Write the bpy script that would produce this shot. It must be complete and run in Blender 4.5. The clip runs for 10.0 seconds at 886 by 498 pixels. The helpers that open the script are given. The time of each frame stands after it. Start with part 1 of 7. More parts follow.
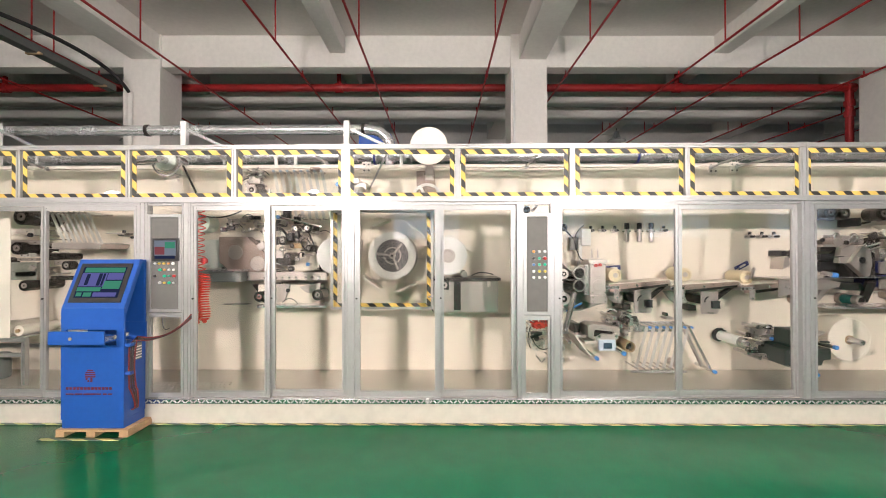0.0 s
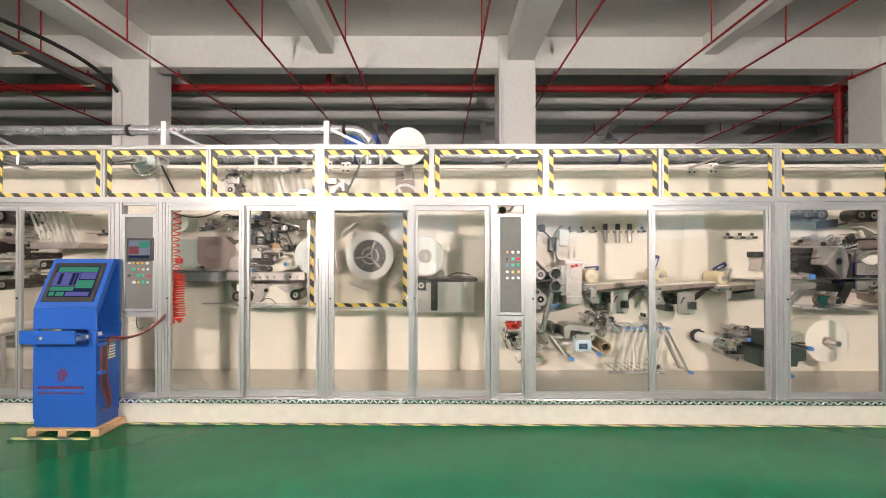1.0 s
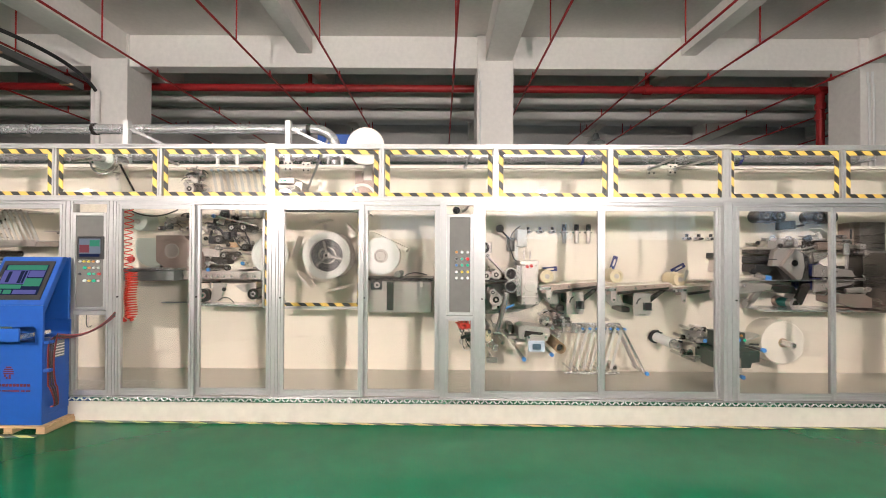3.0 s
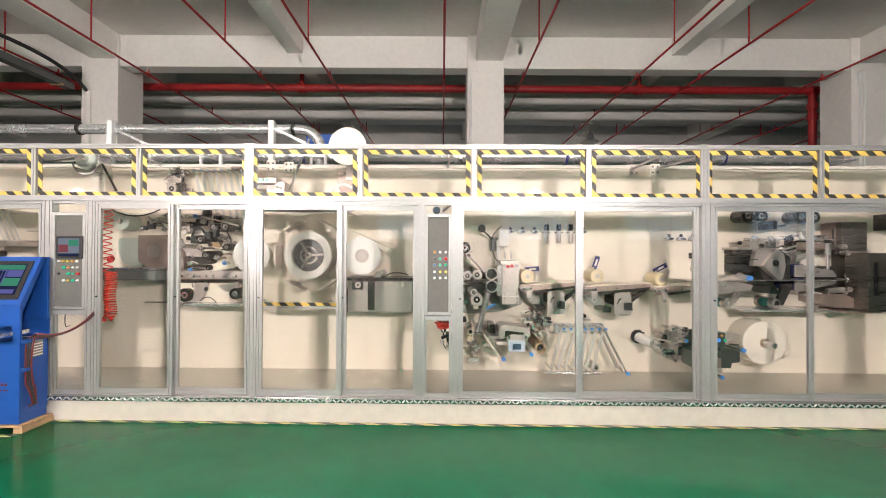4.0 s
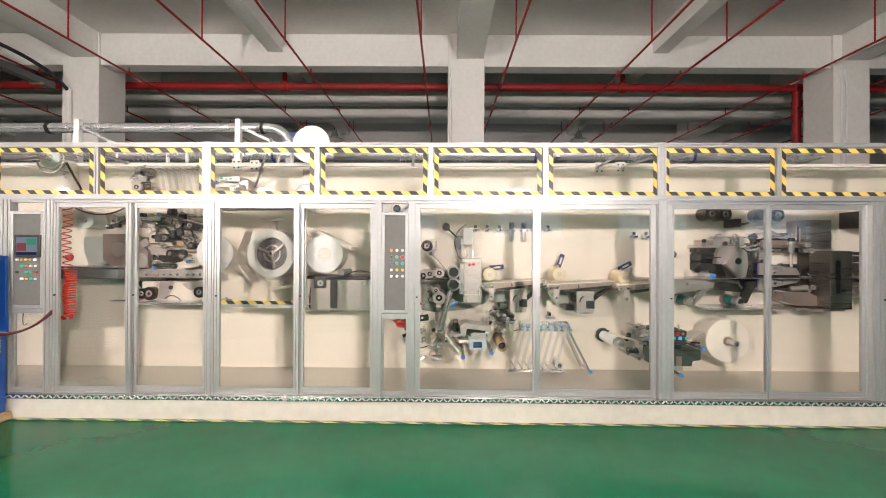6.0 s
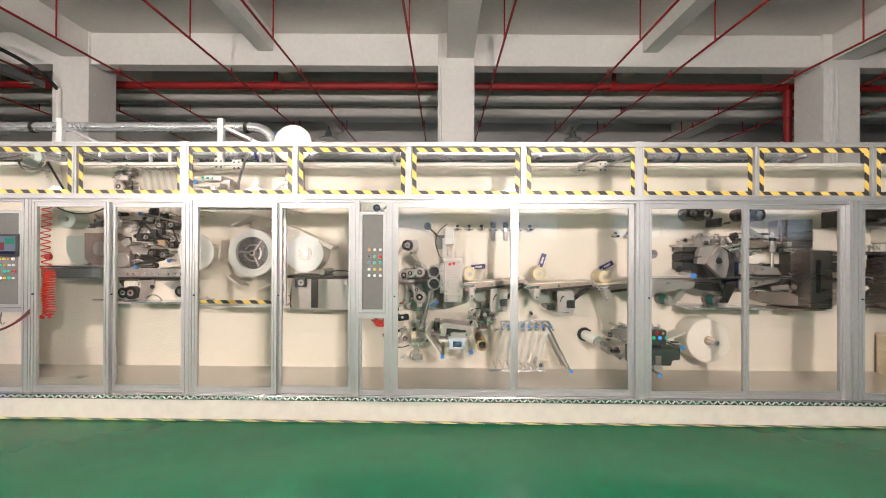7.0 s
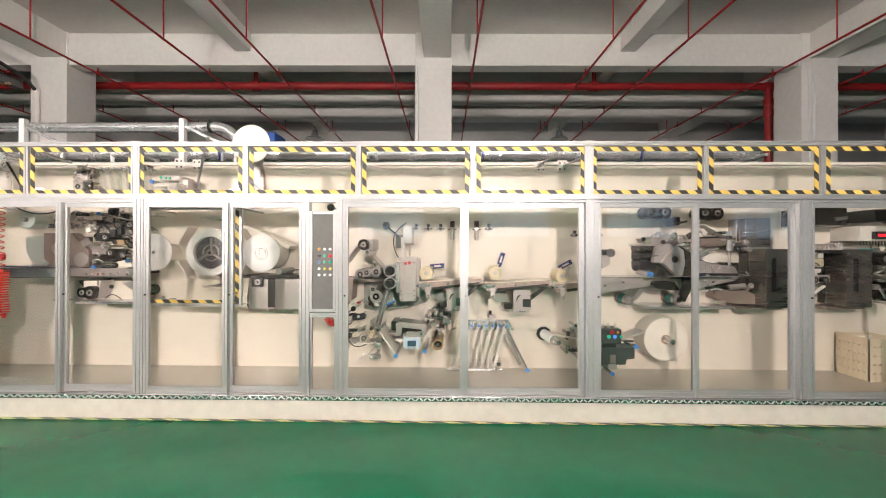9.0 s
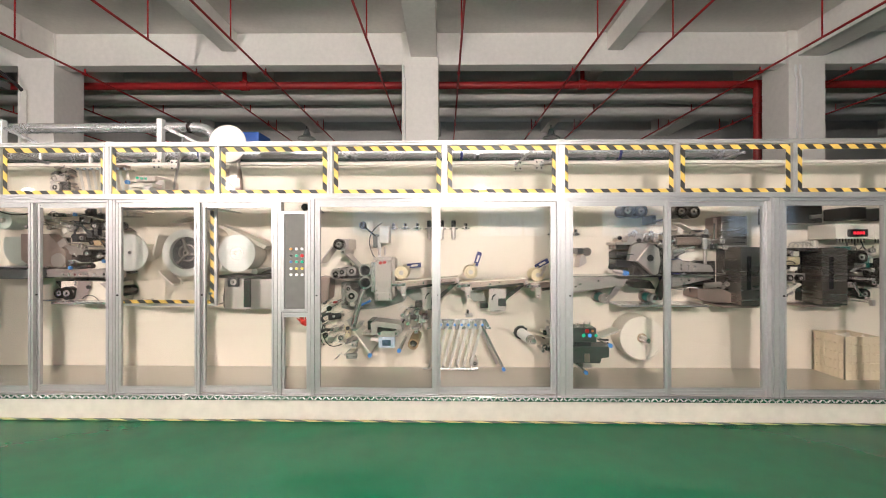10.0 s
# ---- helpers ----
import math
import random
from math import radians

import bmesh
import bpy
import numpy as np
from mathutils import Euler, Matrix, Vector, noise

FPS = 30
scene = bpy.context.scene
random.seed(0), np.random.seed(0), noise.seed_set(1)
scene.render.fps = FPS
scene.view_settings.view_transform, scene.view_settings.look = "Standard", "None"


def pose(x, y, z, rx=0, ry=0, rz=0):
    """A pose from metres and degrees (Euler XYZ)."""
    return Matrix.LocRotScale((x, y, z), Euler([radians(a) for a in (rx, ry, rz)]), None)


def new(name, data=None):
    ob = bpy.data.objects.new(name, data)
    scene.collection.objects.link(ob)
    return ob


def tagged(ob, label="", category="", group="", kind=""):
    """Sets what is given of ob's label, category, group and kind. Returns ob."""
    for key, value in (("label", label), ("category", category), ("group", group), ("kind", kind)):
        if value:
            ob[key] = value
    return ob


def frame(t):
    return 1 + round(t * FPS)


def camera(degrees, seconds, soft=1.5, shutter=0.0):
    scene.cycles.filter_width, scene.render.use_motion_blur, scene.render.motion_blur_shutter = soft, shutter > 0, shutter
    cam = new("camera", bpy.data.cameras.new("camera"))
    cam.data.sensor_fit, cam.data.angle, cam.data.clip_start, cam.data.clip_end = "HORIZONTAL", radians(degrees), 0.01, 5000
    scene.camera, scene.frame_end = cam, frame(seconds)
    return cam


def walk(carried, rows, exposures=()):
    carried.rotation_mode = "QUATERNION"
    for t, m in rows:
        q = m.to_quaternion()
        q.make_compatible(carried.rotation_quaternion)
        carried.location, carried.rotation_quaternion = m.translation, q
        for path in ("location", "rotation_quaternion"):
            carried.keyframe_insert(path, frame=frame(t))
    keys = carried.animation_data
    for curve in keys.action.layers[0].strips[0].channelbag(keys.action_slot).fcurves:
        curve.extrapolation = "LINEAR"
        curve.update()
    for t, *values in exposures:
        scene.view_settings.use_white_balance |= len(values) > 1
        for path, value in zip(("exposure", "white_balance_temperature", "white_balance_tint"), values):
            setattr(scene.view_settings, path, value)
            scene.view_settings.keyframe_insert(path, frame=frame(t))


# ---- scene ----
# ---- camera ----
cam = camera(92.0, 10.0, soft=0.9, shutter=0.5)
METRES, EYE, TURN = 2.39, 1.65, 0.5
ROWS = [
    (0.0, 0.0, 0.0, 0.0, 0.0, 0.39, 0.12),
    (0.5, 0.0516, -0.0014, 0.0005, 0.04, 0.44, 0.08),
    (1.0, 0.1073, -0.0019, -0.0006, 0.03, 0.45, -0.02),
    (1.5, 0.159, -0.0018, -0.0008, 0.02, 0.45, -0.07),
    (2.0, 0.2154, -0.0016, -0.001, 0.04, 0.44, -0.16),
    (2.5, 0.2657, -0.0021, -0.0015, 0.08, 0.48, -0.23),
    (4.0, 0.4059, -0.002, -0.0007, 0.21, 0.46, -0.31),
    (4.5, 0.4453, -0.0015, -0.0004, 0.25, 0.4, -0.29),
    (5.0, 0.4938, -0.0018, -0.0005, 0.32, 0.43, -0.28),
    (5.5, 0.5396, -0.0009, -0.0013, 0.34, 0.35, -0.26),
    (7.0, 0.6758, 0.0016, -0.0016, 0.37, 0.21, -0.28),
    (7.5, 0.7222, 0.002, -0.0021, 0.41, 0.19, -0.29),
    (8.0, 0.7759, 0.0024, -0.0022, 0.44, 0.2, -0.27),
    (8.5, 0.8261, 0.0028, -0.0024, 0.47, 0.22, -0.25),
    (9.0, 0.8831, 0.0036, -0.003, 0.51, 0.18, -0.17),
    (9.5, 0.939, 0.0046, -0.0025, 0.56, 0.15, -0.07),
    (10.0, 0.9999, 0.0058, -0.0029, 0.59, 0.09, 0.04),
]
walk(cam, [(t, pose(METRES * x, METRES * y, EYE + METRES * z, 90 + pitch, roll, yaw + TURN)) for t, x, y, z, yaw, pitch, roll in ROWS],
     exposures=[(0.0, 0.0), (10.0, 0.0)])

# ---- light: hall lamps behind the camera, weak daylight from the rear windows ----
world = bpy.data.worlds.new("world")
scene.world = world
world.use_nodes = True
sky = world.node_tree.nodes.new("ShaderNodeTexSky")
sky.sky_type, sky.sun_disc, sky.sun_elevation, sky.sun_rotation = "NISHITA", False, 0.6, 2.6
world.node_tree.links.new(sky.outputs[0], world.node_tree.nodes["Background"].inputs[0])
world.node_tree.nodes["Background"].inputs[1].default_value = 0.08
LAMP_POWER = 1640.0


# ---- materials ----
def material(name, base, rough=0.5, metal=0.0, noise_scale=8.0, vary=0.12, bump=0.0, bump_scale=60.0, rough_vary=0.1, coat=0.0, stretch=(1, 1, 1), island=0.0, emit=None, emit_power=0.0):
    """A painted, plastic or metal surface with variation at two scales."""
    m = bpy.data.materials.new(name)
    m.use_nodes = True
    n, l = m.node_tree.nodes, m.node_tree.links
    p = n["Principled BSDF"]
    p.inputs["Roughness"].default_value, p.inputs["Metallic"].default_value, p.inputs["Coat Weight"].default_value = rough, metal, coat
    co = n.new("ShaderNodeNewGeometry")
    mp = n.new("ShaderNodeMapping")
    mp.inputs["Scale"].default_value = stretch
    l.new(co.outputs["Position"], mp.inputs["Vector"])
    big, fine = n.new("ShaderNodeTexNoise"), n.new("ShaderNodeTexNoise")
    big.inputs["Scale"].default_value, fine.inputs["Scale"].default_value = noise_scale * 0.25, noise_scale * 4
    big.inputs["Detail"].default_value = fine.inputs["Detail"].default_value = 4
    for t in (big, fine):
        l.new(mp.outputs[0], t.inputs["Vector"])
    add = n.new("ShaderNodeMath")
    l.new(big.outputs[0], add.inputs[0]), l.new(fine.outputs[0], add.inputs[1])
    ramp = n.new("ShaderNodeMapRange")
    ramp.inputs[1].default_value, ramp.inputs[2].default_value = 0.7, 1.3
    ramp.inputs[3].default_value, ramp.inputs[4].default_value = 1 - vary, 1 + vary
    l.new(add.outputs[0], ramp.inputs[0])
    mul = n.new("ShaderNodeVectorMath")
    mul.operation = "SCALE"
    mul.inputs[0].default_value = base
    l.new(ramp.outputs[0], mul.inputs["Scale"])
    last = mul.outputs[0]
    if island:
        info = n.new("ShaderNodeObjectInfo")
        r2 = n.new("ShaderNodeMapRange")
        r2.inputs[3].default_value, r2.inputs[4].default_value = 1 - island, 1 + island
        l.new(info.outputs["Random"], r2.inputs[0])
        m2 = n.new("ShaderNodeVectorMath")
        m2.operation = "SCALE"
        l.new(last, m2.inputs[0]), l.new(r2.outputs[0], m2.inputs["Scale"])
        last = m2.outputs[0]
    l.new(last, p.inputs["Base Color"])
    rr = n.new("ShaderNodeMapRange")
    rr.inputs[1].default_value, rr.inputs[2].default_value = 0.6, 1.4
    rr.inputs[3].default_value, rr.inputs[4].default_value = max(0.02, rough - rough_vary), min(1, rough + rough_vary)
    l.new(add.outputs[0], rr.inputs[0]), l.new(rr.outputs[0], p.inputs["Roughness"])
    if bump:
        bt = n.new("ShaderNodeTexNoise")
        bt.inputs["Scale"].default_value = bump_scale
        bp = n.new("ShaderNodeBump")
        bp.inputs["Strength"].default_value, bp.inputs["Distance"].default_value = bump, 0.01
        l.new(mp.outputs[0], bt.inputs["Vector"]), l.new(bt.outputs[0], bp.inputs["Height"]), l.new(bp.outputs[0], p.inputs["Normal"])
    if emit:
        p.inputs["Emission Color"].default_value = (*emit, 1)
        p.inputs["Emission Strength"].default_value = emit_power
    return m


def hazard(name, direction, pitch, yellow=(0.78, 0.53, 0.12, 1), black=(0.03, 0.028, 0.025, 1)):
    """Yellow and black slanted warning tape."""
    m = material(name, (0.8, 0.5, 0.05), 0.45)
    n, l = m.node_tree.nodes, m.node_tree.links
    co, dot, div, fr, gt, mix = (n.new("ShaderNodeNewGeometry"), n.new("ShaderNodeVectorMath"), n.new("ShaderNodeMath"), n.new("ShaderNodeMath"), n.new("ShaderNodeMath"), n.new("ShaderNodeMix"))
    dot.operation, dot.inputs[1].default_value = "DOT_PRODUCT", direction
    div.operation, div.inputs[1].default_value = "DIVIDE", pitch
    fr.operation = "FRACT"
    gt.operation, gt.inputs[1].default_value = "GREATER_THAN", 0.52
    mix.data_type = "RGBA"
    mix.inputs[6].default_value, mix.inputs[7].default_value = yellow, black
    l.new(co.outputs["Position"], dot.inputs[0]), l.new(dot.outputs["Value"], div.inputs[0]), l.new(div.outputs[0], fr.inputs[0]), l.new(fr.outputs[0], gt.inputs[0])
    l.new(gt.outputs[0], mix.inputs[0]), l.new(mix.outputs[2], n["Principled BSDF"].inputs["Base Color"])
    return m


def pane_material(name, tint):
    """Clear sheet: lets light straight through and mirrors by Fresnel."""
    m = bpy.data.materials.new(name)
    m.use_nodes = True
    n, l = m.node_tree.nodes, m.node_tree.links
    n.remove(n["Principled BSDF"])
    tr, gl, lw, mix = n.new("ShaderNodeBsdfTransparent"), n.new("ShaderNodeBsdfGlossy"), n.new("ShaderNodeLayerWeight"), n.new("ShaderNodeMixShader")
    tr.inputs[0].default_value = (*tint, 1)
    gl.inputs["Roughness"].default_value = 0.01
    up, mad = n.new("ShaderNodeMath"), n.new("ShaderNodeMath")
    up.operation, up.inputs[1].default_value = "POWER", 5.0
    mad.operation, mad.inputs[1].default_value, mad.inputs[2].default_value = "MULTIPLY_ADD", 0.95, 0.04
    l.new(lw.outputs["Facing"], up.inputs[0]), l.new(up.outputs[0], mad.inputs[0]), l.new(mad.outputs[0], mix.inputs[0])
    l.new(tr.outputs[0], mix.inputs[1]), l.new(gl.outputs[0], mix.inputs[2])
    l.new(mix.outputs[0], n["Material Output"].inputs[0])
    return m


def glow(name, color, power):
    m = bpy.data.materials.new(name)
    m.use_nodes = True
    n, l = m.node_tree.nodes, m.node_tree.links
    n.remove(n["Principled BSDF"])
    e = n.new("ShaderNodeEmission")
    e.inputs[0].default_value, e.inputs[1].default_value = (*color, 1), power
    l.new(e.outputs[0], n["Material Output"].inputs[0])
    return m


ALU = material("aluminium", (0.47, 0.465, 0.46), 0.38, 0.6, 6, 0.06)
STEEL = material("brushed_steel", (0.53, 0.485, 0.455), 0.33, 0.66, 9, 0.06, rough_vary=0.015)
BRUSHED = material("brushed_sheet", (0.23, 0.205, 0.185), 0.28, 0.75, 2, 0.06, rough_vary=0.02, stretch=(0.5, 0.5, 6))
STEEL_WARM = material("oiled_steel", (0.36, 0.285, 0.25), 0.33, 0.5, 3, 0.10, rough_vary=0.03)
STEEL_DARK = material("dark_steel", (0.075, 0.068, 0.062), 0.26, 0.6, 3, 0.14, rough_vary=0.03)
CHROME = material("chrome", (0.70, 0.69, 0.68), 0.16, 0.75, 10, 0.04)
BLACK = material("black_plastic", (0.025, 0.025, 0.027), 0.4, 0, 12, 0.15)
RUBBER = material("black_rubber", (0.02, 0.02, 0.02), 0.65, 0, 12, 0.15)
WHITE = material("white_plastic", (0.82, 0.82, 0.80), 0.4, 0, 8, 0.04)
PAPER = material("white_paper", (0.85, 0.80, 0.71), 0.8, 0, 8, 0.05, 0.08, 200)
CREAM = material("cream_paint", (0.83, 0.76, 0.655), 0.36, 0, 5, 0.05, 0.03, 40)
CREAM_ROLL = material("cream_rubber", (0.72, 0.62, 0.42), 0.5, 0, 8, 0.06)
PLATE_GREEN = material("grey_green_paint", (0.33, 0.345, 0.305), 0.45, 0, 8, 0.1)
BOX_DARK = material("dark_grey_enamel", (0.055, 0.065, 0.058), 0.4, 0, 6, 0.1)
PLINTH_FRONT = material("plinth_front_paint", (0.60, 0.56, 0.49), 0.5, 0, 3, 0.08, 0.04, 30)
EDGE = material("nosing_metal", (0.50, 0.51, 0.50), 0.2, 0.9, 6, 0.1)
# lozenge metal, lighter than the nosing to help imitate lamp glints
RAISED = material("pale_glint_metal", (0.66, 0.67, 0.66), 0.34, 0.6, 8, 0.10)
GREEN_ROLL = material("green_rubber", (0.02, 0.17, 0.15), 0.5, 0, 8, 0.1)
BLUE = material("blue_enamel", (0.014, 0.085, 0.37), 0.38, 0, 6, 0.06, 0.04, 200)
BLUE_DARK = material("navy_plastic", (0.02, 0.03, 0.16), 0.45, 0, 8, 0.1)
PALE_CAP = material("pale_blue_cap", (0.42, 0.52, 0.62), 0.45, 0, 8, 0.08)
BLUE_CAP = material("blue_cap", (0.08, 0.28, 0.72), 0.45, 0, 8, 0.08)
RED = material("red_pipe_paint", (0.36, 0.018, 0.02), 0.42, 0, 5, 0.14)
RED_DARK = material("dark_red_cable", (0.16, 0.015, 0.015), 0.45)
RED_HOSE = material("red_hose", (0.80, 0.06, 0.04), 0.35, 0, 8, 0.05)
PANEL = material("grey_panel_paint", (0.13, 0.125, 0.115), 0.6, 0.0, 4, 0.1)
WALL = material("white_wall_paint", (0.82, 0.79, 0.75), 0.8, 0, 3, 0.05, 0.05, 30)
CARD = material("cardboard", (0.45, 0.31, 0.18), 0.8, 0, 12, 0.08)
WOOD = material("pallet_wood", (0.50, 0.31, 0.17), 0.7, 0, 14, 0.2, 0.1, 60, stretch=(1, 5, 5))
CRATE = material("cream_crate_plastic", (0.70, 0.60, 0.44), 0.55, 0, 8, 0.06)
DRUM_GREY = material("violet_grey_enamel", (0.13, 0.125, 0.135), 0.35, 0.2, 8, 0.10)
BOWL = material("pale_green_plastic", (0.60, 0.66, 0.60), 0.45, 0, 6, 0.05)
GREY_BOX = material("grey_enamel", (0.20, 0.215, 0.21), 0.42, 0, 8, 0.08)
GALV = material("galvanised_sheet", (0.70, 0.71, 0.72), 0.26, 0.75, 14, 0.10, rough_vary=0.04)
CABLE_GREY = material("grey_tray_paint", (0.10, 0.105, 0.10), 0.5, 0, 6, 0.15)
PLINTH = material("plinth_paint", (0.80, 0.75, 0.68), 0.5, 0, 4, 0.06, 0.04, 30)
def web_material():
    """Thin white paper web that light shines through."""
    m = bpy.data.materials.new("thin_white_web")
    m.use_nodes = True
    n, l = m.node_tree.nodes, m.node_tree.links
    n.remove(n["Principled BSDF"])
    d, tl, tp, a, b = n.new("ShaderNodeBsdfDiffuse"), n.new("ShaderNodeBsdfTranslucent"), n.new("ShaderNodeBsdfTransparent"), n.new("ShaderNodeMixShader"), n.new("ShaderNodeMixShader")
    for node in (d, tl):
        node.inputs[0].default_value = (0.88, 0.87, 0.84, 1)
    a.inputs[0].default_value, b.inputs[0].default_value = 0.5, 0.3
    l.new(d.outputs[0], a.inputs[1]), l.new(tl.outputs[0], a.inputs[2])
    l.new(a.outputs[0], b.inputs[1]), l.new(tp.outputs[0], b.inputs[2]), l.new(b.outputs[0], n["Material Output"].inputs[0])
    return m


WEB = web_material()
GLASS = pane_material("clear_sheet", (0.972, 0.968, 0.96))
SCREEN_GREEN = glow("screen_green", (0.09, 0.40, 0.26), 0.6)
SCREEN_VIOLET = glow("screen_violet", (0.16, 0.16, 0.46), 0.7)
SCREEN_DARK = glow("screen_dark", (0.03, 0.04, 0.10), 0.6)
SCREEN_RED = glow("screen_red", (0.35, 0.10, 0.12), 0.6)
SCREEN_BLUE = glow("screen_blue", (0.30, 0.34, 0.42), 0.6)
LED_RED = glow("red_display", (1.0, 0.03, 0.05), 1.6)
LED_GREEN = glow("green_lamp", (0.05, 0.62, 0.36), 0.8)
LED_BLUE = glow("blue_lamp", (0.1, 0.35, 1.0), 1.0)
LAMP = glow("lamp_bulb", (1.0, 0.892, 0.857), LAMP_POWER)
LAMP_DIM = glow("lamp_bulb_dim", (1.0, 0.892, 0.857), LAMP_POWER * 0.12)
DAY = glow("overcast_daylight", (0.60, 0.78, 1.0), 2.6)
TAPE_X = hazard("hazard_tape_level", (1, 0, 1.0), 0.157)
TAPE_Z = hazard("hazard_tape_upright", (1.0, 0, 1), 0.157)
TAPE_FLOOR = hazard("hazard_tape_floor", (1, 2.4, 0), 0.27, (0.62, 0.55, 0.24, 1), (0.10, 0.11, 0.10, 1))
BUTTONS = {c: material("button_" + c, rgb, 0.3, 0, 8, 0.03) for c, rgb in dict(red=(0.55, 0.03, 0.03), green=(0.05, 0.45, 0.28), white=(0.8, 0.8, 0.78), yellow=(0.75, 0.55, 0.08), blue=(0.08, 0.18, 0.4), orange=(0.7, 0.3, 0.08), black=(0.03, 0.03, 0.03)).items()}


def epoxy():
    """Green floor paint: matt colour under a thin gloss that grows at grazing view, with faint scuffs."""
    m = material("green_epoxy_floor", (0.002, 0.180, 0.076), 0.6, 0, 1.2, 0.08)
    n, l = m.node_tree.nodes, m.node_tree.links
    p = n["Principled BSDF"]
    p.inputs["Specular IOR Level"].default_value = 0.0
    gl, lw, up, mad, mix = n.new("ShaderNodeBsdfGlossy"), n.new("ShaderNodeLayerWeight"), n.new("ShaderNodeMath"), n.new("ShaderNodeMath"), n.new("ShaderNodeMixShader")
    gl.inputs["Roughness"].default_value = 0.15
    up.operation, up.inputs[1].default_value = "POWER", 5.0
    mad.operation, mad.inputs[1].default_value, mad.inputs[2].default_value = "MULTIPLY_ADD", 0.34, 0.042
    l.new(lw.outputs["Facing"], up.inputs[0]), l.new(up.outputs[0], mad.inputs[0]), l.new(mad.outputs[0], mix.inputs[0])
    l.new(p.outputs[0], mix.inputs[1]), l.new(gl.outputs[0], mix.inputs[2]), l.new(mix.outputs[0], n["Material Output"].inputs[0])
    return m


def chequer():
    """Worn aluminium chequer plate: raised slanted lozenges in bump, scuffed."""
    m = material("chequer_plate", (0.58, 0.55, 0.50), 0.34, 0.5, 4, 0.14, rough_vary=0.05)
    n, l = m.node_tree.nodes, m.node_tree.links
    geo, mp, ch = n.new("ShaderNodeNewGeometry"), n.new("ShaderNodeMapping"), n.new("ShaderNodeTexVoronoi")
    mp.inputs["Rotation"].default_value, mp.inputs["Scale"].default_value = (0, 0, 0.785), (28, 60, 28)
    ch.inputs["Randomness"].default_value, ch.inputs["Scale"].default_value = 0.0, 1.0
    bp = n.new("ShaderNodeBump")
    bp.inputs["Strength"].default_value, bp.inputs["Distance"].default_value, bp.invert = 0.05, 0.006, True
    l.new(geo.outputs["Position"], mp.inputs[0]), l.new(mp.outputs[0], ch.inputs["Vector"]), l.new(ch.outputs["Distance"], bp.inputs["Height"]), l.new(bp.outputs[0], n["Principled BSDF"].inputs["Normal"])
    return m


EPOXY, CHEQUER = epoxy(), chequer()


# ---- mesh helpers ----
def place(bm, verts, m):
    if m is not None:
        bmesh.ops.transform(bm, matrix=m, verts=verts)


def box(bm, x0, x1, y0, y1, z0, z1, bevel=0.0, m=None):
    v = [bm.verts.new(c) for c in ((x0, y0, z0), (x1, y0, z0), (x1, y1, z0), (x0, y1, z0), (x0, y0, z1), (x1, y0, z1), (x1, y1, z1), (x0, y1, z1))]
    f = [bm.faces.new([v[i] for i in q]) for q in ((3, 2, 1, 0), (4, 5, 6, 7), (0, 1, 5, 4), (1, 2, 6, 5), (2, 3, 7, 6), (3, 0, 4, 7))]
    if m is not None:
        place(bm, v, m)
    if bevel:
        bmesh.ops.bevel(bm, geom=list({e for q in f for e in q.edges}), offset=bevel, segments=2, affect="EDGES", profile=0.5)
    return bm


def rod(bm, p, q, r, seg=16, r2=None, caps=True):
    """A round bar from p to q, tapering to r2."""
    p, q = Vector(p), Vector(q)
    m = Matrix.Translation((p + q) / 2) @ (q - p).to_track_quat("Z", "Y").to_matrix().to_4x4()
    bmesh.ops.create_cone(bm, cap_ends=caps, segments=seg, radius1=r, radius2=r if r2 is None else r2, depth=(q - p).length, matrix=m)
    return bm


def lathe(bm, c, axis, profile, seg=32):
    """Turn (radius, height) pairs round an axis through c; closed on itself where the ends meet the axis."""
    m = Matrix.Translation(c) @ Vector(axis).to_track_quat("Z", "Y").to_matrix().to_4x4()
    rings = []
    for r, h in profile:
        if r < 1e-5:
            rings.append([bm.verts.new(m @ Vector((0, 0, h)))])
        else:
            rings.append([bm.verts.new(m @ Vector((r * math.cos(6.28318 * i / seg), r * math.sin(6.28318 * i / seg), h))) for i in range(seg)])
    for a, b in zip(rings, rings[1:]):
        for i in range(seg):
            j = (i + 1) % seg
            if len(a) == 1 and len(b) > 1:
                bm.faces.new((a[0], b[i], b[j]))
            elif len(b) == 1 and len(a) > 1:
                bm.faces.new((a[i], b[0], a[j]))
            elif len(a) > 1:
                bm.faces.new((a[i], b[i], b[j], a[j]))
    bmesh.ops.recalc_face_normals(bm, faces=bm.faces)
    return bm


def ring(bm, c, axis, outer, inner, depth, seg=40):
    """A flat ring with a hole, from c along the axis."""
    return lathe(bm, c, axis, [(inner, 0), (outer, 0), (outer, depth), (inner, depth), (inner, 0)], seg)


def prism(bm, points, y0, y1, bevel=0.0):
    """An outline in x and z, given thickness from y0 to y1."""
    a = [bm.verts.new((x, y0, z)) for x, z in points]
    b = [bm.verts.new((x, y1, z)) for x, z in points]
    n = len(points)
    faces = [bm.faces.new(a), bm.faces.new(b[::-1])] + [bm.faces.new((a[i], b[i], b[(i + 1) % n], a[(i + 1) % n])) for i in range(n)]
    bmesh.ops.recalc_face_normals(bm, faces=faces)
    if bevel:
        bmesh.ops.bevel(bm, geom=list({e for f in faces for e in f.edges}), offset=bevel, segments=2, affect="EDGES")
    return bm


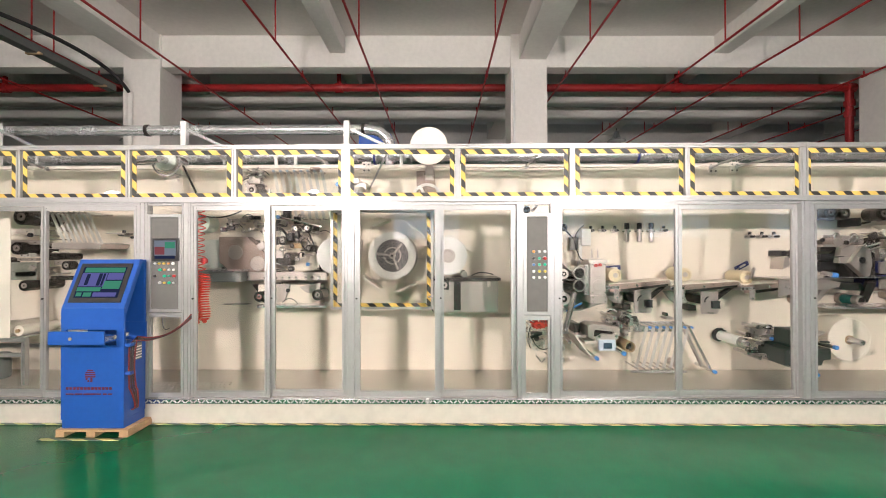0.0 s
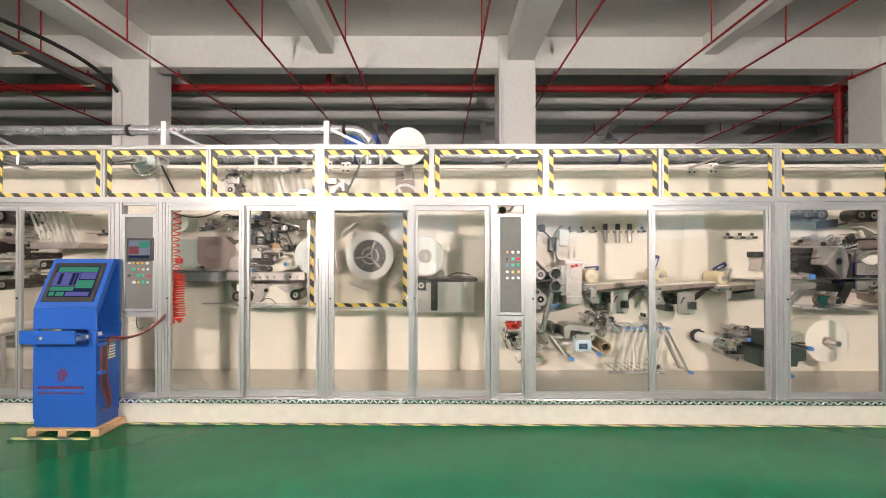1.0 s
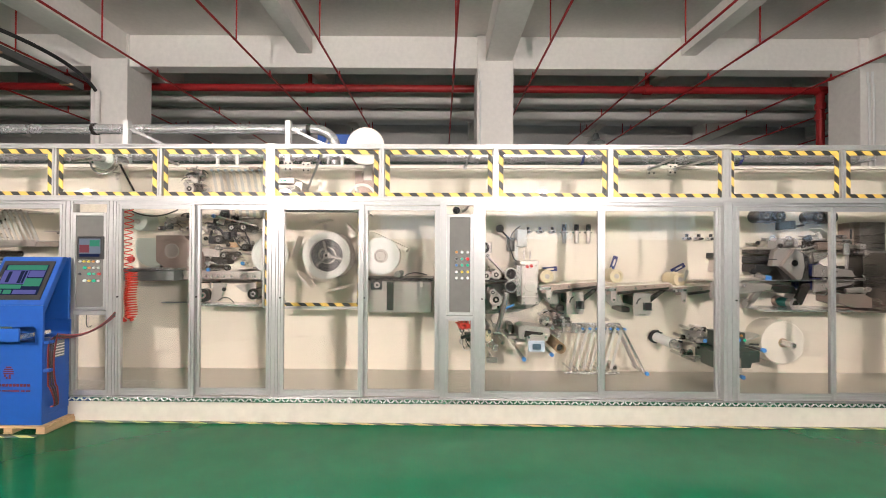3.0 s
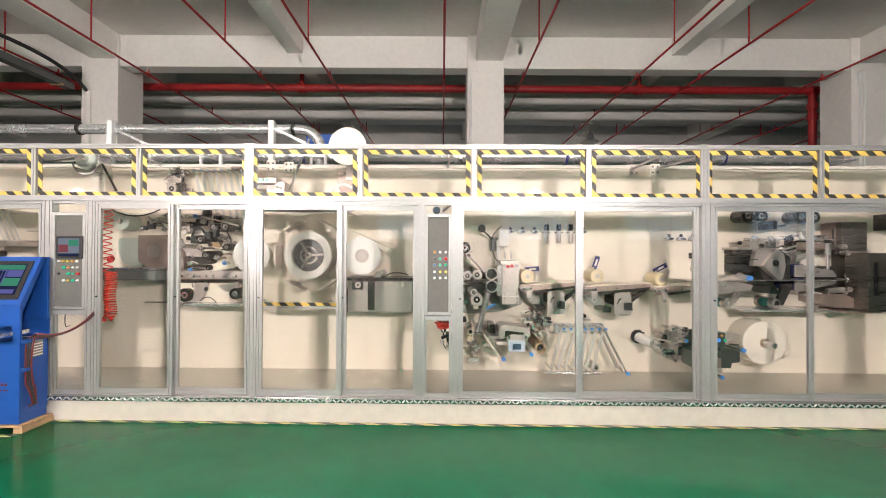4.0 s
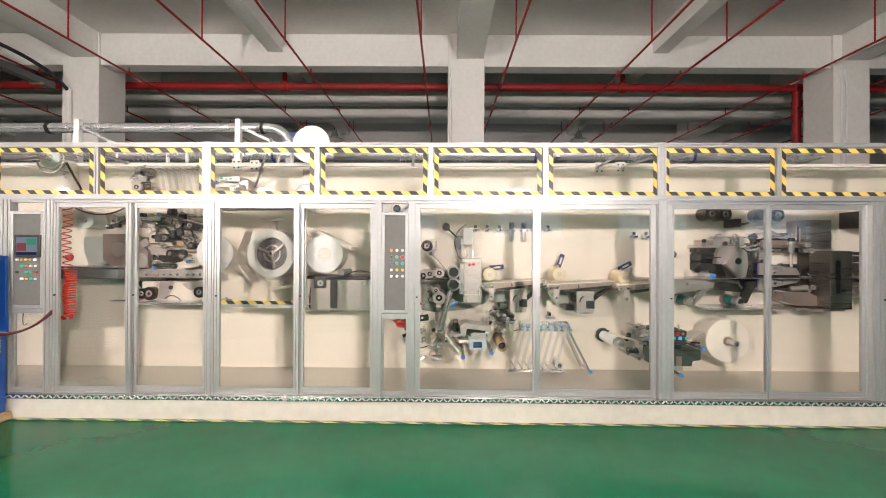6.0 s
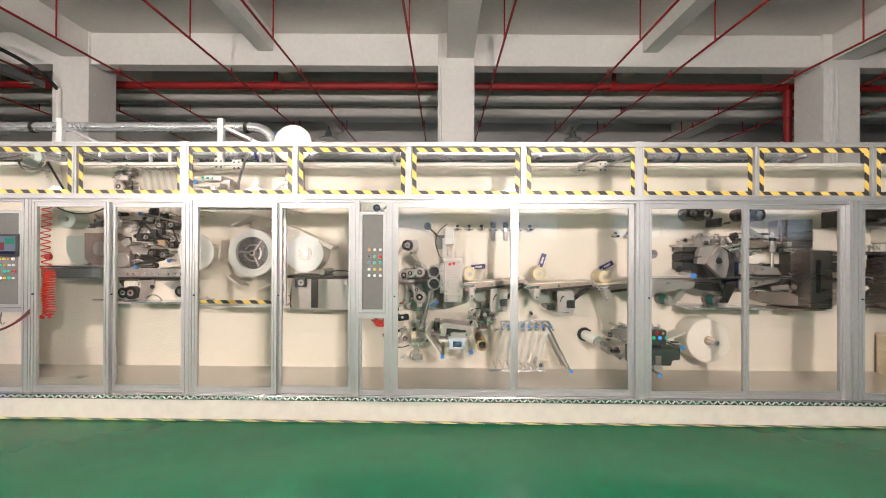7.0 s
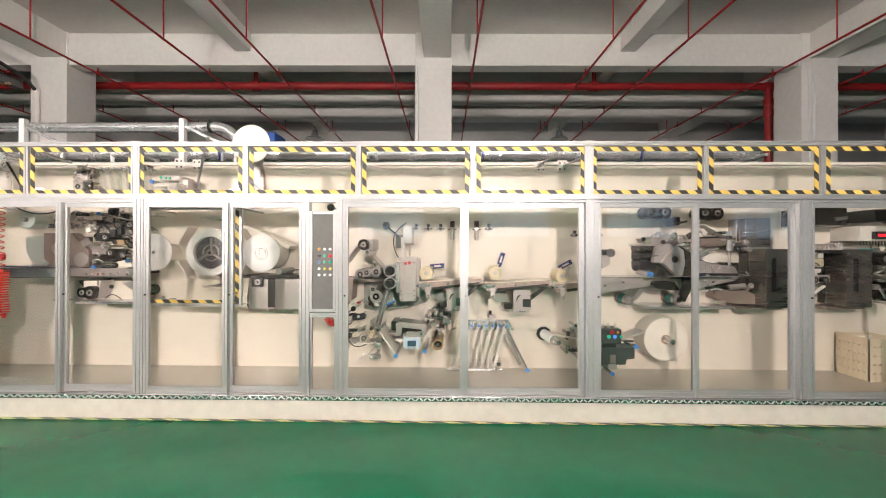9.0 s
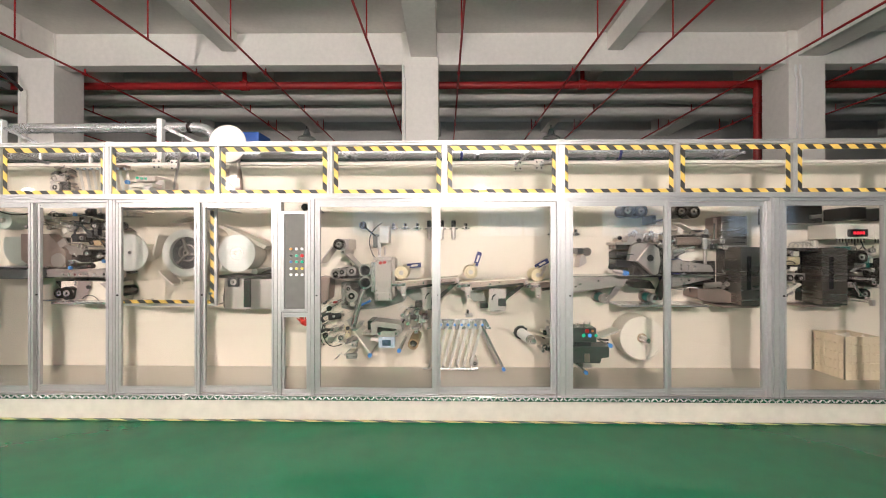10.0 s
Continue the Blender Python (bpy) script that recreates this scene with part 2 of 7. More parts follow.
def hose(bm, points, r, seg=8):
    """A round hose along points."""
    pts = [Vector(p) for p in points]
    rings = []
    for i, p in enumerate(pts):
        d = (pts[min(i + 1, len(pts) - 1)] - pts[max(i - 1, 0)]).normalized()
        s = d.cross(Vector((0.31, 0.17, 0.93)) if abs(d.z) < 0.9 else Vector((1, 0.1, 0))).normalized()
        u = s.cross(d)
        rings.append([bm.verts.new(p + r * (math.cos(6.28318 * k / seg) * s + math.sin(6.28318 * k / seg) * u)) for k in range(seg)])
    for a, b in zip(rings, rings[1:]):
        for k in range(seg):
            bm.faces.new((a[k], a[(k + 1) % seg], b[(k + 1) % seg], b[k]))
    bm.faces.new(rings[0][::-1]), bm.faces.new(rings[-1])
    bmesh.ops.recalc_face_normals(bm, faces=bm.faces)
    return bm


def bend(a, b, c, n=12):
    """Points on a curve from a to c drawn towards b."""
    a, b, c = Vector(a), Vector(b), Vector(c)
    return [(1 - t) ** 2 * a + 2 * t * (1 - t) * b + t * t * c for t in (i / n for i in range(n + 1))]


def part(name, bm, mat, parent=None, label="", smooth=True):
    """Links a bmesh as one mesh object under a thing or a part."""
    me = bpy.data.meshes.new(name)
    if smooth:
        for f in bm.faces:
            f.smooth = True
        for e in bm.edges:
            e.smooth = len(e.link_faces) == 2 and e.calc_face_angle(0) < 0.38
    bm.to_mesh(me)
    bm.free()
    me.materials.append(mat)
    ob = new(name, me)
    if parent is not None:
        ob.parent = parent
    if label:
        ob["label"] = label
    return ob


def fix(name, bm, mat, t, label="", smooth=True):
    """A part built in world places under a thing whose Empty stands elsewhere."""
    ob = part(name, bm, mat, t, label, smooth)
    ob.matrix_parent_inverse = Matrix.Translation(t.location).inverted()
    return ob


def BM():
    return bmesh.new()


def thing(name, label, category, at=(0, 0, 0), group=""):
    ob = new(name)
    ob.empty_display_size = 0.05
    ob.location = at
    bpy.context.view_layer.update()
    return tagged(ob, label, category, group)


def setting(name, bm, mat, label="", smooth=True):
    return tagged(part(name, bm, mat, None, label, smooth), kind="structure")


# ---- the hall ----
HALL = pose(1.7, 9.0, 0, 0, 0, 0.8) @ pose(-1.7, -9.0, 0)
X0, X1, Y0, Y1, TOP = -24.0, 28.0, -14.0, 15.4, 6.24


def hall(name, bm, mat, label, smooth=True):
    ob = setting(name, bm, mat, label, smooth)
    ob.matrix_basis = HALL
    return ob


setting("floor", box(BM(), X0 - 1, X1 + 1, Y0 - 1, Y1 + 1, -0.2, 0), EPOXY, "glossy green epoxy factory floor")
hall("ceiling", box(BM(), X0, X1, Y0, Y1, TOP, TOP + 0.2), WALL, "white painted concrete ceiling")
hall("wall_north", box(BM(), X0, X1, Y1, Y1 + 0.2, 0, TOP), WALL, "pale painted end wall behind the machines")
hall("wall_west", box(BM(), X0 - 0.2, X0, Y0, Y1, 0, TOP), WALL, "pale painted side wall")
hall("wall_east", box(BM(), X1, X1 + 0.2, Y0, Y1, 0, TOP), WALL, "pale painted side wall")

# rear wall with a row of windows
wins = [(-3.2, 0.4), (3.4, 7.0), (9.8, 13.4), (16.2, 19.8)]
bm = BM()
box(bm, X0, X1, Y0 - 0.25, Y0, 0, 2.3)
box(bm, X0, X1, Y0 - 0.25, Y0, 4.3, TOP)
edges = [X0] + [v for w in wins for v in w] + [X1]
for a, b in zip(edges[0::2], edges[1::2]):
    box(bm, a, b, Y0 - 0.25, Y0, 2.3, 4.3)
hall("wall_south", bm, WALL, "pale painted rear wall with high windows")
for k, (a, b) in enumerate(wins):
    w = thing(f"window_{k + 1}", "aluminium factory window with bright daylight behind", "window")
    w["kind"] = "structure"
    w.matrix_basis = HALL
    bm = BM()
    for x in (a, (2 * a + b) / 3, (a + 2 * b) / 3, b - 0.06):
        box(bm, x, x + 0.06, Y0 - 0.18, Y0 - 0.08, 2.3, 4.3)
    for z in (2.3, 3.4, 4.24):
        box(bm, a, b, Y0 - 0.17, Y0 - 0.09, z, z + 0.06)
    part("window_frame", bm, ALU, w)
    part("pane", box(BM(), a, b, Y0 - 0.14, Y0 - 0.13, 2.3, 4.3), GLASS, w).visible_shadow = False
hall("backdrop", box(BM(), X0, X1, Y0 - 0.9, Y0 - 0.85, 0, TOP), DAY, "overcast daylight outside the rear windows")

# frame of columns and beams
COLS = [-14.5, -6.39, 1.74, 9.85, 17.95]
for x in COLS:
    bm = BM()
    box(bm, x - 0.385, x + 0.385, 9.0, 9.76, 0, TOP, 0.012)
    hall("column", bm, WALL, "square white painted concrete column")
bm = BM()
box(bm, X0, X1, 9.06, 9.40, 5.56, TOP, 0.01)
hall("beam_main", bm, WALL, "white concrete beam between columns")
for k, (y, z) in enumerate(((11.0, 5.56), (12.1, 5.50), (1.2, 5.56), (-7.0, 5.56))):
    hall(f"beam_cross_{k + 1}", box(BM(), X0, X1, y, y + (0.55 if k < 2 else 0.34), z, TOP), WALL, "white concrete cross beam")
for x in COLS:
    hall("beam_long", box(BM(), x - 0.2, x + 0.36, Y0, 9.05, 5.70, TOP, 0.01), WALL, "white concrete beam running to a column")
    hall("beam_long", box(BM(), x - 0.2, x + 0.36, 9.41, Y1, 5.70, TOP, 0.01), WALL, "white concrete beam running to the end wall")
for x in (-10.45, -2.3, 5.85, 13.9):
    hall("beam_secondary", box(BM(), x - 0.16, x + 0.16, Y0, 9.05, 5.85, TOP, 0.01), WALL, "narrow white concrete ceiling beam")
    hall("beam_secondary", box(BM(), x - 0.16, x + 0.16, 9.41, Y1, 5.85, TOP, 0.01), WALL, "narrow white concrete ceiling beam")

# red sprinkler pipes
PIPE_Z = 5.42


def sprinkler(x, y0=-8.0, y1=15.1):
    t = thing("sprinkler_pipe", "thin red painted sprinkler pipe hung from the ceiling", "pipe", group="sprinkler branches")
    t.matrix_basis = HALL
    part("branch", rod(BM(), (x, y0, PIPE_Z), (x, y1, PIPE_Z), 0.021, 10), RED, t)
    for y in (3.6, 7.65, 11.7, 13.5):
        part("hanger", rod(BM(), (x, y, PIPE_Z), (x, y, TOP), 0.014, 8), RED, t)
    for y in (3.1, 9.15, 12.9):
        bm = BM()
        rod(bm, (x, y - 0.05, PIPE_Z), (x, y + 0.05, PIPE_Z), 0.034, 10)
        rod(bm, (x, y, PIPE_Z), (x, y, PIPE_Z + 0.10), 0.016, 8)
        part("coupling", bm, RED, t)
        bm = BM()
        rod(bm, (x, y, PIPE_Z + 0.10), (x, y, PIPE_Z + 0.135), 0.02, 8, 0.008)
        part("sprinkler_head", bm, CHROME, t)


for x in (-7.4, -5.47, -3.07, -1.58, 0.86, 2.56, 4.99, 6.33, 8.98, 10.9, -9.6, 12.9):
    sprinkler(x)
t = thing("sprinkler_main", "thick red sprinkler main pipe under the beams", "pipe")
t.matrix_basis = HALL
part("pipe_run", rod(BM(), (-20, 10.25, 5.58), (9.73, 10.25, 5.58), 0.085, 20), RED, t)
part("pipe_run", rod(BM(), (10.3, 10.25, 5.58), (24, 10.25, 5.58), 0.085, 20), RED, t)
for x in (-10.5, -2.55, 5.55, 13.6):
    bm = BM()
    rod(bm, (x, 10.25, 5.0 + 0.5), (x, 10.25, TOP), 0.05, 12)
    rod(bm, (x - 0.09, 10.25, 5.58), (x + 0.09, 10.25, 5.58), 0.11, 16)
    part("clamp", bm, RED, t)
part("riser", rod(BM(), (9.72, 10.25, 0), (9.72, 10.25, 5.50), 0.085, 20), RED, t)
part("cap", rod(BM(), (9.64, 10.25, 5.58), (9.84, 10.25, 5.58), 0.108, 18), RED, t)
for z in (4.95, 5.2):
    part("coupling", rod(BM(), (9.72, 10.25, z - 0.07), (9.72, 10.25, z + 0.07), 0.11, 16), RED, t)

# grey cable tray with a black cable, white conduits on the columns
t = thing("cable_tray", "dark grey steel cable trunking hung below the ceiling", "cable tray")
t.matrix_basis = HALL
bm = BM()
box(bm, -7.05, -6.87, -8, 8.95, 5.0, 5.14, 0.01)
part("tray", bm, CABLE_GREY, t)
for y in (2.6, 5.2, 7.6):
    part("hanger", rod(BM(), (-6.96, y, 5.1), (-6.96, y, TOP), 0.012, 8), RED, t)
for y in (5.0, 7.2, 8.6):
    part("bracket", box(BM(), -7.08, -6.84, y, y + 0.06, 4.985, 5.02), CARD, t)
t = thing("power_cable", "thick black cable looping to a white conduit", "cable")
t.matrix_basis = HALL
part("cable", hose(BM(), bend((-6.9, 5.6, 5.15), (-6.55, 8.2, 5.55), (-6.58, 8.93, 4.95), 20), 0.035, 10), RUBBER, t)
part("conduit", rod(BM(), (-6.58, 8.93, 0), (-6.58, 8.93, 5.0), 0.055, 12), WALL, t)
for x, y in ((1.42, 8.96), (9.62, 8.97), (9.72, 8.97)):
    t = thing("wall_conduit", "slim white conduit running down a column", "conduit")
    t.matrix_basis = HALL
    bm = BM()
    hose(bm, [(x, y, 0), (x, y, 5.2), (x - 0.03, y, 5.3), (x - 0.03, y, 5.5)], 0.022, 8)
    part("conduit", bm, WHITE, t)


# pendant lamps
def pendant(x, y, z):
    t = thing("pendant_lamp", "grey high-bay pendant lamp with a pale lens", "lamp", group="unlit pendant lamps")
    t.matrix_basis = HALL
    part("cord", rod(BM(), (x, y, z + 0.3), (x, y, TOP), 0.01, 6), BLACK, t)
    part("housing", rod(BM(), (x, y, z + 0.1), (x, y, z + 0.32), 0.14, 20, 0.07), GREY_BOX, t)
    part("reflector", lathe(BM(), (x, y, z), (0, 0, 1), [(0.30, 0), (0.27, 0.05), (0.13, 0.12), (0.12, 0.11), (0.25, 0.045), (0.29, 0)], 28), GALV, t)
    part("lens", rod(BM(), (x, y, z + 0.005), (x, y, z + 0.03), 0.27, 24), WHITE, t)


for x in (-10.6, -2.43, 5.85):
    pendant(x, 14.5, 5.40)


def work_lamp(x, y, z, mat):
    t = thing("work_lamp", "lit warm white bulb lamp over an added disc blocking downward light", "lamp", group="lit hanging lamps")
    bm = BM()
    bmesh.ops.create_icosphere(bm, subdivisions=3, radius=0.17, matrix=pose(x, y, z))
    part("bulb", bm, mat, t)
    # added unseen disc: stops downward light, so less green bounces off the floor
    part("shield", lathe(BM(), (x, y, z - 0.24), (0, 0, 1), [(0, 0), (0.28, 0.02), (0.30, 0.04), (0.28, 0.03), (0, 0.01)], 28), WHITE, t)
    for k in range(3):
        a = 2.094 * k
        part("shield_wire", rod(BM(), (x + 0.27 * math.cos(a), y + 0.27 * math.sin(a), z - 0.215), (x + 0.05 * math.cos(a), y + 0.05 * math.sin(a), z + 0.30), 0.004, 6), STEEL, t)
    part("socket", rod(BM(), (x, y, z + 0.165), (x, y, z + 0.36), 0.06, 14), WHITE, t)
    part("cord", rod(BM(), (x, y, z + 0.36), (x, y, TOP), 0.008, 6), BLACK, t)


for x, mat in ((-8.6, LAMP_DIM), (-3.4, LAMP), (3.15, LAMP)):
    work_lamp(x, -2.6, 3.08, mat)

# ---- the machine's plinth, back wall and guard frame ----
DECK, FRONT, BACK = 0.235, 4.13, 5.15
LEFT, RIGHT = -8.0, 10.5
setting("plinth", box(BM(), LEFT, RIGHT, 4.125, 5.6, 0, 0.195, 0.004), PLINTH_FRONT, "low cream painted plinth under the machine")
setting("deck", box(BM(), LEFT, RIGHT, 4.16, BACK + 0.3, 0.197, DECK, 0.002), CHEQUER, "worn aluminium chequer plate deck, dusty and scuffed")
nosing = setting("deck_edge", box(BM(), LEFT, RIGHT, 4.095, 4.158, 0.197, DECK + 0.004, 0.003), EDGE, "chequer plate nosing along the plinth")
bm = BM()
for k in range(300):
    m = pose(-4.6 + 0.039 * k, 4.0945, 0.218, 0, 42 if k % 2 else -42, 0)
    box(bm, -0.018, 0.018, -0.006, 0.001, -0.0055, 0.0055, 0.0025, m)
tagged(part("lozenge", bm, RAISED, nosing, smooth=False), kind="stuff")
bm = BM()
for k in range(34):
    for j in range(7):
        m = pose(-4.0 + 0.05 * k + 0.025 * (j % 2), 4.30 + 0.055 * j, DECK, 0, 0, 45 if (k + j) % 2 else -45)
        box(bm, -0.016, 0.016, -0.006, 0.006, -0.001, 0.005, 0.002, m)
tagged(part("lozenge", bm, RAISED, bpy.data.objects["deck"], smooth=False), kind="stuff")
setting("wall_machine", box(BM(), LEFT, RIGHT, BACK, BACK + 0.08, DECK, 2.66, 0.004), CREAM, "cream painted machine back wall")
setting("trim", box(BM(), LEFT, RIGHT, BACK - 0.02, BACK + 0.1, 2.662, 2.70, 0.004), PLINTH, "pale cap along the top of the back wall")
setting("floor_tape", box(BM(), LEFT, RIGHT, 4.075, 4.12, 0.001, 0.003), TAPE_FLOOR, "yellow and black warning tape on the floor")


def profile(bm, a, b, w, d):
    """A slotted aluminium extrusion from a to b (upright or level), w wide in view, d deep, grooves on its front."""
    a, b = Vector(a), Vector(b)
    upright = abs((b - a).z) > 0.5 * (b - a).length
    n = max(1, round(w / 0.042))
    s = [-w / 2]
    for i in range(n):
        c = -w / 2 + w * (i + 0.5) / n
        s += [c - 0.005, c + 0.005]
    s.append(w / 2)
    line = []
    for i in range(0, len(s) - 1, 2):
        line += [(s[i], -d / 2), (s[i + 1], -d / 2)]
        if i + 2 < len(s):
            line += [(s[i + 1], -d / 2 + 0.009), (s[i + 2], -d / 2 + 0.009)]
    line += [(w / 2, d / 2), (-w / 2, d / 2)]
    ends = []
    for p in (a, b):
        ends.append([bm.verts.new(p + (Vector((u, v, 0)) if upright else Vector((0, v, u)))) for u, v in line])
    k = len(line)
    fs = [bm.faces.new((ends[0][i], ends[1][i], ends[1][(i + 1) % k], ends[0][(i + 1) % k])) for i in range(k)]
    fs += [bm.faces.new(ends[0]), bm.faces.new(ends[1][::-1])]
    bmesh.ops.recalc_face_normals(bm, faces=fs)
    return bm


FY = 4.17
guard = thing("enclosure", "slotted aluminium extrusion enclosure round the machine", "enclosure", (0, FY, DECK))


def framed(bm, name="post", label=""):
    ob = part(name, bm, ALU, guard, label, smooth=False)
    ob.matrix_parent_inverse = guard.matrix_world.inverted()
    return ob


# full-height double posts between the units, and single posts beside the control columns
POSTS = [(-6.45, 0.12), (-2.955, 0.09), (-2.53, 0.085), (-0.934, 0.08), (0.71, 0.06), (1.034, 0.06), (3.456, 0.10), (5.476, 0.10), (7.9, 0.14)]
for x, w in POSTS:
    framed(profile(BM(), (x, FY, DECK + 0.002), (x, FY, 2.135), w, 0.08))
UP = [-7.45, -6.36, -5.27, -4.19, -3.11, -2.07, -0.98, 0.108, 1.215, 2.325, 3.44, 4.555, 5.66, 6.77, 7.9]
for x in UP:
    double = min(abs(x - p) for p in (-4.3, -0.98, 3.44, 7.9)) < 0.02
    framed(profile(BM(), (x, FY, 2.19), (x, FY, 2.705 if double else 2.655), 0.085 if double else 0.045, 0.06))
framed(profile(BM(), (LEFT, FY, 2.163), (RIGHT, FY, 2.163), 0.05, 0.085), "rail")
framed(profile(BM(), (LEFT, FY, 2.675), (RIGHT, FY, 2.675), 0.042, 0.07), "rail")
framed(profile(BM(), (LEFT, FY, 2.122), (RIGHT, FY, 2.122), 0.026, 0.06), "rail")


def sliding_door(x0, x1, y, knob=True):
    t = thing("sliding_door", "clear sliding door in an aluminium frame, closed", "door", ((x0 + x1) / 2, y, DECK + 0.006), group="sliding doors of the guard")
    z0, z1, s = DECK + 0.006, 2.105, 0.05
    inv = t.matrix_world.inverted()

    def add(name, bm, mat, smooth=False):
        ob = part(name, bm, mat, t, smooth=smooth)
        ob.matrix_parent_inverse = inv
        return ob
    for x in (x0 + s / 2, x1 - s / 2):
        add("stile", profile(BM(), (x, y, z0), (x, y, z1), s, 0.032), ALU)
    add("top_rail", profile(BM(), (x0 + s, y, z1 - 0.022), (x1 - s, y, z1 - 0.022), 0.044, 0.032), ALU)
    add("bottom_rail", profile(BM(), (x0 + s, y, z0 + 0.034), (x1 - s, y, z0 + 0.034), 0.068, 0.032), ALU)
    add("pane", box(BM(), x0 + s - 0.004, x1 - s + 0.004, y - 0.003, y + 0.003, z0 + 0.066, z1 - 0.042), GLASS)
    if knob:
        bm = BM()
        rod(bm, (x0 + 0.02, y - 0.016, 1.2), (x0 + 0.02, y - 0.030, 1.2), 0.008, 12)
        add("lock", bm, STEEL_DARK, True)


DOORS = [(-6.38, -5.2, 0), (-5.22, -3.95, 1), (-3.96, -3.0, 0), (-2.487, -1.72, 0), (-1.735, -0.975, 1), (-0.893, -0.065, 0), (-0.08, 0.678, 1), (1.066, 2.255, 0), (2.235, 3.403, 1), (3.509, 4.48, 0), (4.46, 5.424, 1), (5.528, 6.53, 0), (6.51, 7.82, 1)]
for a, b, k in DOORS:
    sliding_door(a, b, FY - 0.012 + 0.036 * k)


def guard_panel(x0, x1):
    z0, z1 = 2.192, 2.652
    t = thing("safety_screen", "clear upper guard panel edged with yellow and black warning tape", "safety screen", ((x0 + x1) / 2, FY, z0), group="upper guard panels")
    inv = t.matrix_world.inverted()
    y = FY - 0.012
    for name, b, mat in (("pane", (x0, x1, FY - 0.003, FY + 0.003, z0, z1), GLASS),
                         ("tape", (x0 + 0.005, x1 - 0.005, y - 0.004, y, z1 - 0.05, z1 - 0.006), TAPE_X),
                         ("tape", (x0 + 0.005, x1 - 0.005, y - 0.004, y, z0, z0 + 0.036), TAPE_X),
                         ("tape", (x0 + 0.004, x0 + 0.046, y - 0.004, y, z0 + 0.037, z1 - 0.051), TAPE_Z),
                         ("tape", (x1 - 0.046, x1 - 0.004, y - 0.004, y, z0 + 0.037, z1 - 0.051), TAPE_Z)):
        part(name, box(BM(), *b), mat, t, smooth=False).matrix_parent_inverse = inv


for a, b in zip(UP, UP[1:]):
    guard_panel(a + 0.03, b - 0.03)

# ---- the machine inside, unit by unit ----
WALLY = BACK


def roller(t, x, z, r, y0, y1=None, mat=STEEL, face=STEEL_DARK, name="roller", label=""):
    """A roller that stands out from the back wall: body, end ring and hub."""
    y1 = WALLY if y1 is None else y1
    ob = fix(name, lathe(BM(), (x, y0, z), (0, 1, 0), [(0, 0.006), (r * 0.62, 0.006), (r * 0.66, 0), (r * 0.96, 0), (r, 0.004), (r, y1 - y0)], 28), mat, t, label)
    bm = BM()
    ring(bm, (x, y0 - 0.003, z), (0, 1, 0), r * 0.5, r * 0.2, 0.008, 20)
    hub = part("hub", bm, face, ob)
    hub.matrix_parent_inverse = Matrix.Identity(4)
    return ob


def shaft(t, x, z, r, y0, tip=None, mat=CHROME, name="shaft"):
    """A guide bar from the back wall with a coloured end cap."""
    ob = fix(name, rod(BM(), (x, y0, z), (x, WALLY, z), r, 14), mat, t)
    if tip:
        part("end_cap", rod(BM(), (x, y0 - 0.03, z), (x, y0, z), r * 1.15, 14), tip, ob)
    return ob


def bolts(t, spots, y, r=0.008, mat=CHROME):
    for x, z in spots:
        fix("bolt", rod(BM(), (x, y - 0.007, z), (x, y, z), r, 8), mat, t)


def plate(t, pts, y0, y1, mat, name="plate", bevel=0.003, label=""):
    return fix(name, prism(BM(), pts, y0, y1, bevel), mat, t, label, smooth=False)


def block(t, x0, x1, z0, z1, y0, y1, mat, name="block", bevel=0.005, label=""):
    return fix(name, box(BM(), x0, x1, y0, y1, z0, z1, bevel), mat, t, label, smooth=False)


def lug(t, x, z, w, h, y, mat, name):
    """A small fitting held off the wall by a pin, with two screws on its face."""
    block(t, x - w, x + w, z - h / 2, z + h / 2, y, y + 0.075, mat, name, min(0.006, 0.3 * h, 0.3 * w))
    fix("pin", rod(BM(), (x, y + 0.07, z), (x, WALLY, z), min(0.018, 0.4 * h), 10), STEEL, t)
    bolts(t, [(x - 0.6 * w, z), (x + 0.6 * w, z)], y, min(0.008, 0.3 * h))


def seat(t, dx, dz, deep, size=1.0):
    """Slides a finished wall-mounted thing along the wall, sets how far it stands out, and its size."""
    t.location.x += dx
    t.location.z += dz
    t.scale = (size, deep, size)


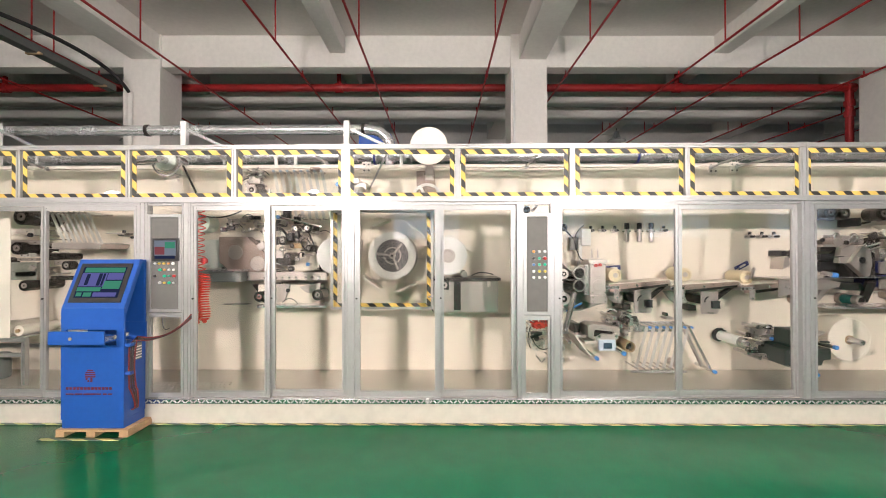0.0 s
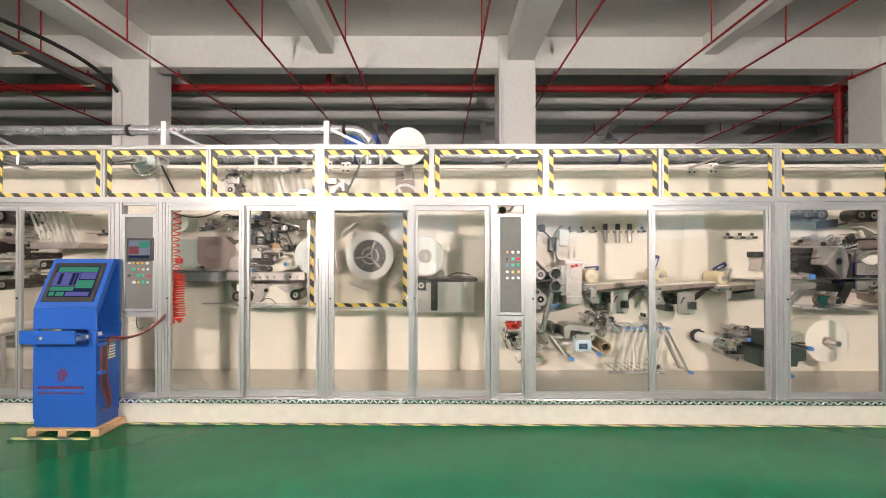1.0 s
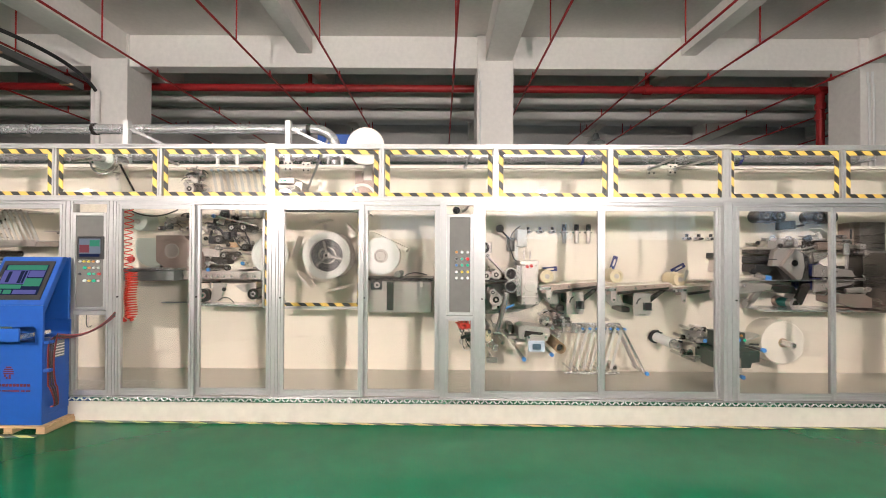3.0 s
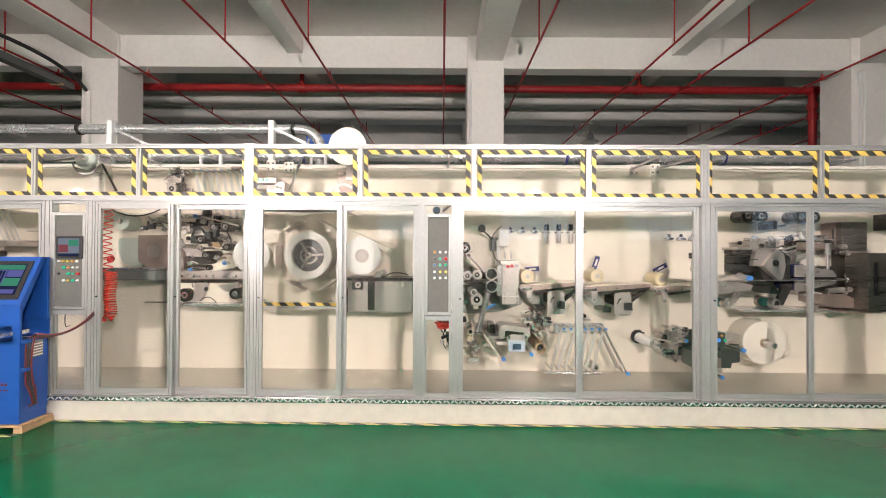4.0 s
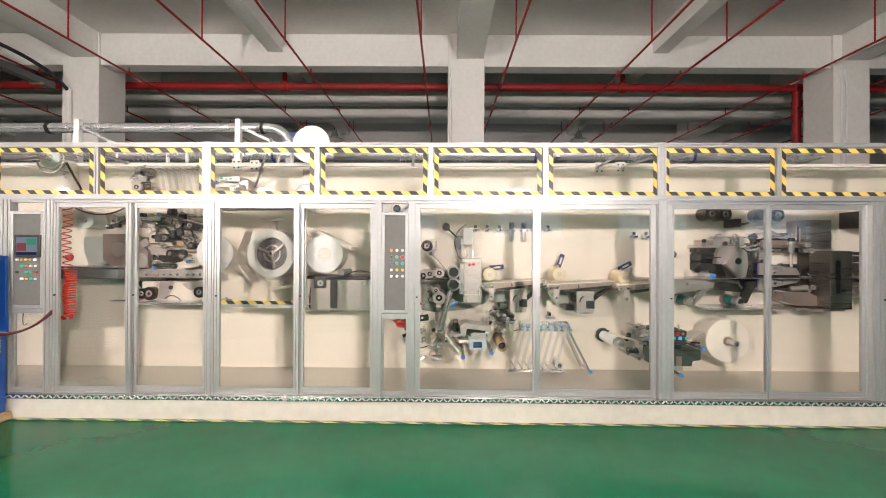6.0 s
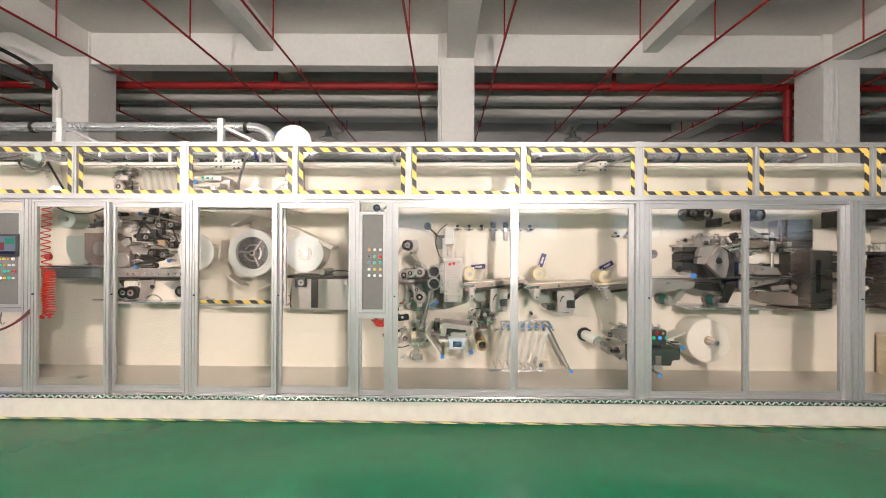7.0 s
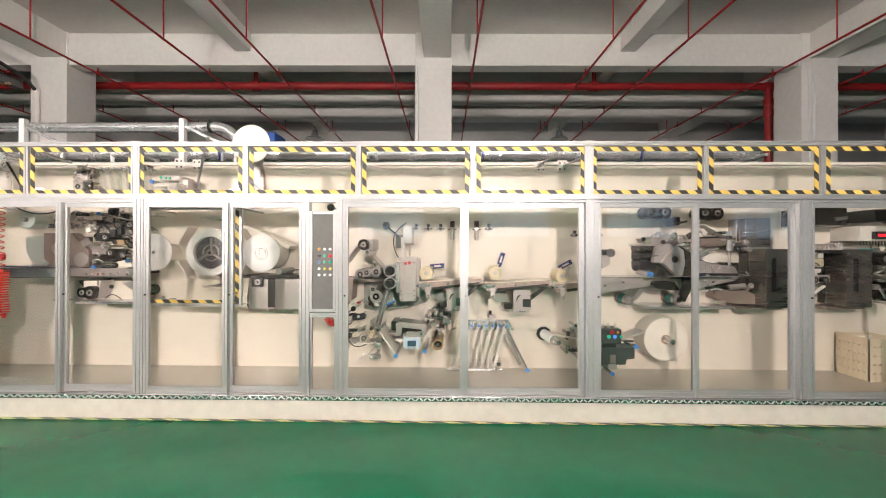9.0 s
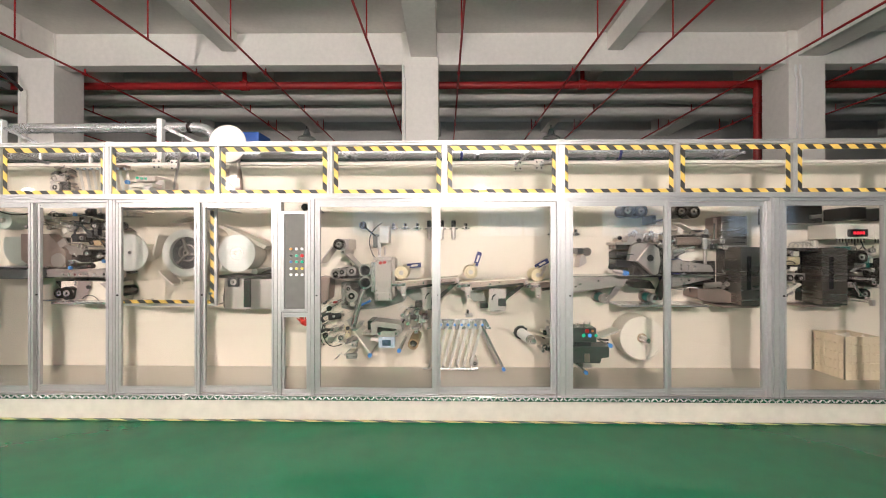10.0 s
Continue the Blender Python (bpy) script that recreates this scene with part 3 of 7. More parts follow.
def scatter(t, x0, x1, z0, z1, count, seed, y0=4.7, y1=5.0):
    """Small fittings of a crowded machine face: knobs, pins, clamps, collars and hose ends, each on a pin to the wall."""
    g = random.Random(seed)
    for k in range(count):
        x, z, y = g.uniform(x0, x1), g.uniform(z0, z1), g.uniform(y0, y1)
        kind = g.randrange(5)
        if kind == 0:
            r = g.uniform(0.014, 0.030)
            fix("knob", lathe(BM(), (x, y, z), (0, 1, 0), [(0, 0), (r * 0.8, 0), (r, 0.006), (r, 0.03), (0, 0.03)], 14), g.choice((BLACK, STEEL_DARK, CHROME)), t)
        elif kind == 1:
            r = g.uniform(0.016, 0.032)
            fix("collar", ring(BM(), (x, y, z), (0, 1, 0), r, r * 0.5, 0.03, 18), g.choice((STEEL, CHROME)), t)
        elif kind == 2:
            w, h = g.uniform(0.012, 0.05), g.uniform(0.012, 0.04)
            fix("clamp", box(BM(), -w, w, 0, 0.04, -h, h, 0.004, pose(x, y, z, 0, g.choice((0, 0, 0, 20, -30)), 0)), g.choice((STEEL, STEEL_DARK, STEEL, PLINTH)), t)
        elif kind == 3:
            a, d = g.uniform(-0.5, 3.6), g.uniform(0.04, 0.09)
            fix("link", rod(BM(), (x, y, z), (x + d * math.cos(a), y + 0.02, z + d * math.sin(a)), 0.008, 8), CHROME, t)
        else:
            d = g.uniform(-0.1, 0.1)
            fix("hose", hose(BM(), bend((x, y, z), (x + d, y - 0.02, z + g.uniform(0.02, 0.09)), (x + 1.6 * d, y + 0.05, z - 0.02), 8), 0.005, 6), g.choice((BLACK, BLACK, WHITE)), t)
        fix("pin", rod(BM(), (x, y + 0.01, z), (x, WALLY, z), 0.007, 8), STEEL, t)


def web_rack(label, xs, z_top, z_low, lean, y0, y1, base=True, cap=BLUE_CAP):
    """Accumulator: a thin white web looping down between guide rollers."""
    t = thing("web_accumulator", label, "web accumulator", (xs[0], WALLY, z_low))
    for x in xs:
        fix("web", prism(BM(), [(x - lean - 0.004, z_low), (x - lean + 0.030, z_low), (x + 0.030, z_top), (x - 0.004, z_top)], y0 + 0.05, y0 + 0.053), WEB, t, smooth=False)
        shaft(t, x + 0.012, z_top, 0.012, y0, cap, CHROME, "guide_roller")
        shaft(t, x - lean + 0.012, z_low, 0.010, y0, None, CHROME, "guide_roller")
    if base:
        block(t, xs[0] - lean - 0.06, xs[-1] - lean + 0.1, z_low - 0.045, z_low - 0.02, y0, y0 + 0.03, GALV, "base_plate")
    return t


# -- unit with the cutter plate and the web heads --
t = thing("cutter_unit", "oiled steel cutter unit with two round covers and a bolted rail", "cutting unit", (-1.9, WALLY, 1.4))
plate(t, [(-2.518, 1.824), (-2.206, 1.825), (-2.006, 1.634), (-1.998, 1.449), (-2.334, 1.402), (-2.515, 1.535)], 4.78, 5.0, STEEL_WARM, "side_plate")
block(t, -2.567, -2.160, 1.450, 1.790, 5.0, WALLY, STEEL_DARK, "mount")
for x, z in ((-2.334, 1.651), (-2.083, 1.526)):
    fix("cover", lathe(BM(), (x, 4.765, z), (0, 1, 0), [(0, 0), (0.075, 0), (0.082, 0.004), (0.082, 0.02)], 32), STEEL, t)
block(t, -2.331, -1.309, 1.339, 1.432, 4.72, 4.78, STEEL, "rail")
block(t, -1.940, -1.361, 1.370, 1.407, 4.78, WALLY, STEEL_DARK, "rail_mount")
bolts(t, [(-2.250, 1.361), (-2.185, 1.374), (-1.990, 1.369), (-1.925, 1.370), (-1.860, 1.370), (-1.796, 1.371), (-1.718, 1.371), (-1.641, 1.372), (-1.531, 1.372), (-1.461, 1.373), (-1.390, 1.373)], 4.72, 0.014)
for x, z, r in ((*(-2.061, 1.157), 0.058), (*(-1.975, 1.157), 0.075), (*(-1.412, 1.176), 0.062), (*(-1.805, 1.779), 0.05), (*(-1.525, 1.920), 0.055), (*(-1.657, 1.914), 0.045), (*(-1.510, 1.694), 0.04), (*(-1.744, 1.603), 0.045), (*(-1.711, 1.464), 0.03)):
    roller(t, x, z, r, 4.75, mat=STEEL_DARK, face=CHROME)
for x, z in ((-1.880, 1.446), (-1.502, 1.518), (-1.828, 2.037)):
    shaft(t, x, z, 0.018, 4.68, BLUE_CAP)
plate(t, [(-2.160, 1.711), (-1.827, 1.667), (-1.826, 1.583), (-2.159, 1.601)], 4.85, 4.93, STEEL, "arm")
plate(t, [(-1.708, 1.501), (-1.414, 1.566), (-1.413, 1.464), (-1.707, 1.423)], 4.82, 4.95, CREAM, "arm")
block(t, -2.059, -1.757, 1.501, 1.597, 4.9, WALLY, STEEL_DARK, "mount")
block(t, -1.697, -1.599, 1.693, 1.750, 4.78, 4.86, CARD, "tag", label="small yellow tag")
plate(t, [(-2.178, 1.286), (-1.855, 1.308), (-1.840, 1.158), (-2.055, 1.117)], 4.88, 5.0, STEEL_DARK, "bracket")
plate(t, [(-1.629, 1.265), (-1.388, 1.312), (-1.400, 1.197), (-1.543, 1.196)], 4.8, 4.84, STEEL, "bracket")
plate(t, [(-1.872, 1.295), (-1.727, 1.296), (-1.792, 1.104), (-1.910, 1.077)], 4.8, 4.84, STEEL, "link")
for (x, z), w in (((-1.890, 1.774), 0.06), ((-1.721, 1.819), 0.055), ((-1.648, 1.846), 0.045)):
    block(t, x - w / 2, x + w / 2, z - 0.04, z + 0.05, 4.76, 4.86, BLACK, "camera_head", 0.008)
fix("cable", hose(BM(), bend((-1.752, 4.800, 1.821), (-1.879, 4.800, 2.032), (-1.922, 4.800, 1.775)), 0.014), BLACK, t)
rngc = random.Random(4)
for k, (x, z) in enumerate(((-2.197, 1.911), (-2.109, 1.945), (-2.027, 1.892), (-1.946, 1.945), (-1.858, 1.978), (-1.676, 2.012), (-2.165, 2.044), (-1.792, 2.077), (-1.654, 1.814), (-1.519, 1.748), (-2.437, 1.944), (-2.519, 1.910), (-2.397, 1.997))):
    w, h = rngc.uniform(0.03, 0.07), rngc.uniform(0.03, 0.09)
    block(t, x - w, x + w, z - h / 2, z + h / 2, 4.9, 4.97, rngc.choice((STEEL, STEEL_DARK, BLACK, STEEL)), "clamp", 0.006)
    fix("pin", rod(BM(), (x, 4.86, z), (x, WALLY, z), 0.012, 10), CHROME, t)
scatter(t, -2.126, -1.417, 1.452, 2.088, 46, 11, 4.72, 4.98)
scatter(t, -2.442, -2.280, 1.872, 2.088, 10, 12, 4.85, 5.0)
scatter(t, -2.146, -1.694, 1.089, 1.299, 12, 13, 4.75, 4.95)
fix("bar", rod(BM(), (-1.828, 4.720, 2.038), (-1.363, 4.720, 1.932), 0.011, 10), CHROME, t)
for a, b, c in (((-2.260, 4.750, 2.111), (-2.562, 4.800, 1.967), (-2.811, 4.750, 2.110)), ((-1.570, 4.800, 1.969), (-1.409, 4.750, 1.681), (-1.389, 4.800, 1.458)), ((-1.700, 4.800, 1.936), (-1.623, 4.750, 1.775), (-1.560, 4.800, 1.681))):
    fix("cable", hose(BM(), bend(a, b, c), 0.008, 6), BLACK, t)

seat(t, -0.081, -0.008, 0.68, 1.032)
t = thing("pull_tray", "grey steel tray with a pale rim under the cutter", "tray", (-2.1, WALLY, 1.3))
block(t, -2.935, -2.277, 1.319, 1.431, 4.7, WALLY, GREY_BOX, "body", 0.01)
block(t, -2.931, -2.263, 1.440, 1.458, 4.68, WALLY, GALV, "rim", 0.002)
plate(t, [(-2.93, 1.80)] + [(-2.73 - 0.20 * math.cos(0.2618 * k), 1.66 - 0.20 * math.sin(0.2618 * k)) for k in range(13)] + [(-2.53, 1.80)], 4.98, WALLY, BOWL, "bowl", 0.02)
t = thing("film_roll", "pale green film roll high on the back wall", "roll", (-2.83, WALLY, 1.88))
fix("roll", lathe(BM(), (-2.83, 4.90, 1.99), (0, 1, 0), [(0.03, 0), (0.10, 0), (0.105, 0.006), (0.105, 0.20), (0.03, 0.20)], 36), BOWL, t)
fix("shaft", rod(BM(), (-2.83, 4.86, 1.99), (-2.83, WALLY, 1.99), 0.028, 16), STEEL, t)

t = thing("shelf_box", "cream sheet metal housing with a dark lower edge", "housing", (-1.4, WALLY, 1.0))
block(t, -2.194, -1.471, 1.051, 1.276, 4.95, WALLY, CREAM, "body", 0.012)
block(t, -2.117, -1.351, 1.032, 1.057, 4.75, WALLY, GALV, "shelf", 0.002)
t = thing("shelf", "thin grey steel shelf on the machine wall", "shelf", (-1.9, WALLY, 1.05))
block(t, -2.656, -2.363, 1.030, 1.041, 5.06, WALLY, GALV, "plate", 0.002)

t = thing("sensor_head", "small black sensor box with a round black suction cup", "sensor", (-2.2, WALLY, 1.7))
lug(t, -2.800, 1.731, 0.04, 0.08, 4.8, STEEL_DARK, "body")
fix("cup", lathe(BM(), (-2.700, 4.800, 1.727), (1, -0.4, 0), [(0, 0), (0.045, 0), (0.02, -0.05), (0, -0.06)], 20), BLACK, t)
fix("stem", rod(BM(), (-2.835, 4.850, 1.721), (-2.716, 4.820, 1.728), 0.012, 8), STEEL, t)

seat(t, -0.09, 0, 0.4)

# red coiled air hoses
def coil(x, y, z0, z1, r, turns, wire, loose=1.0):
    pts = []
    n = int(turns * 12)
    for i in range(n + 1):
        f = i / n
        a = 6.28318 * turns * f
        pts.append((x + r * math.cos(a) + 0.008 * math.sin(9 * f), y + r * math.sin(a), z0 + (z1 - z0) * f ** loose))
    return hose(BM(), pts, wire, 6)


t = thing("air_hose", "bright red coiled air hose hanging from the frame", "hose", (-2.586, 4.4, 0.939))
fix("stretched_coil", coil(-2.598, 4.4, 2.076, 1.429, 0.038, 11, 0.006), RED_HOSE, t)
fix("closed_coil", coil(-2.567, 4.4, 1.429, 0.985, 0.050, 18, 0.0068), RED_HOSE, t)
fix("return_coil", coil(-2.612, 4.42, 1.401, 0.962, 0.022, 9, 0.004), RED_HOSE, t)
fix("air_gun", lathe(BM(), (-2.548, 4.400, 1.566), (0, -1, 0), [(0, 0), (0.030, 0.005), (0.030, 0.04), (0, 0.05)], 18), BUTTONS["red"], t)
fix("hanger", rod(BM(), (-2.604, 4.400, 2.071), (-2.660, 4.305, 2.13), 0.006, 6), STEEL, t)
bm = BM()
for k in range(12):
    a = rngc.uniform(0, 6.28)
    bmesh.ops.create_icosphere(bm, subdivisions=1, radius=0.016, matrix=pose(-2.592 + 0.04 * math.cos(a), 4.4 + 0.03 * math.sin(a), 0.962 + rngc.uniform(-0.03, 0.02)))
fix("hose_end", bm, RED_HOSE, t)
t.location += Vector((0.13, -0.13, 0))
t = thing("air_hose", "red coiled air hose bundled beside a clear cup", "hose", (0.938, 4.6, 0.878))
for k in range(9):
    a = math.radians(-10 - 22 * k)
    c = (0.928, 4.320, 0.921)
    fix("coil_loop", hose(BM(), [(c[0] + 0.085 * math.cos(a) * s + 0.012 * math.sin(7 * s + k), c[1] + 0.05 * math.sin(3 * s), c[2] + 0.06 * math.sin(a) * s + 0.012 * math.cos(6 * s)) for s in [i / 10 for i in range(-10, 11)]], 0.0075, 6), RED_HOSE, t)
fix("hook", rod(BM(), (0.928, 4.320, 0.921), (0.926, WALLY, 0.919), 0.012, 8), STEEL_DARK, t)
fix("connector", rod(BM(), (1.021, 4.620, 0.774), (0.901, 4.620, 0.725), 0.018, 10), BLACK, t)
fix("cup", lathe(BM(), (0.992, 4.620, 0.593), (0, 0, 1), [(0.03, 0), (0.045, 0.06), (0.047, 0.13), (0.044, 0.13), (0.042, 0.06), (0.028, 0.004)], 20), GLASS, t)
fix("tube", hose(BM(), bend((0.901, 4.620, 0.725), (0.919, 4.620, 0.544), (0.992, 4.620, 0.605)), 0.006, 6), WHITE, t)

# -- winding turret behind its taped inner guard --
TX, TZ = (-0.615, 1.609)
t = thing("feed_reel", "plain white round reel flange on a spindle", "reel", (*(-1.254, 1.612)[:1], WALLY, 1.624))
x, z = (-1.254, 1.612)
fix("flange", lathe(BM(), (x, 4.8, z), (0, 1, 0), [(0, 0), (0.205, 0), (0.209, 0.003), (0.209, 0.012), (0, 0.012)], 56), WHITE, t)
fix("core", rod(BM(), (x, 4.812, z), (x, WALLY, z), 0.10, 24), PAPER, t)
bolts(t, [(x, z)], 4.8, 0.02)

turret = thing("winding_turret", "spinning winding turret with six paddles and a white ring", "winding turret", (TX, 4.80, TZ))
part("ring", ring(BM(), (0, 0, 0), (0, 1, 0), 0.268, 0.185, 0.05, 64), WHITE, turret)
part("drum", lathe(BM(), (0, 0.04, 0), (0, 1, 0), [(0, 0.012), (0.186, 0.012), (0.186, 0.0), (0.19, 0.31), (0, 0.31)], 48), DRUM_GREY, turret)
part("rim", ring(BM(), (0, 0.05, 0), (0, 1, 0), 0.272, 0.262, 0.20, 64), STEEL, turret)
rotor = new("rotor")
rotor.parent = turret
hub_mesh = BM()
for k in range(3):
    m = pose(0, 0, 0, 0, 120 * k, 0)
    box(hub_mesh, -0.011, 0.011, 0.018, 0.05, 0.03, 0.17, 0.003, m)
ring(hub_mesh, (0, 0.0, 0), (0, 1, 0), 0.036, 0.0145, 0.05, 24)
part("spokes", hub_mesh, STEEL, rotor)
part("hub", rod(BM(), (0, -0.008, 0), (0, 0.05, 0), 0.0145, 16), BLACK, rotor)
for k in range(3):
    m = pose(0, 0, 0, 0, 120 * k + 60, 0)
    bm = BM()
    for i in range(8):
        a0, a1 = math.radians(-45 + 11.2 * i), math.radians(-45 + 11.2 * (i + 1))
        prism(bm, [(r * math.sin(a), r * math.cos(a)) for r, a in ((0.085, a0), (0.10, a0), (0.10, a1), (0.085, a1))], 0.025, 0.05)
    bmesh.ops.transform(bm, matrix=m, verts=bm.verts)
    part("arc", bm, STEEL, rotor)
for k in range(6):
    m = pose(0, 0, 0, 0, 60 * k, 0)
    bm = BM()
    box(bm, -0.115, 0.115, 0.05, 0.24, 0.385, 0.412, 0.008, m)
    part("paddle", bm, PLINTH, rotor)
    bm = BM()
    box(bm, -0.012, 0.012, 0.25, 0.28, 0.15, 0.40, 0.003, m)
    box(bm, -0.012, 0.012, 0.14, 0.28, 0.372, 0.384, 0.003, m)
    part("arm", bm, STEEL, rotor)
part("spindle", rod(BM(), (0, 0.3, 0), (0, WALLY - 4.80, 0), 0.06, 20), STEEL_DARK, turret)

t = thing("inner_guard", "aluminium inner guard window edged with hazard tape round the turret", "guard panel", (-0.5, 4.6, 1.047))
gx0, gx1, gz0, gz1 = -1.248, -0.143, 1.035, 2.10
for a, b, c, d in ((gx0, gx0 + 0.028, gz0, gz1), (gx1 - 0.028, gx1, gz0, gz1), (gx0 + 0.028, gx1 - 0.028, gz0, gz0 + 0.026), (gx0 + 0.028, gx1 - 0.028, gz1 - 0.026, gz1)):
    fix("frame_bar", box(BM(), a, b, 4.585, 4.615, c, d, 0.003), ALU, t, smooth=False)
for a, b, c, d, m in ((gx0 + 0.03, gx0 + 0.072, gz0 + 0.03, gz1 - 0.03, TAPE_Z), (gx1 - 0.072, gx1 - 0.03, gz0 + 0.03, gz1 - 0.03, TAPE_Z), (gx0 + 0.074, gx1 - 0.074, gz0 + 0.028, gz0 + 0.066, TAPE_X)):
    fix("tape", box(BM(), a, b, 4.588, 4.592, c, d), m, t, smooth=False)
fix("pane", box(BM(), gx0 + 0.026, gx1 - 0.026, 4.594, 4.598, gz0 + 0.024, gz1 - 0.024), GLASS, t, smooth=False)
for x in (gx0 + 0.16, gx1 - 0.22):
    plate(t, [(x, gz0 + 0.07), (x + 0.09, gz0 + 0.07), (x + 0.06, gz0 + 0.10)], 4.6, 4.64, STEEL, "bracket")
for z in (gz0 + 0.012, gz1 - 0.013):
    for x in (gx0 + 0.014, gx1 - 0.014):
        fix("standoff", rod(BM(), (x, 4.615, z), (x, WALLY, z), 0.010, 8), STEEL, t)

t = thing("paper_reel", "white paper reel with a round hub over a steel cabinet", "reel", (*(0.017, 1.606)[:1], WALLY, 1.612))
x, z = (0.017, 1.606)
fix("flange", lathe(BM(), (x, 4.70, z), (0, 1, 0), [(0.078, 0), (0.204, 0), (0.209, 0.004), (0.209, 0.014), (0.078, 0.014), (0.078, 0)], 56), WHITE, t)
fix("roll", lathe(BM(), (x, 4.716, z), (0, 1, 0), [(0.03, 0), (0.192, 0), (0.192, 0.30), (0.03, 0.30)], 56), PAPER, t)
fix("hub", lathe(BM(), (x, 4.695, z), (0, 1, 0), [(0.0, 0.01), (0.02, 0.008), (0.022, 0), (0.05, 0), (0.054, 0.006), (0.06, 0.006), (0.062, 0), (0.076, 0), (0.076, 0.02)], 36), STEEL, t)
bolts(t, [(x + 0.035 * math.cos(a), z + 0.035 * math.sin(a)) for a in [k * 1.0472 for k in range(6)]], 4.695, 0.006, STEEL)
fix("spindle", rod(BM(), (x, 5.0, z), (x, WALLY, z), 0.05, 16), STEEL_DARK, t)
shaft(t, *(0.194, 1.401), 0.035, 4.75, None, PLATE_GREEN, "idler")
plate(t, [(-0.243, 1.927), (-0.080, 1.869), (0.310, 1.690), (0.278, 1.651), (-0.080, 1.831), (-0.243, 1.895)], 4.8, 5.05, PAPER, "web", 0.001)

t = thing("steel_cabinet", "brushed steel cabinet with a dark top plate and black motor flange", "cabinet", (0.15, WALLY, 1.05))
block(t, -0.151, 0.570, 0.978, 1.326, 4.76, WALLY, STEEL, "body", 0.006)
block(t, -0.183, 0.592, 1.333, 1.364, 4.70, WALLY, STEEL_DARK, "top_plate", 0.002)
block(t, 0.078, 0.153, 1.004, 1.320, 4.735, 4.758, STEEL_DARK, "channel", 0.003)
block(t, -0.095, 0.024, 1.234, 1.339, 4.72, 4.758, BLACK, "motor_flange", 0.004)
fix("motor_hub", ring(BM(), (*(-0.027, 1.277)[:1], 4.708, 1.284), (0, 1, 0), 0.034, 0.012, 0.012, 24), STEEL, t)
bolts(t, [(-0.080, 1.320), (0.014, 1.320), (-0.080, 1.233), (0.014, 1.233)], 4.72, 0.007)
block(t, 0.447, 0.484, 1.264, 1.326, 4.73, 4.758, PLINTH, "catch", 0.003)
plate(t, [(-0.175, 1.123), (-0.151, 1.311), (-0.149, 0.967), (-0.175, 1.010)], 4.78, 5.1, STEEL_DARK, "side_rib")
plate(t, [(-0.238, 1.126), (0.055, 0.986), (0.042, 0.941), (-0.237, 1.055)], 4.85, WALLY, PLINTH, "chute")
fix("cable", hose(BM(), bend((0.274, 4.760, 1.382), (0.365, 4.780, 1.450), (0.520, 4.800, 1.394)), 0.007, 6), BLACK, t)
fix("lock", rod(BM(), (-0.206, 4.620, 1.167), (-0.164, 4.500, 1.180), 0.014, 10), CHROME, t)

# -- tag printing line: nip rollers, gearbox, three conveyor sections --
t = thing("nip_unit", "steel gearbox column with a pair of bright nip rollers", "nip unit", (1.5, WALLY, 1.1))
for x, z in ((1.447, 1.416), (1.447, 1.281)):
    ob = fix("nip_roller", lathe(BM(), (x, 4.68, z), (0, 1, 0), [(0, 0.05), (0.050, 0.05), (0.054, 0.0), (0.066, 0.0), (0.07, 0.004), (0.07, WALLY - 4.68)], 32), CHROME, t)
    part("bearing", lathe(BM(), (x, 4.68, z), (0, 1, 0), [(0, 0.02), (0.016, 0.02), (0.018, 0.046), (0.0495, 0.0465), (0.0495, 0.049)], 20), RUBBER, ob)
block(t, 1.512, 1.561, 1.176, 1.508, 4.70, 4.95, CHROME, "polished_plate", 0.004)
block(t, 1.561, 1.733, 1.164, 1.544, 4.68, WALLY, STEEL, "gearbox", 0.006)
block(t, 1.541, 1.748, 1.527, 1.563, 4.66, 4.95, STEEL, "top_plate", 0.003)
block(t, 1.559, 1.742, 1.087, 1.172, 4.66, 4.98, STEEL, "foot", 0.004)
block(t, 1.728, 1.766, 1.126, 1.542, 4.78, 4.98, STEEL, "side_plate", 0.003)
for x, z in ((1.654, 1.284),):
    fix("cover", lathe(BM(), (x, 4.672, z), (0, 1, 0), [(0, 0), (0.058, 0), (0.062, 0.003), (0.062, 0.01)], 32), STEEL, t)
x, z = (1.653, 1.431)
fix("cover", lathe(BM(), (x, 4.675, z), (0, 1, 0), [(0, 0), (0.055, 0), (0.058, 0.003), (0.058, 0.007)], 32), STEEL, t)
for (x, z), m in (((1.594, 1.583), STEEL), ((1.660, 1.583), STEEL)):
    fix("adjuster", rod(BM(), (x, 4.72, z), (x, 4.72, z + 0.09), 0.012, 10, 0.006), m, t)
for x, z in ((1.621, 1.498), (1.664, 1.505)):
    fix("red_knob", rod(BM(), (x, 4.655, z), (x, 4.682, z), 0.018, 12), BUTTONS["red"], t)
bolts(t, [(1.586, 1.151), (1.720, 1.151), (1.586, 1.108), (1.720, 1.109), (1.580, 1.510), (1.715, 1.511), (1.581, 1.203), (1.716, 1.204)], 4.66, 0.008)
plate(t, [(1.082, 1.254), (1.550, 1.297), (1.917, 1.165), (1.831, 1.031), (1.585, 0.950), (1.218, 0.921), (1.084, 0.947)], 5.09, WALLY, PLATE_GREEN, "mount_plate", 0.002)
block(t, 1.087, 1.436, 1.325, 1.350, 4.72, WALLY, STEEL_DARK, "feed_table", 0.002)
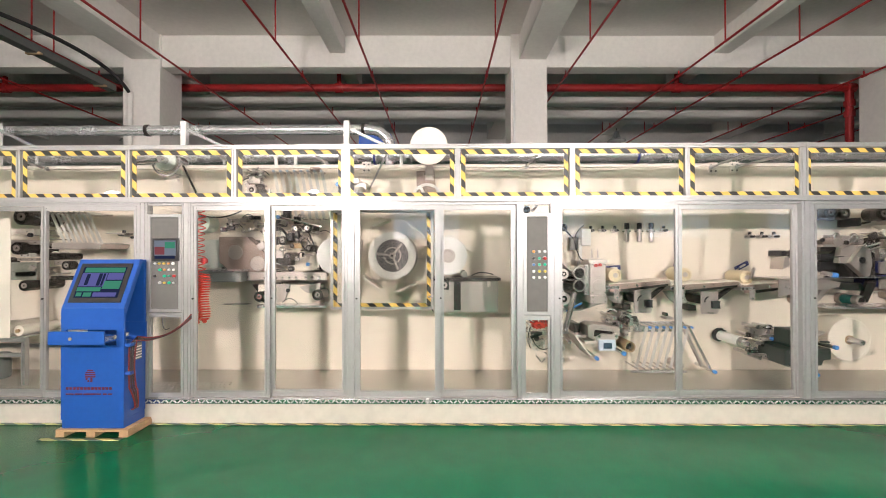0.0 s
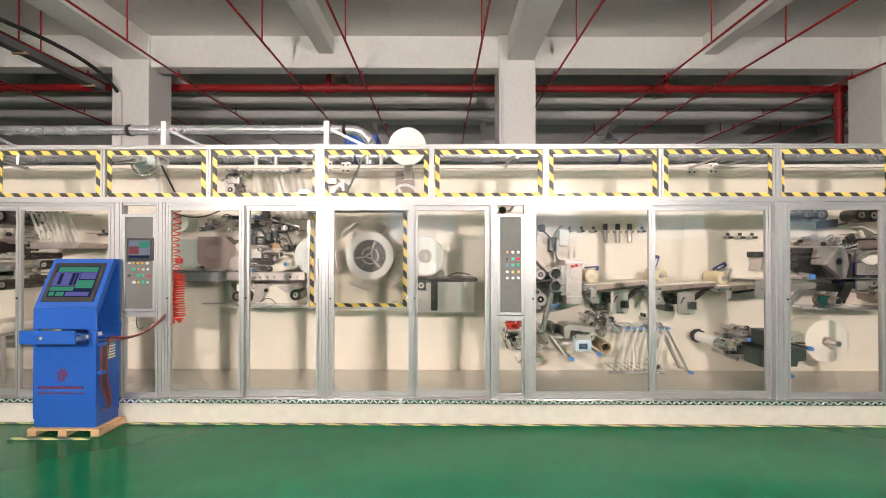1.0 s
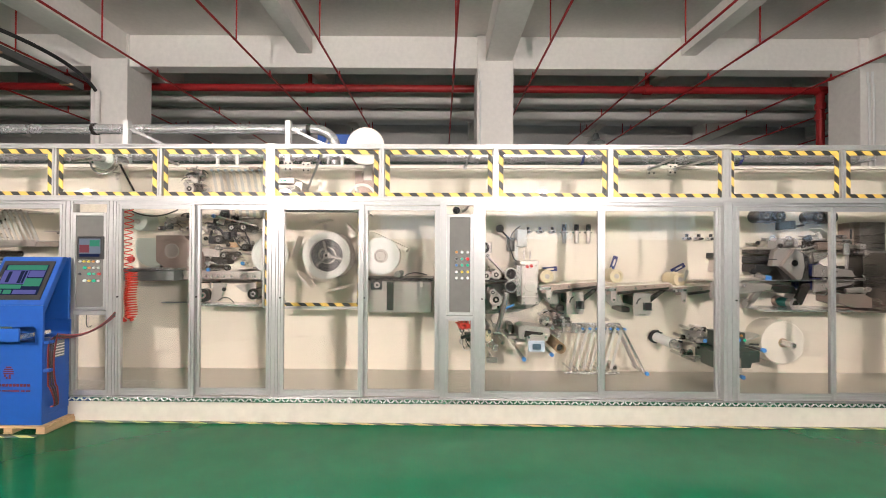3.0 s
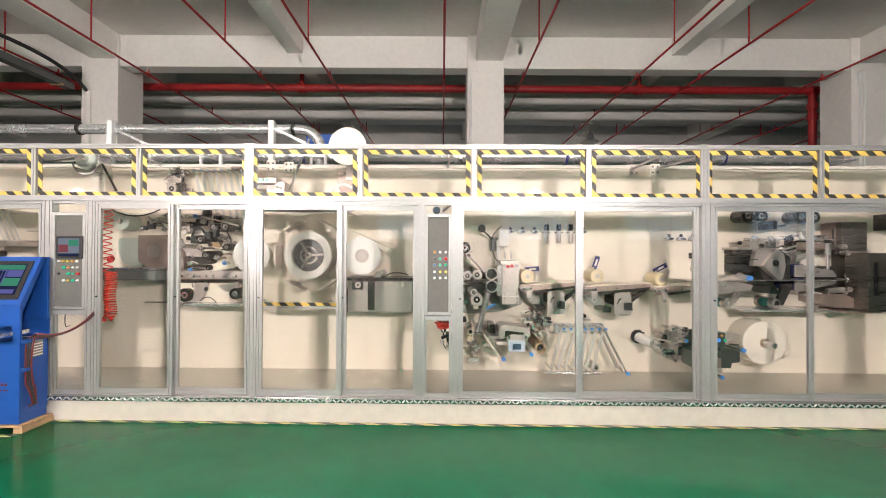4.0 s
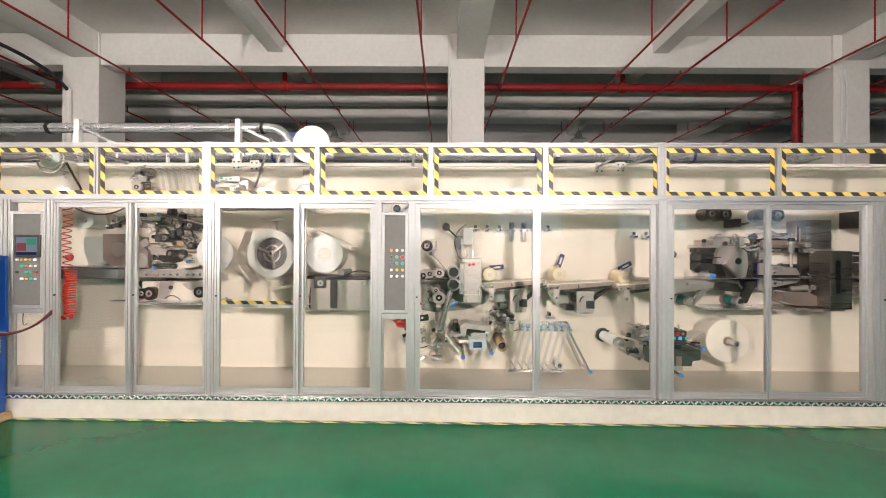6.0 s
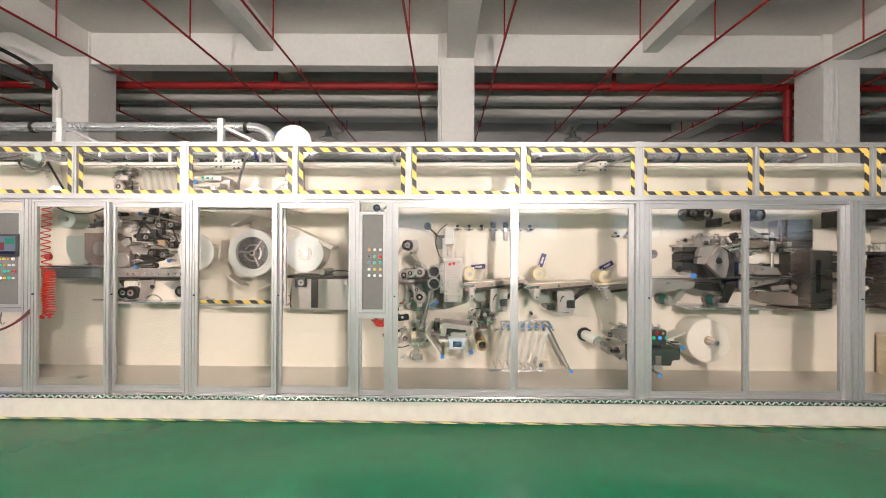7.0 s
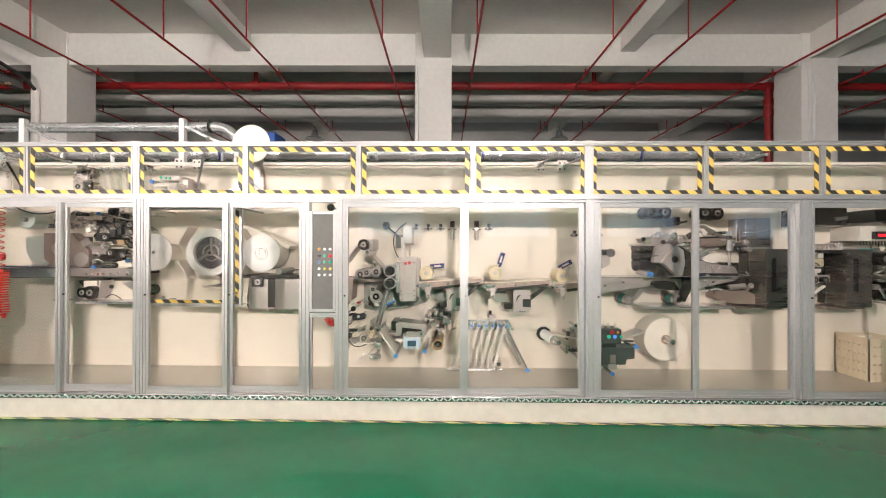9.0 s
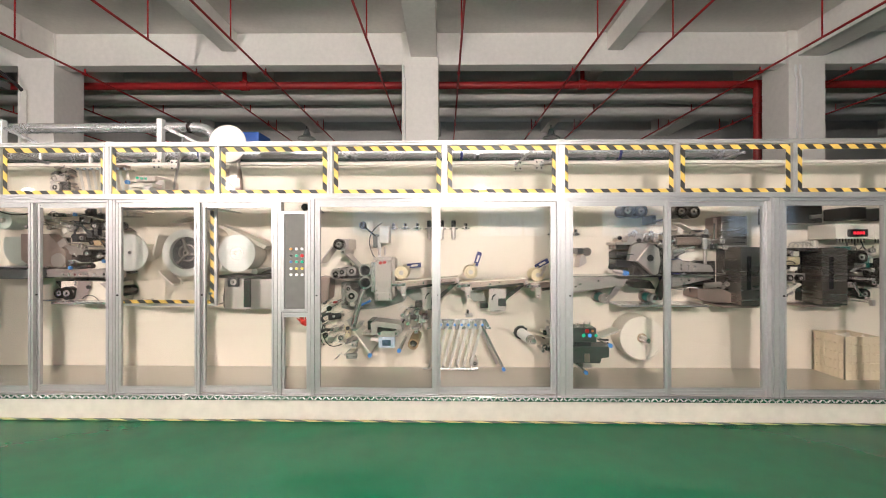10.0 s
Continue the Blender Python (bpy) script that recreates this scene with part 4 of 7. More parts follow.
for (x, z), r in (((1.288, 1.130), 0.072), ((1.253, 1.211), 0.04), ((1.182, 1.394), 0.05), ((1.289, 1.404), 0.055), ((1.112, 1.375), 0.06), ((1.193, 1.618), 0.028)):
    roller(t, x, z, r, 4.72, mat=STEEL, face=STEEL_DARK)
roller(t, *(1.152, 1.703), 0.062, 4.70, mat=STEEL_DARK, face=CHROME)
block(t, 1.150, 1.245, 1.646, 1.765, 4.78, WALLY, STEEL, "sensor_arm")
fix("web", prism(BM(), [(1.099, 1.729), (0.921, 1.496), (0.933, 1.489), (1.112, 1.723)], 4.74, 5.0), STEEL, t)
fix("web", prism(BM(), [(1.188, 1.616), (1.391, 1.407), (1.397, 1.420), (1.194, 1.628)], 4.74, 5.0), STEEL, t)
fix("guide_bar", rod(BM(), (1.413, 4.750, 1.202), (1.302, 4.720, 0.778), 0.030, 16), CHROME, t)
plate(t, [(0.868, 1.335), (0.999, 1.322), (0.979, 1.074), (0.867, 1.009)], 4.9, WALLY, STEEL_WARM, "side_guard")
bolts(t, [(1.150, 1.162), (1.616, 1.165), (1.716, 1.165), (1.151, 0.995)], 5.09, 0.01, STEEL_DARK)

scatter(t, 1.098, 1.429, 1.007, 1.452, 14, 21, 4.75, 5.0)
t = thing("task_lamp", "round black lamp head on a thin bent arm", "lamp", (*(1.437, 1.824)[:1], WALLY, 1.790))
fix("head", lathe(BM(), (1.357, 4.98, 1.930), (0.2, 1, 0), [(0, -0.005), (0.042, 0), (0.046, 0.015), (0.024, 0.05), (0, 0.055)], 24), RUBBER, t)
fix("arm", hose(BM(), [(1.370, 5.01, 1.916), (1.43, 5.03, 1.862), (1.495, 5.07, 1.803), (1.515, WALLY, 1.800)], 0.01, 8), STEEL_DARK, t)
t = thing("junction_box", "white junction box with a thin cable above the gearbox", "junction box", (*(1.617, 1.827)[:1], WALLY, 1.714))
block(t, 1.557, 1.667, 1.720, 1.915, 4.95, WALLY, WHITE, "body", 0.008)
block(t, 1.465, 1.558, 1.669, 1.828, 5.06, WALLY, GREY_BOX, "side_box", 0.006)
fix("cable", hose(BM(), bend((1.590, 4.970, 1.957), (1.405, 4.900, 1.836), (1.480, 4.850, 1.644), 10) + bend((1.486, 4.850, 1.631), (1.499, 4.850, 1.555), (1.569, 4.850, 1.543), 6), 0.006, 6), BLACK, t)
fix("white_shield", prism(BM(), [(1.535, 1.439), (1.573, 1.503), (1.572, 1.792), (1.533, 1.792)], 4.98, 5.0), WHITE, t)


def valve(x, z, bowl):
    t = thing("air_valve", "black air regulator with a clear bowl on the wall" if bowl else "small steel air valve with a black knob on the wall", "valve", (x, WALLY, z - 0.02), group="air valves")
    fix("body", box(BM(), x - 0.022, x + 0.022, 5.06, WALLY, z - 0.03, z + 0.012, 0.006), STEEL, t)
    fix("knob", rod(BM(), (x, 5.08, z + 0.012), (x, 5.08, z + (0.085 if bowl else 0.045)), 0.027 if bowl else 0.018, 14), BLACK, t)
    fix("pipe", rod(BM(), (x - 0.05, 5.09, z - 0.01), (x + 0.05, 5.09, z - 0.01), 0.009, 8), CHROME, t)
    if bowl:
        fix("bowl", lathe(BM(), (x, 5.08, z - 0.14), (0, 0, 1), [(0, 0), (0.018, 0.0), (0.024, 0.012), (0.026, 0.11), (0.0, 0.11)], 16), STEEL, t)
    else:
        fix("elbow", rod(BM(), (x, 5.0, z - 0.012), (x, 5.07, z - 0.012), 0.014, 10), BLACK, t)


for px in (1.707, 1.846, 1.992):
    valve(px, 1.909, False)
for px in (2.132, 2.278, 2.418):
    valve(px, 1.902, True)
valve(2.564, 1.909, False)
for px in (3.576, 3.717, 3.857):
    valve(px, 1.835, False)
valve(-3.858, 1.873, False)
valve(-3.712, 1.840, False)
valve(6.654, 1.859, False)


def conveyor(x0, z0, x1, z1, y0, tension):
    """A short belt section on a side plate, its drive bracket and struts below."""
    t = thing("conveyor_section", "steel belt conveyor section with a slotted drive bracket below", "conveyor", ((x0 + x1) / 2, WALLY, min(z0, z1) - 0.3), group="conveyor sections")
    h = 0.085
    plate(t, [(x0, z0 - h), (x0, z0), (x1, z1), (x1, z1 - h * 0.75)], y0, y0 + 0.02, STEEL_WARM, "side_plate", 0.002)
    plate(t, [(x0, z0 - h), (x0, z0), (x1, z1), (x1, z1 - h * 0.75)], 5.05, 5.07, STEEL, "side_plate", 0.002)
    plate(t, [(x0 - 0.02, z0 - 0.02), (x0 - 0.02, z0 + 0.006), (x1 + 0.02, z1 + 0.006), (x1 + 0.02, z1 - 0.02)], y0 + 0.02, 5.05, PAPER, "belt", 0.001)
    for x, z in ((x0, z0 - 0.03), (x1, z1 - 0.03)):
        fix("end_roller", rod(BM(), (x, y0 + 0.02, z), (x, WALLY, z), 0.03, 18), STEEL, t)
    plate(t, [(x0 + 0.12, z0 - h * 0.95 - 0.004), (x0 + 0.12, z0 - h * 0.62), (x1 - 0.02, z1 - h * 0.45), (x1 - 0.02, z1 - h * 0.72)], y0 - 0.006, y0 - 0.001, STEEL_DARK, "lower_strip", 0.001)
    for k in range(6):
        f = 0.15 + 0.15 * k
        bolts(t, [(x0 + (x1 - x0) * f, z0 + (z1 - z0) * f - 0.018)], y0, 0.006)
    # chain link plate and hanging finger at the infeed
    plate(t, [(x0 - 0.05, z0 - 0.05), (x0 - 0.05, z0 - 0.02), (x0 + 0.10, z0 - 0.012), (x0 + 0.10, z0 - 0.042)], y0 - 0.02, y0, CHROME, "link", 0.003)
    bolts(t, [(x0 - 0.035, z0 - 0.036), (x0 + 0.01, z0 - 0.034), (x0 + 0.085, z0 - 0.027)], y0 - 0.02, 0.009, STEEL_DARK)
    plate(t, [(x0 + 0.045, z0 - 0.03), (x0 + 0.105, z0 - 0.03), (x0 + 0.10, z0 - 0.15), (x0 + 0.075, z0 - 0.175), (x0 + 0.05, z0 - 0.15)], y0 - 0.012, y0, STEEL, "finger", 0.003)
    bolts(t, [(x0 + 0.076, z0 - 0.14), (x1 * 0.45 + x0 * 0.55, z0 * 0.5 + z1 * 0.5 - 0.035)], y0 - 0.012, 0.012)
    if tension:
        c = x0 * 0.42 + x1 * 0.58
        z = (z0 + z1) / 2 - 0.09
        plate(t, [(c - 0.10, z), (c + 0.085, z), (c + 0.09, z - 0.22), (c + 0.075, z - 0.25), (c - 0.085, z - 0.25), (c - 0.10, z - 0.23)], y0 + 0.025, y0 + 0.045, STEEL, "bracket", 0.003)
        block(t, c + 0.0, c + 0.085, z - 0.185, z - 0.10, y0 - 0.01, y0 + 0.024, BLACK, "motor", 0.006)
        bolts(t, [(c + 0.008, z - 0.108), (c + 0.078, z - 0.108), (c + 0.008, z - 0.178), (c + 0.078, z - 0.178)], y0 - 0.01, 0.009)
        bolts(t, [(c - 0.03, z - 0.235), (c - 0.005, z - 0.238), (c + 0.02, z - 0.236)], y0 + 0.025, 0.008)
        bm = BM()
        hose(bm, [(c - 0.065 + 0.055 * (1 - math.cos(a)), y0 + 0.022, z - 0.12 + 0.065 * math.sin(a)) for a in [0.26 * i for i in range(6)]], 0.008, 6)
        fix("slot", bm, BLACK, t)
        plate(t, [(x1 - 0.02, z1 - 0.07), (x1 + 0.03, z1 - 0.06), (c + 0.10, z - 0.13), (c + 0.10, z - 0.07)], y0 + 0.10, y0 + 0.16, STEEL_DARK, "strut", 0.003)
        block(t, c - 0.06, c + 0.06, z - 0.15, z - 0.05, y0 + 0.05, WALLY, STEEL_DARK, "gearmotor", 0.01)
        block(t, c - 0.19, c - 0.10, z - 0.225, z - 0.165, y0 + 0.12, WALLY, STEEL_DARK, "terminal_box", 0.006)
        plate(t, [(x0 + 0.02, z0 - h), (x0 + 0.24, z0 - h), (c - 0.1, z - 0.16), (x0 + 0.16, z - 0.17), (x0 + 0.08, z - 0.10)], 5.0, 5.03, PLATE_GREEN, "back_plate", 0.002)
    return t


for (a, b), (c, d), k in (((1.788, 1.287), (2.448, 1.334), True), ((2.498, 1.278), (3.203, 1.318), True), ((3.265, 1.275), (3.842, 1.315), False)):
    conveyor(a, b, c, d, 4.72, k)

# cream pressing rollers with navy tags
for k, (x, z, tag, ang) in enumerate(((*(1.842, 1.390), (1.953, 1.458), 5), (*(2.604, 1.397), (2.700, 1.534), 72), (*(3.362, 1.358), (3.450, 1.478), 28))):
    t = thing("press_roller", "cream rubber press roller with a navy tag on its lever", "press roller", (x, WALLY, z - 0.07), group="press rollers on the conveyors")
    front = (4.69, 4.70, 4.82)[k]
    fix("roller", lathe(BM(), (x, front, z), (0, 1, 0), [(0, 0.0), (0.018, 0), (0.02, 0.008), (0.045, 0.008), (0.05, 0), (0.072, 0.002), (0.075, 0.008), (0.075, 0.27)], 32), CREAM_ROLL, t)
    fix("bearing", ring(BM(), (x, front - 0.006, z), (0, 1, 0), 0.026, 0.010, 0.012, 20), STEEL, t)
    fix("axle", rod(BM(), (x, front - 0.01, z), (x, WALLY, z), 0.012, 10), STEEL, t)
    m = pose(tag[0], 5.03, tag[1], 0, -ang, 0)
    fix("tag", box(BM(), -0.085, 0.085, 0, 0.014, -0.028, 0.028, 0.004, m), BLUE_DARK, t)
    fix("tag_mark", box(BM(), -0.035, 0.045, -0.0025, -0.001, -0.012, 0.010, 0, m), PLINTH, t)
    fix("lever", rod(BM(), (x, 5.0, z + 0.02), (tag[0] - 0.04 * math.cos(math.radians(ang)), 5.052, tag[1] - 0.04 * math.sin(math.radians(ang))), 0.014, 10), CREAM_ROLL, t)
    if k == 2:
        plate(t, [(x + 0.02, z - 0.01), (x + 0.04, z - 0.02), (x + 0.09, z + 0.10), (x + 0.06, z + 0.115)], 4.80, 4.82, STEEL, "clamp_arm", 0.003)

# lower splicing station
t = thing("print_head", "grey print head with a pale blue display box on guide shafts", "print head", (1.704, WALLY, 0.552))
plate(t, [(1.530, 0.719), (1.517, 0.846), (1.566, 0.870), (1.850, 0.836), (1.862, 0.751), (1.820, 0.721), (1.796, 0.787), (1.590, 0.810), (1.578, 0.719)], 4.62, 4.9, STEEL, "housing", 0.004)
block(t, 1.585, 1.795, 0.726, 0.798, 4.66, WALLY, STEEL_DARK, "roller_bed", 0.01)
plate(t, [(1.601, 0.741), (1.661, 0.772), (1.757, 0.766), (1.829, 0.779), (1.829, 0.713), (1.601, 0.693)], 4.58, 4.62, STEEL, "yoke", 0.004)
bolts(t, [(1.623, 0.746), (1.802, 0.747)], 4.58, 0.014)
fix("display_box", box(BM(), 1.616, 1.789, 4.55, 4.60, 0.599, 0.712, 0.006), material("pale_blue_case", (0.50, 0.60, 0.72), 0.4), t)
fix("display", box(BM(), 1.657, 1.747, 4.545, 4.552, 0.623, 0.683), material("display_glass", (0.06, 0.11, 0.16), 0.2), t)
for x, z, y in ((*(1.547, 0.549), 4.45), (*(1.845, 0.586), 4.5)):
    shaft(t, x, z, 0.019, y, BLUE_CAP, CHROME)
block(t, 1.414, 1.527, 0.705, 0.736, 4.7, WALLY, STEEL, "rail", 0.003)
block(t, 1.441, 1.505, 0.727, 0.835, 4.85, WALLY, STEEL_DARK, "solenoid", 0.006)
block(t, 1.507, 1.618, 0.644, 0.675, 4.68, WALLY, PLINTH, "tab", 0.003)
fix("web", prism(BM(), [(1.353, 0.760), (1.528, 0.525), (1.534, 0.537), (1.365, 0.772)], 4.55, 5.0), PAPER, t)
t = thing("splice_arms", "cluster of small steel brackets and cables on the wall", "bracket cluster", (1.277, WALLY, 0.473))
for (a, b), w, h, m in (((1.294, 0.574), 0.03, 0.07, PLATE_GREEN), ((1.218, 0.713), 0.028, 0.12, CREAM_ROLL), ((1.328, 0.736), 0.06, 0.02, PLATE_GREEN), ((1.258, 0.436), 0.06, 0.05, PLATE_GREEN), ((1.001, 0.734), 0.055, 0.025, STEEL_DARK), ((1.012, 0.596), 0.04, 0.02, STEEL), ((1.071, 1.048), 0.02, 0.02, BUTTONS["red"])):
    lug(t, a, b, w, h, 4.82, m, "bracket")
fix("lens_body", rod(BM(), (1.038, 4.700, 0.899), (1.162, 4.750, 0.910), 0.035, 18), BLACK, t)
fix("handle", hose(BM(), bend((1.063, 4.720, 0.939), (0.913, 4.700, 0.929), (0.988, 4.700, 0.843)), 0.014, 8), BLACK, t)
fix("lens_mount", rod(BM(), (1.149, 4.750, 0.910), (1.086, WALLY, 0.859), 0.02, 10), STEEL_DARK, t)
# white disc standing in for the glint on the lens body
fix("glint_cap", rod(BM(), (1.105, 4.660, 0.917), (1.106, 4.680, 0.914), 0.014, 12), WHITE, t)
for a, b, c in (((1.059, 4.850, 0.990), (0.881, 4.800, 0.901), (0.930, 4.850, 0.702)), ((0.945, 4.800, 0.724), (0.991, 4.750, 0.502), (1.167, 4.800, 0.586)), ((1.110, 4.900, 1.048), (0.945, 4.800, 1.028), (0.904, 4.850, 0.894)), ((1.244, 4.800, 0.934), (1.454, 4.800, 1.092), (1.463, 4.850, 1.055)), ((0.943, 4.850, 0.798), (0.881, 4.800, 0.648), (0.948, 4.850, 0.561))):
    fix("cable", hose(BM(), bend(a, b, c), 0.006, 6), rngc.choice((WHITE, STEEL, STEEL_DARK)), t)
fix("blue_shaft", rod(BM(), (1.325, 4.750, 0.992), (1.495, 4.750, 1.080), 0.012, 10), BLUE_CAP, t)
fix("shaft", rod(BM(), (1.402, 4.75, 1.037), (1.402, WALLY, 1.037), 0.01, 8), STEEL, t)
scatter(t, 0.880, 1.381, 0.389, 1.056, 26, 23, 4.72, 5.0)
t = thing("splice_arms", "small steel linkage over a cardboard core on a spindle", "bracket cluster", (1.998, WALLY, 0.686))
for (a, b), w, h, m in (((1.875, 0.861), 0.05, 0.03, STEEL), ((1.982, 0.893), 0.05, 0.05, STEEL_DARK), ((1.946, 0.935), 0.012, 0.10, STEEL), ((2.051, 0.868), 0.02, 0.09, CHROME), ((1.993, 0.764), 0.05, 0.02, STEEL), ((2.092, 0.898), 0.03, 0.06, STEEL_DARK), ((1.997, 0.730), 0.018, 0.05, STEEL)):
    lug(t, a, b, w, h, 4.78, m, "link")
for (a, b) in ((1.849, 0.919), (2.011, 0.938), (1.912, 0.826), (2.086, 0.858)):
    shaft(t, a, b, 0.02, 4.72, None, CHROME, "pin")
fix("arm", rod(BM(), (1.788, 4.800, 0.741), (1.870, 4.760, 0.867), 0.012, 8), STEEL_DARK, t)
scatter(t, 1.835, 2.133, 0.727, 0.981, 16, 22, 4.75, 5.0)
x, z = (1.977, 0.618)
ob = fix("core_tube", lathe(BM(), (x, 4.64, z), (0, 1, 0), [(0.044, 0.10), (0.044, 0), (0.058, 0), (0.058, WALLY - 4.64)], 28), CARD, t)
fix("chuck", lathe(BM(), (x, 4.66, z), (0, 1, 0), [(0, 0.01), (0.02, 0), (0.02, 0.03), (0.04, 0.05), (0.04, 0.1)], 20), STEEL_DARK, t)

x_list = [2.26 + 0.078 * k for k in range(7)]
t = web_rack("white paper web looping in folds between blue-tipped rollers", x_list, 0.800, 0.330, 0.13, 4.83, 5.08)
fix("guide_bar", rod(BM(), (2.735, 4.86, 0.79), (2.975, 4.86, 0.31), 0.014, 12), CHROME, t)
fix("guide_bar", rod(BM(), (2.71, 4.93, 0.77), (2.915, 4.93, 0.34), 0.020, 12), STEEL, t)
shaft(t, 2.972, 0.312, 0.018, 4.80, BLUE_CAP, CHROME, "guide_roller")
roller(t, 2.66, 0.345, 0.04, 4.90, mat=STEEL, face=STEEL_DARK)
plate(t, [(2.23, 0.815), (2.80, 0.818), (2.87, 0.70), (2.23, 0.698)], 5.10, WALLY, GALV, "rear_rail", 0.002)
t = thing("wall_bracket", "small steel angle bracket on the back wall", "bracket", (2.603, WALLY, 0.860))
block(t, 2.557, 2.644, 0.856, 0.883, 5.02, WALLY, STEEL, "foot", 0.003)
block(t, 2.571, 2.597, 0.890, 0.929, 5.05, WALLY, STEEL_DARK, "clip", 0.003)

t = thing("unwind_spindle", "white roller core with a black flange and a chrome nose", "spindle", (3.137, WALLY, 0.569))
root, tip = Vector((3.205, 5.10, 0.668)), Vector((3.300, 4.70, 0.630))
way = (tip - root).normalized()
fix("flange", ring(BM(), root, way, 0.078, 0.045, 0.035, 28), BLACK, t)
fix("core", rod(BM(), root + way * 0.036, root + way * 0.30, 0.056, 28), WHITE, t)
fix("nose", lathe(BM(), root + way * 0.30, way, [(0.056, 0.0), (0.046, 0.004), (0.042, 0.05), (0.034, 0.06), (0.030, 0.09), (0, 0.095)], 20), CHROME, t)
fix("spindle", rod(BM(), (root.x, root.y, root.z), (root.x, WALLY, root.z), 0.04, 16), STEEL_DARK, t)
for k in range(5):
    a = 0.7 + 0.62 * k
    fix("flange_tooth", box(BM(), -0.012, 0.012, -0.012, 0.012, -0.008, 0.008, 0.003, Matrix.Translation(root + way * 0.03 + Vector((0.078 * math.cos(a), 0, 0.078 * math.sin(a))))), BLACK, t, smooth=False)
fix("web", prism(BM(), [(3.255, 0.700), (3.56, 0.640), (3.56, 0.627), (3.255, 0.694)], 4.86, 5.0), PAPER, t)

t = thing("edge_guide", "steel web edge guide with small rollers", "web guide", (3.507, WALLY, 0.434))
for (a, b), w, h, m, n in (((3.486, 0.727), 0.11, 0.07, STEEL, "body"), ((3.543, 0.644), 0.09, 0.03, STEEL, "bed"), ((3.425, 0.509), 0.05, 0.03, STEEL_DARK, "arm"), ((3.519, 0.459), 0.04, 0.05, STEEL, "arm"), ((3.369, 0.693), 0.02, 0.05, STEEL_DARK, "clamp"), ((3.585, 0.780), 0.03, 0.05, STEEL_DARK, "clamp")):
    lug(t, a, b, w, h, 4.72, m, n)
for (a, b) in ((3.340, 0.496), (3.464, 0.441), (3.552, 0.788), (3.440, 0.788)):
    shaft(t, a, b, 0.018, 4.66, None, CHROME, "pin")
shaft(t, *(3.565, 0.666), 0.018, 4.6, BLUE_CAP, CHROME)

scatter(t, 3.350, 3.678, 0.384, 0.780, 16, 24, 4.7, 4.95)
seat(t, 0.10, -0.01, 0.5, 1.03)
t = thing("guide_controller", "grey-green control box with lit green and blue buttons", "control box", (3.848, WALLY, 0.372))
bx0, bx1 = 3.674, 3.944
block(t, bx0, bx1, 0.647, 0.804, 4.62, 4.85, BOX_DARK, "upper_box", 0.008)
plate(t, [(3.572, 0.607), (4.057, 0.619), (4.057, 0.506), (3.975, 0.494), (3.963, 0.441), (3.572, 0.440)], 4.56, 4.80, BOX_DARK, "lower_box", 0.004)
block(t, 3.715, 3.990, 0.428, 0.582, 4.80, WALLY, BOX_DARK, "rear_mount", 0.004)
bolts(t, [(3.616, 0.581), (3.705, 0.581), (3.853, 0.581), (3.942, 0.581), (4.025, 0.581), (3.616, 0.468), (3.942, 0.468)], 4.56, 0.007)
for (x, z), m, r in (((3.806, 0.724), LED_GREEN, 0.017), ((3.872, 0.724), LED_BLUE, 0.017), ((3.938, 0.724), LED_GREEN, 0.014), ((3.842, 0.772), BUTTONS["red"], 0.02), ((3.902, 0.772), BUTTONS["orange"], 0.012)):
    fix("button", lathe(BM(), (x, 4.622, z), (0, -1, 0), [(r * 1.2, -0.004), (r * 1.2, 0.004), (r, 0.012), (0, 0.016)], 18), m, t)
block(t, 3.714, 3.879, 0.610, 0.658, 4.60, WALLY, BLACK, "neck", 0.004)
block(t, 3.793, 3.852, 0.457, 0.546, 4.545, 4.56, STEEL_WARM, "plaque", 0.003)
plate(t, [(3.781, 0.454), (3.863, 0.454), (3.881, 0.389), (3.782, 0.389)], 4.56, 4.8, STEEL, "tongue")
shaft(t, *(4.039, 0.648), 0.02, 4.5, BLUE_CAP, CHROME)
shaft(t, *(3.756, 0.394), 0.018, 4.4, BLUE_CAP, CHROME)
fix("lever", rod(BM(), (3.961, 4.580, 0.690), (4.056, 4.580, 0.684), 0.01, 8), BLACK, t)
for (x, z) in ((3.831, 0.800), (3.898, 0.800), (3.769, 0.787)):
    fix("fitting", rod(BM(), (x, 4.7, z), (x, 4.7, z + 0.06), 0.01, 8), STEEL, t)

t = thing("paper_roll", "large cream paper roll on a chrome expanding spindle", "paper roll", (4.53, WALLY, 0.40))
x, z = (4.53, 0.650)
fix("roll", lathe(BM(), (x, 4.86, z), (0, 1, 0), [(0.04, 0.0), (0.236, 0.0), (0.243, 0.005), (0.245, 0.28), (0.04, 0.28), (0.04, 0)], 64), PAPER, t)
for k in range(5):
    r = 0.075 + 0.034 * k
    fix("winding_line", ring(BM(), (x, 4.8585, z), (0, 1, 0), r, r - 0.0012, 0.001, 48), PLINTH, t)
fix("core", ring(BM(), (x, 4.855, z), (0, 1, 0), 0.052, 0.040, 0.01, 28), CARD, t)
ob = fix("spindle", lathe(BM(), (x, 4.70, z), (0, 1, 0), [(0, 0), (0.022, 0), (0.030, 0.01), (0.034, 0.05), (0.034, WALLY - 4.70)], 22), CHROME, t)
for k in range(4):
    a = 1.571 * k + 0.4
    part("jaw", rod(BM(), (x + 0.030 * math.cos(a), 4.71, z + 0.030 * math.sin(a)), (x + 0.032 * math.cos(a), 4.86, z + 0.032 * math.sin(a)), 0.010, 8), STEEL, ob)
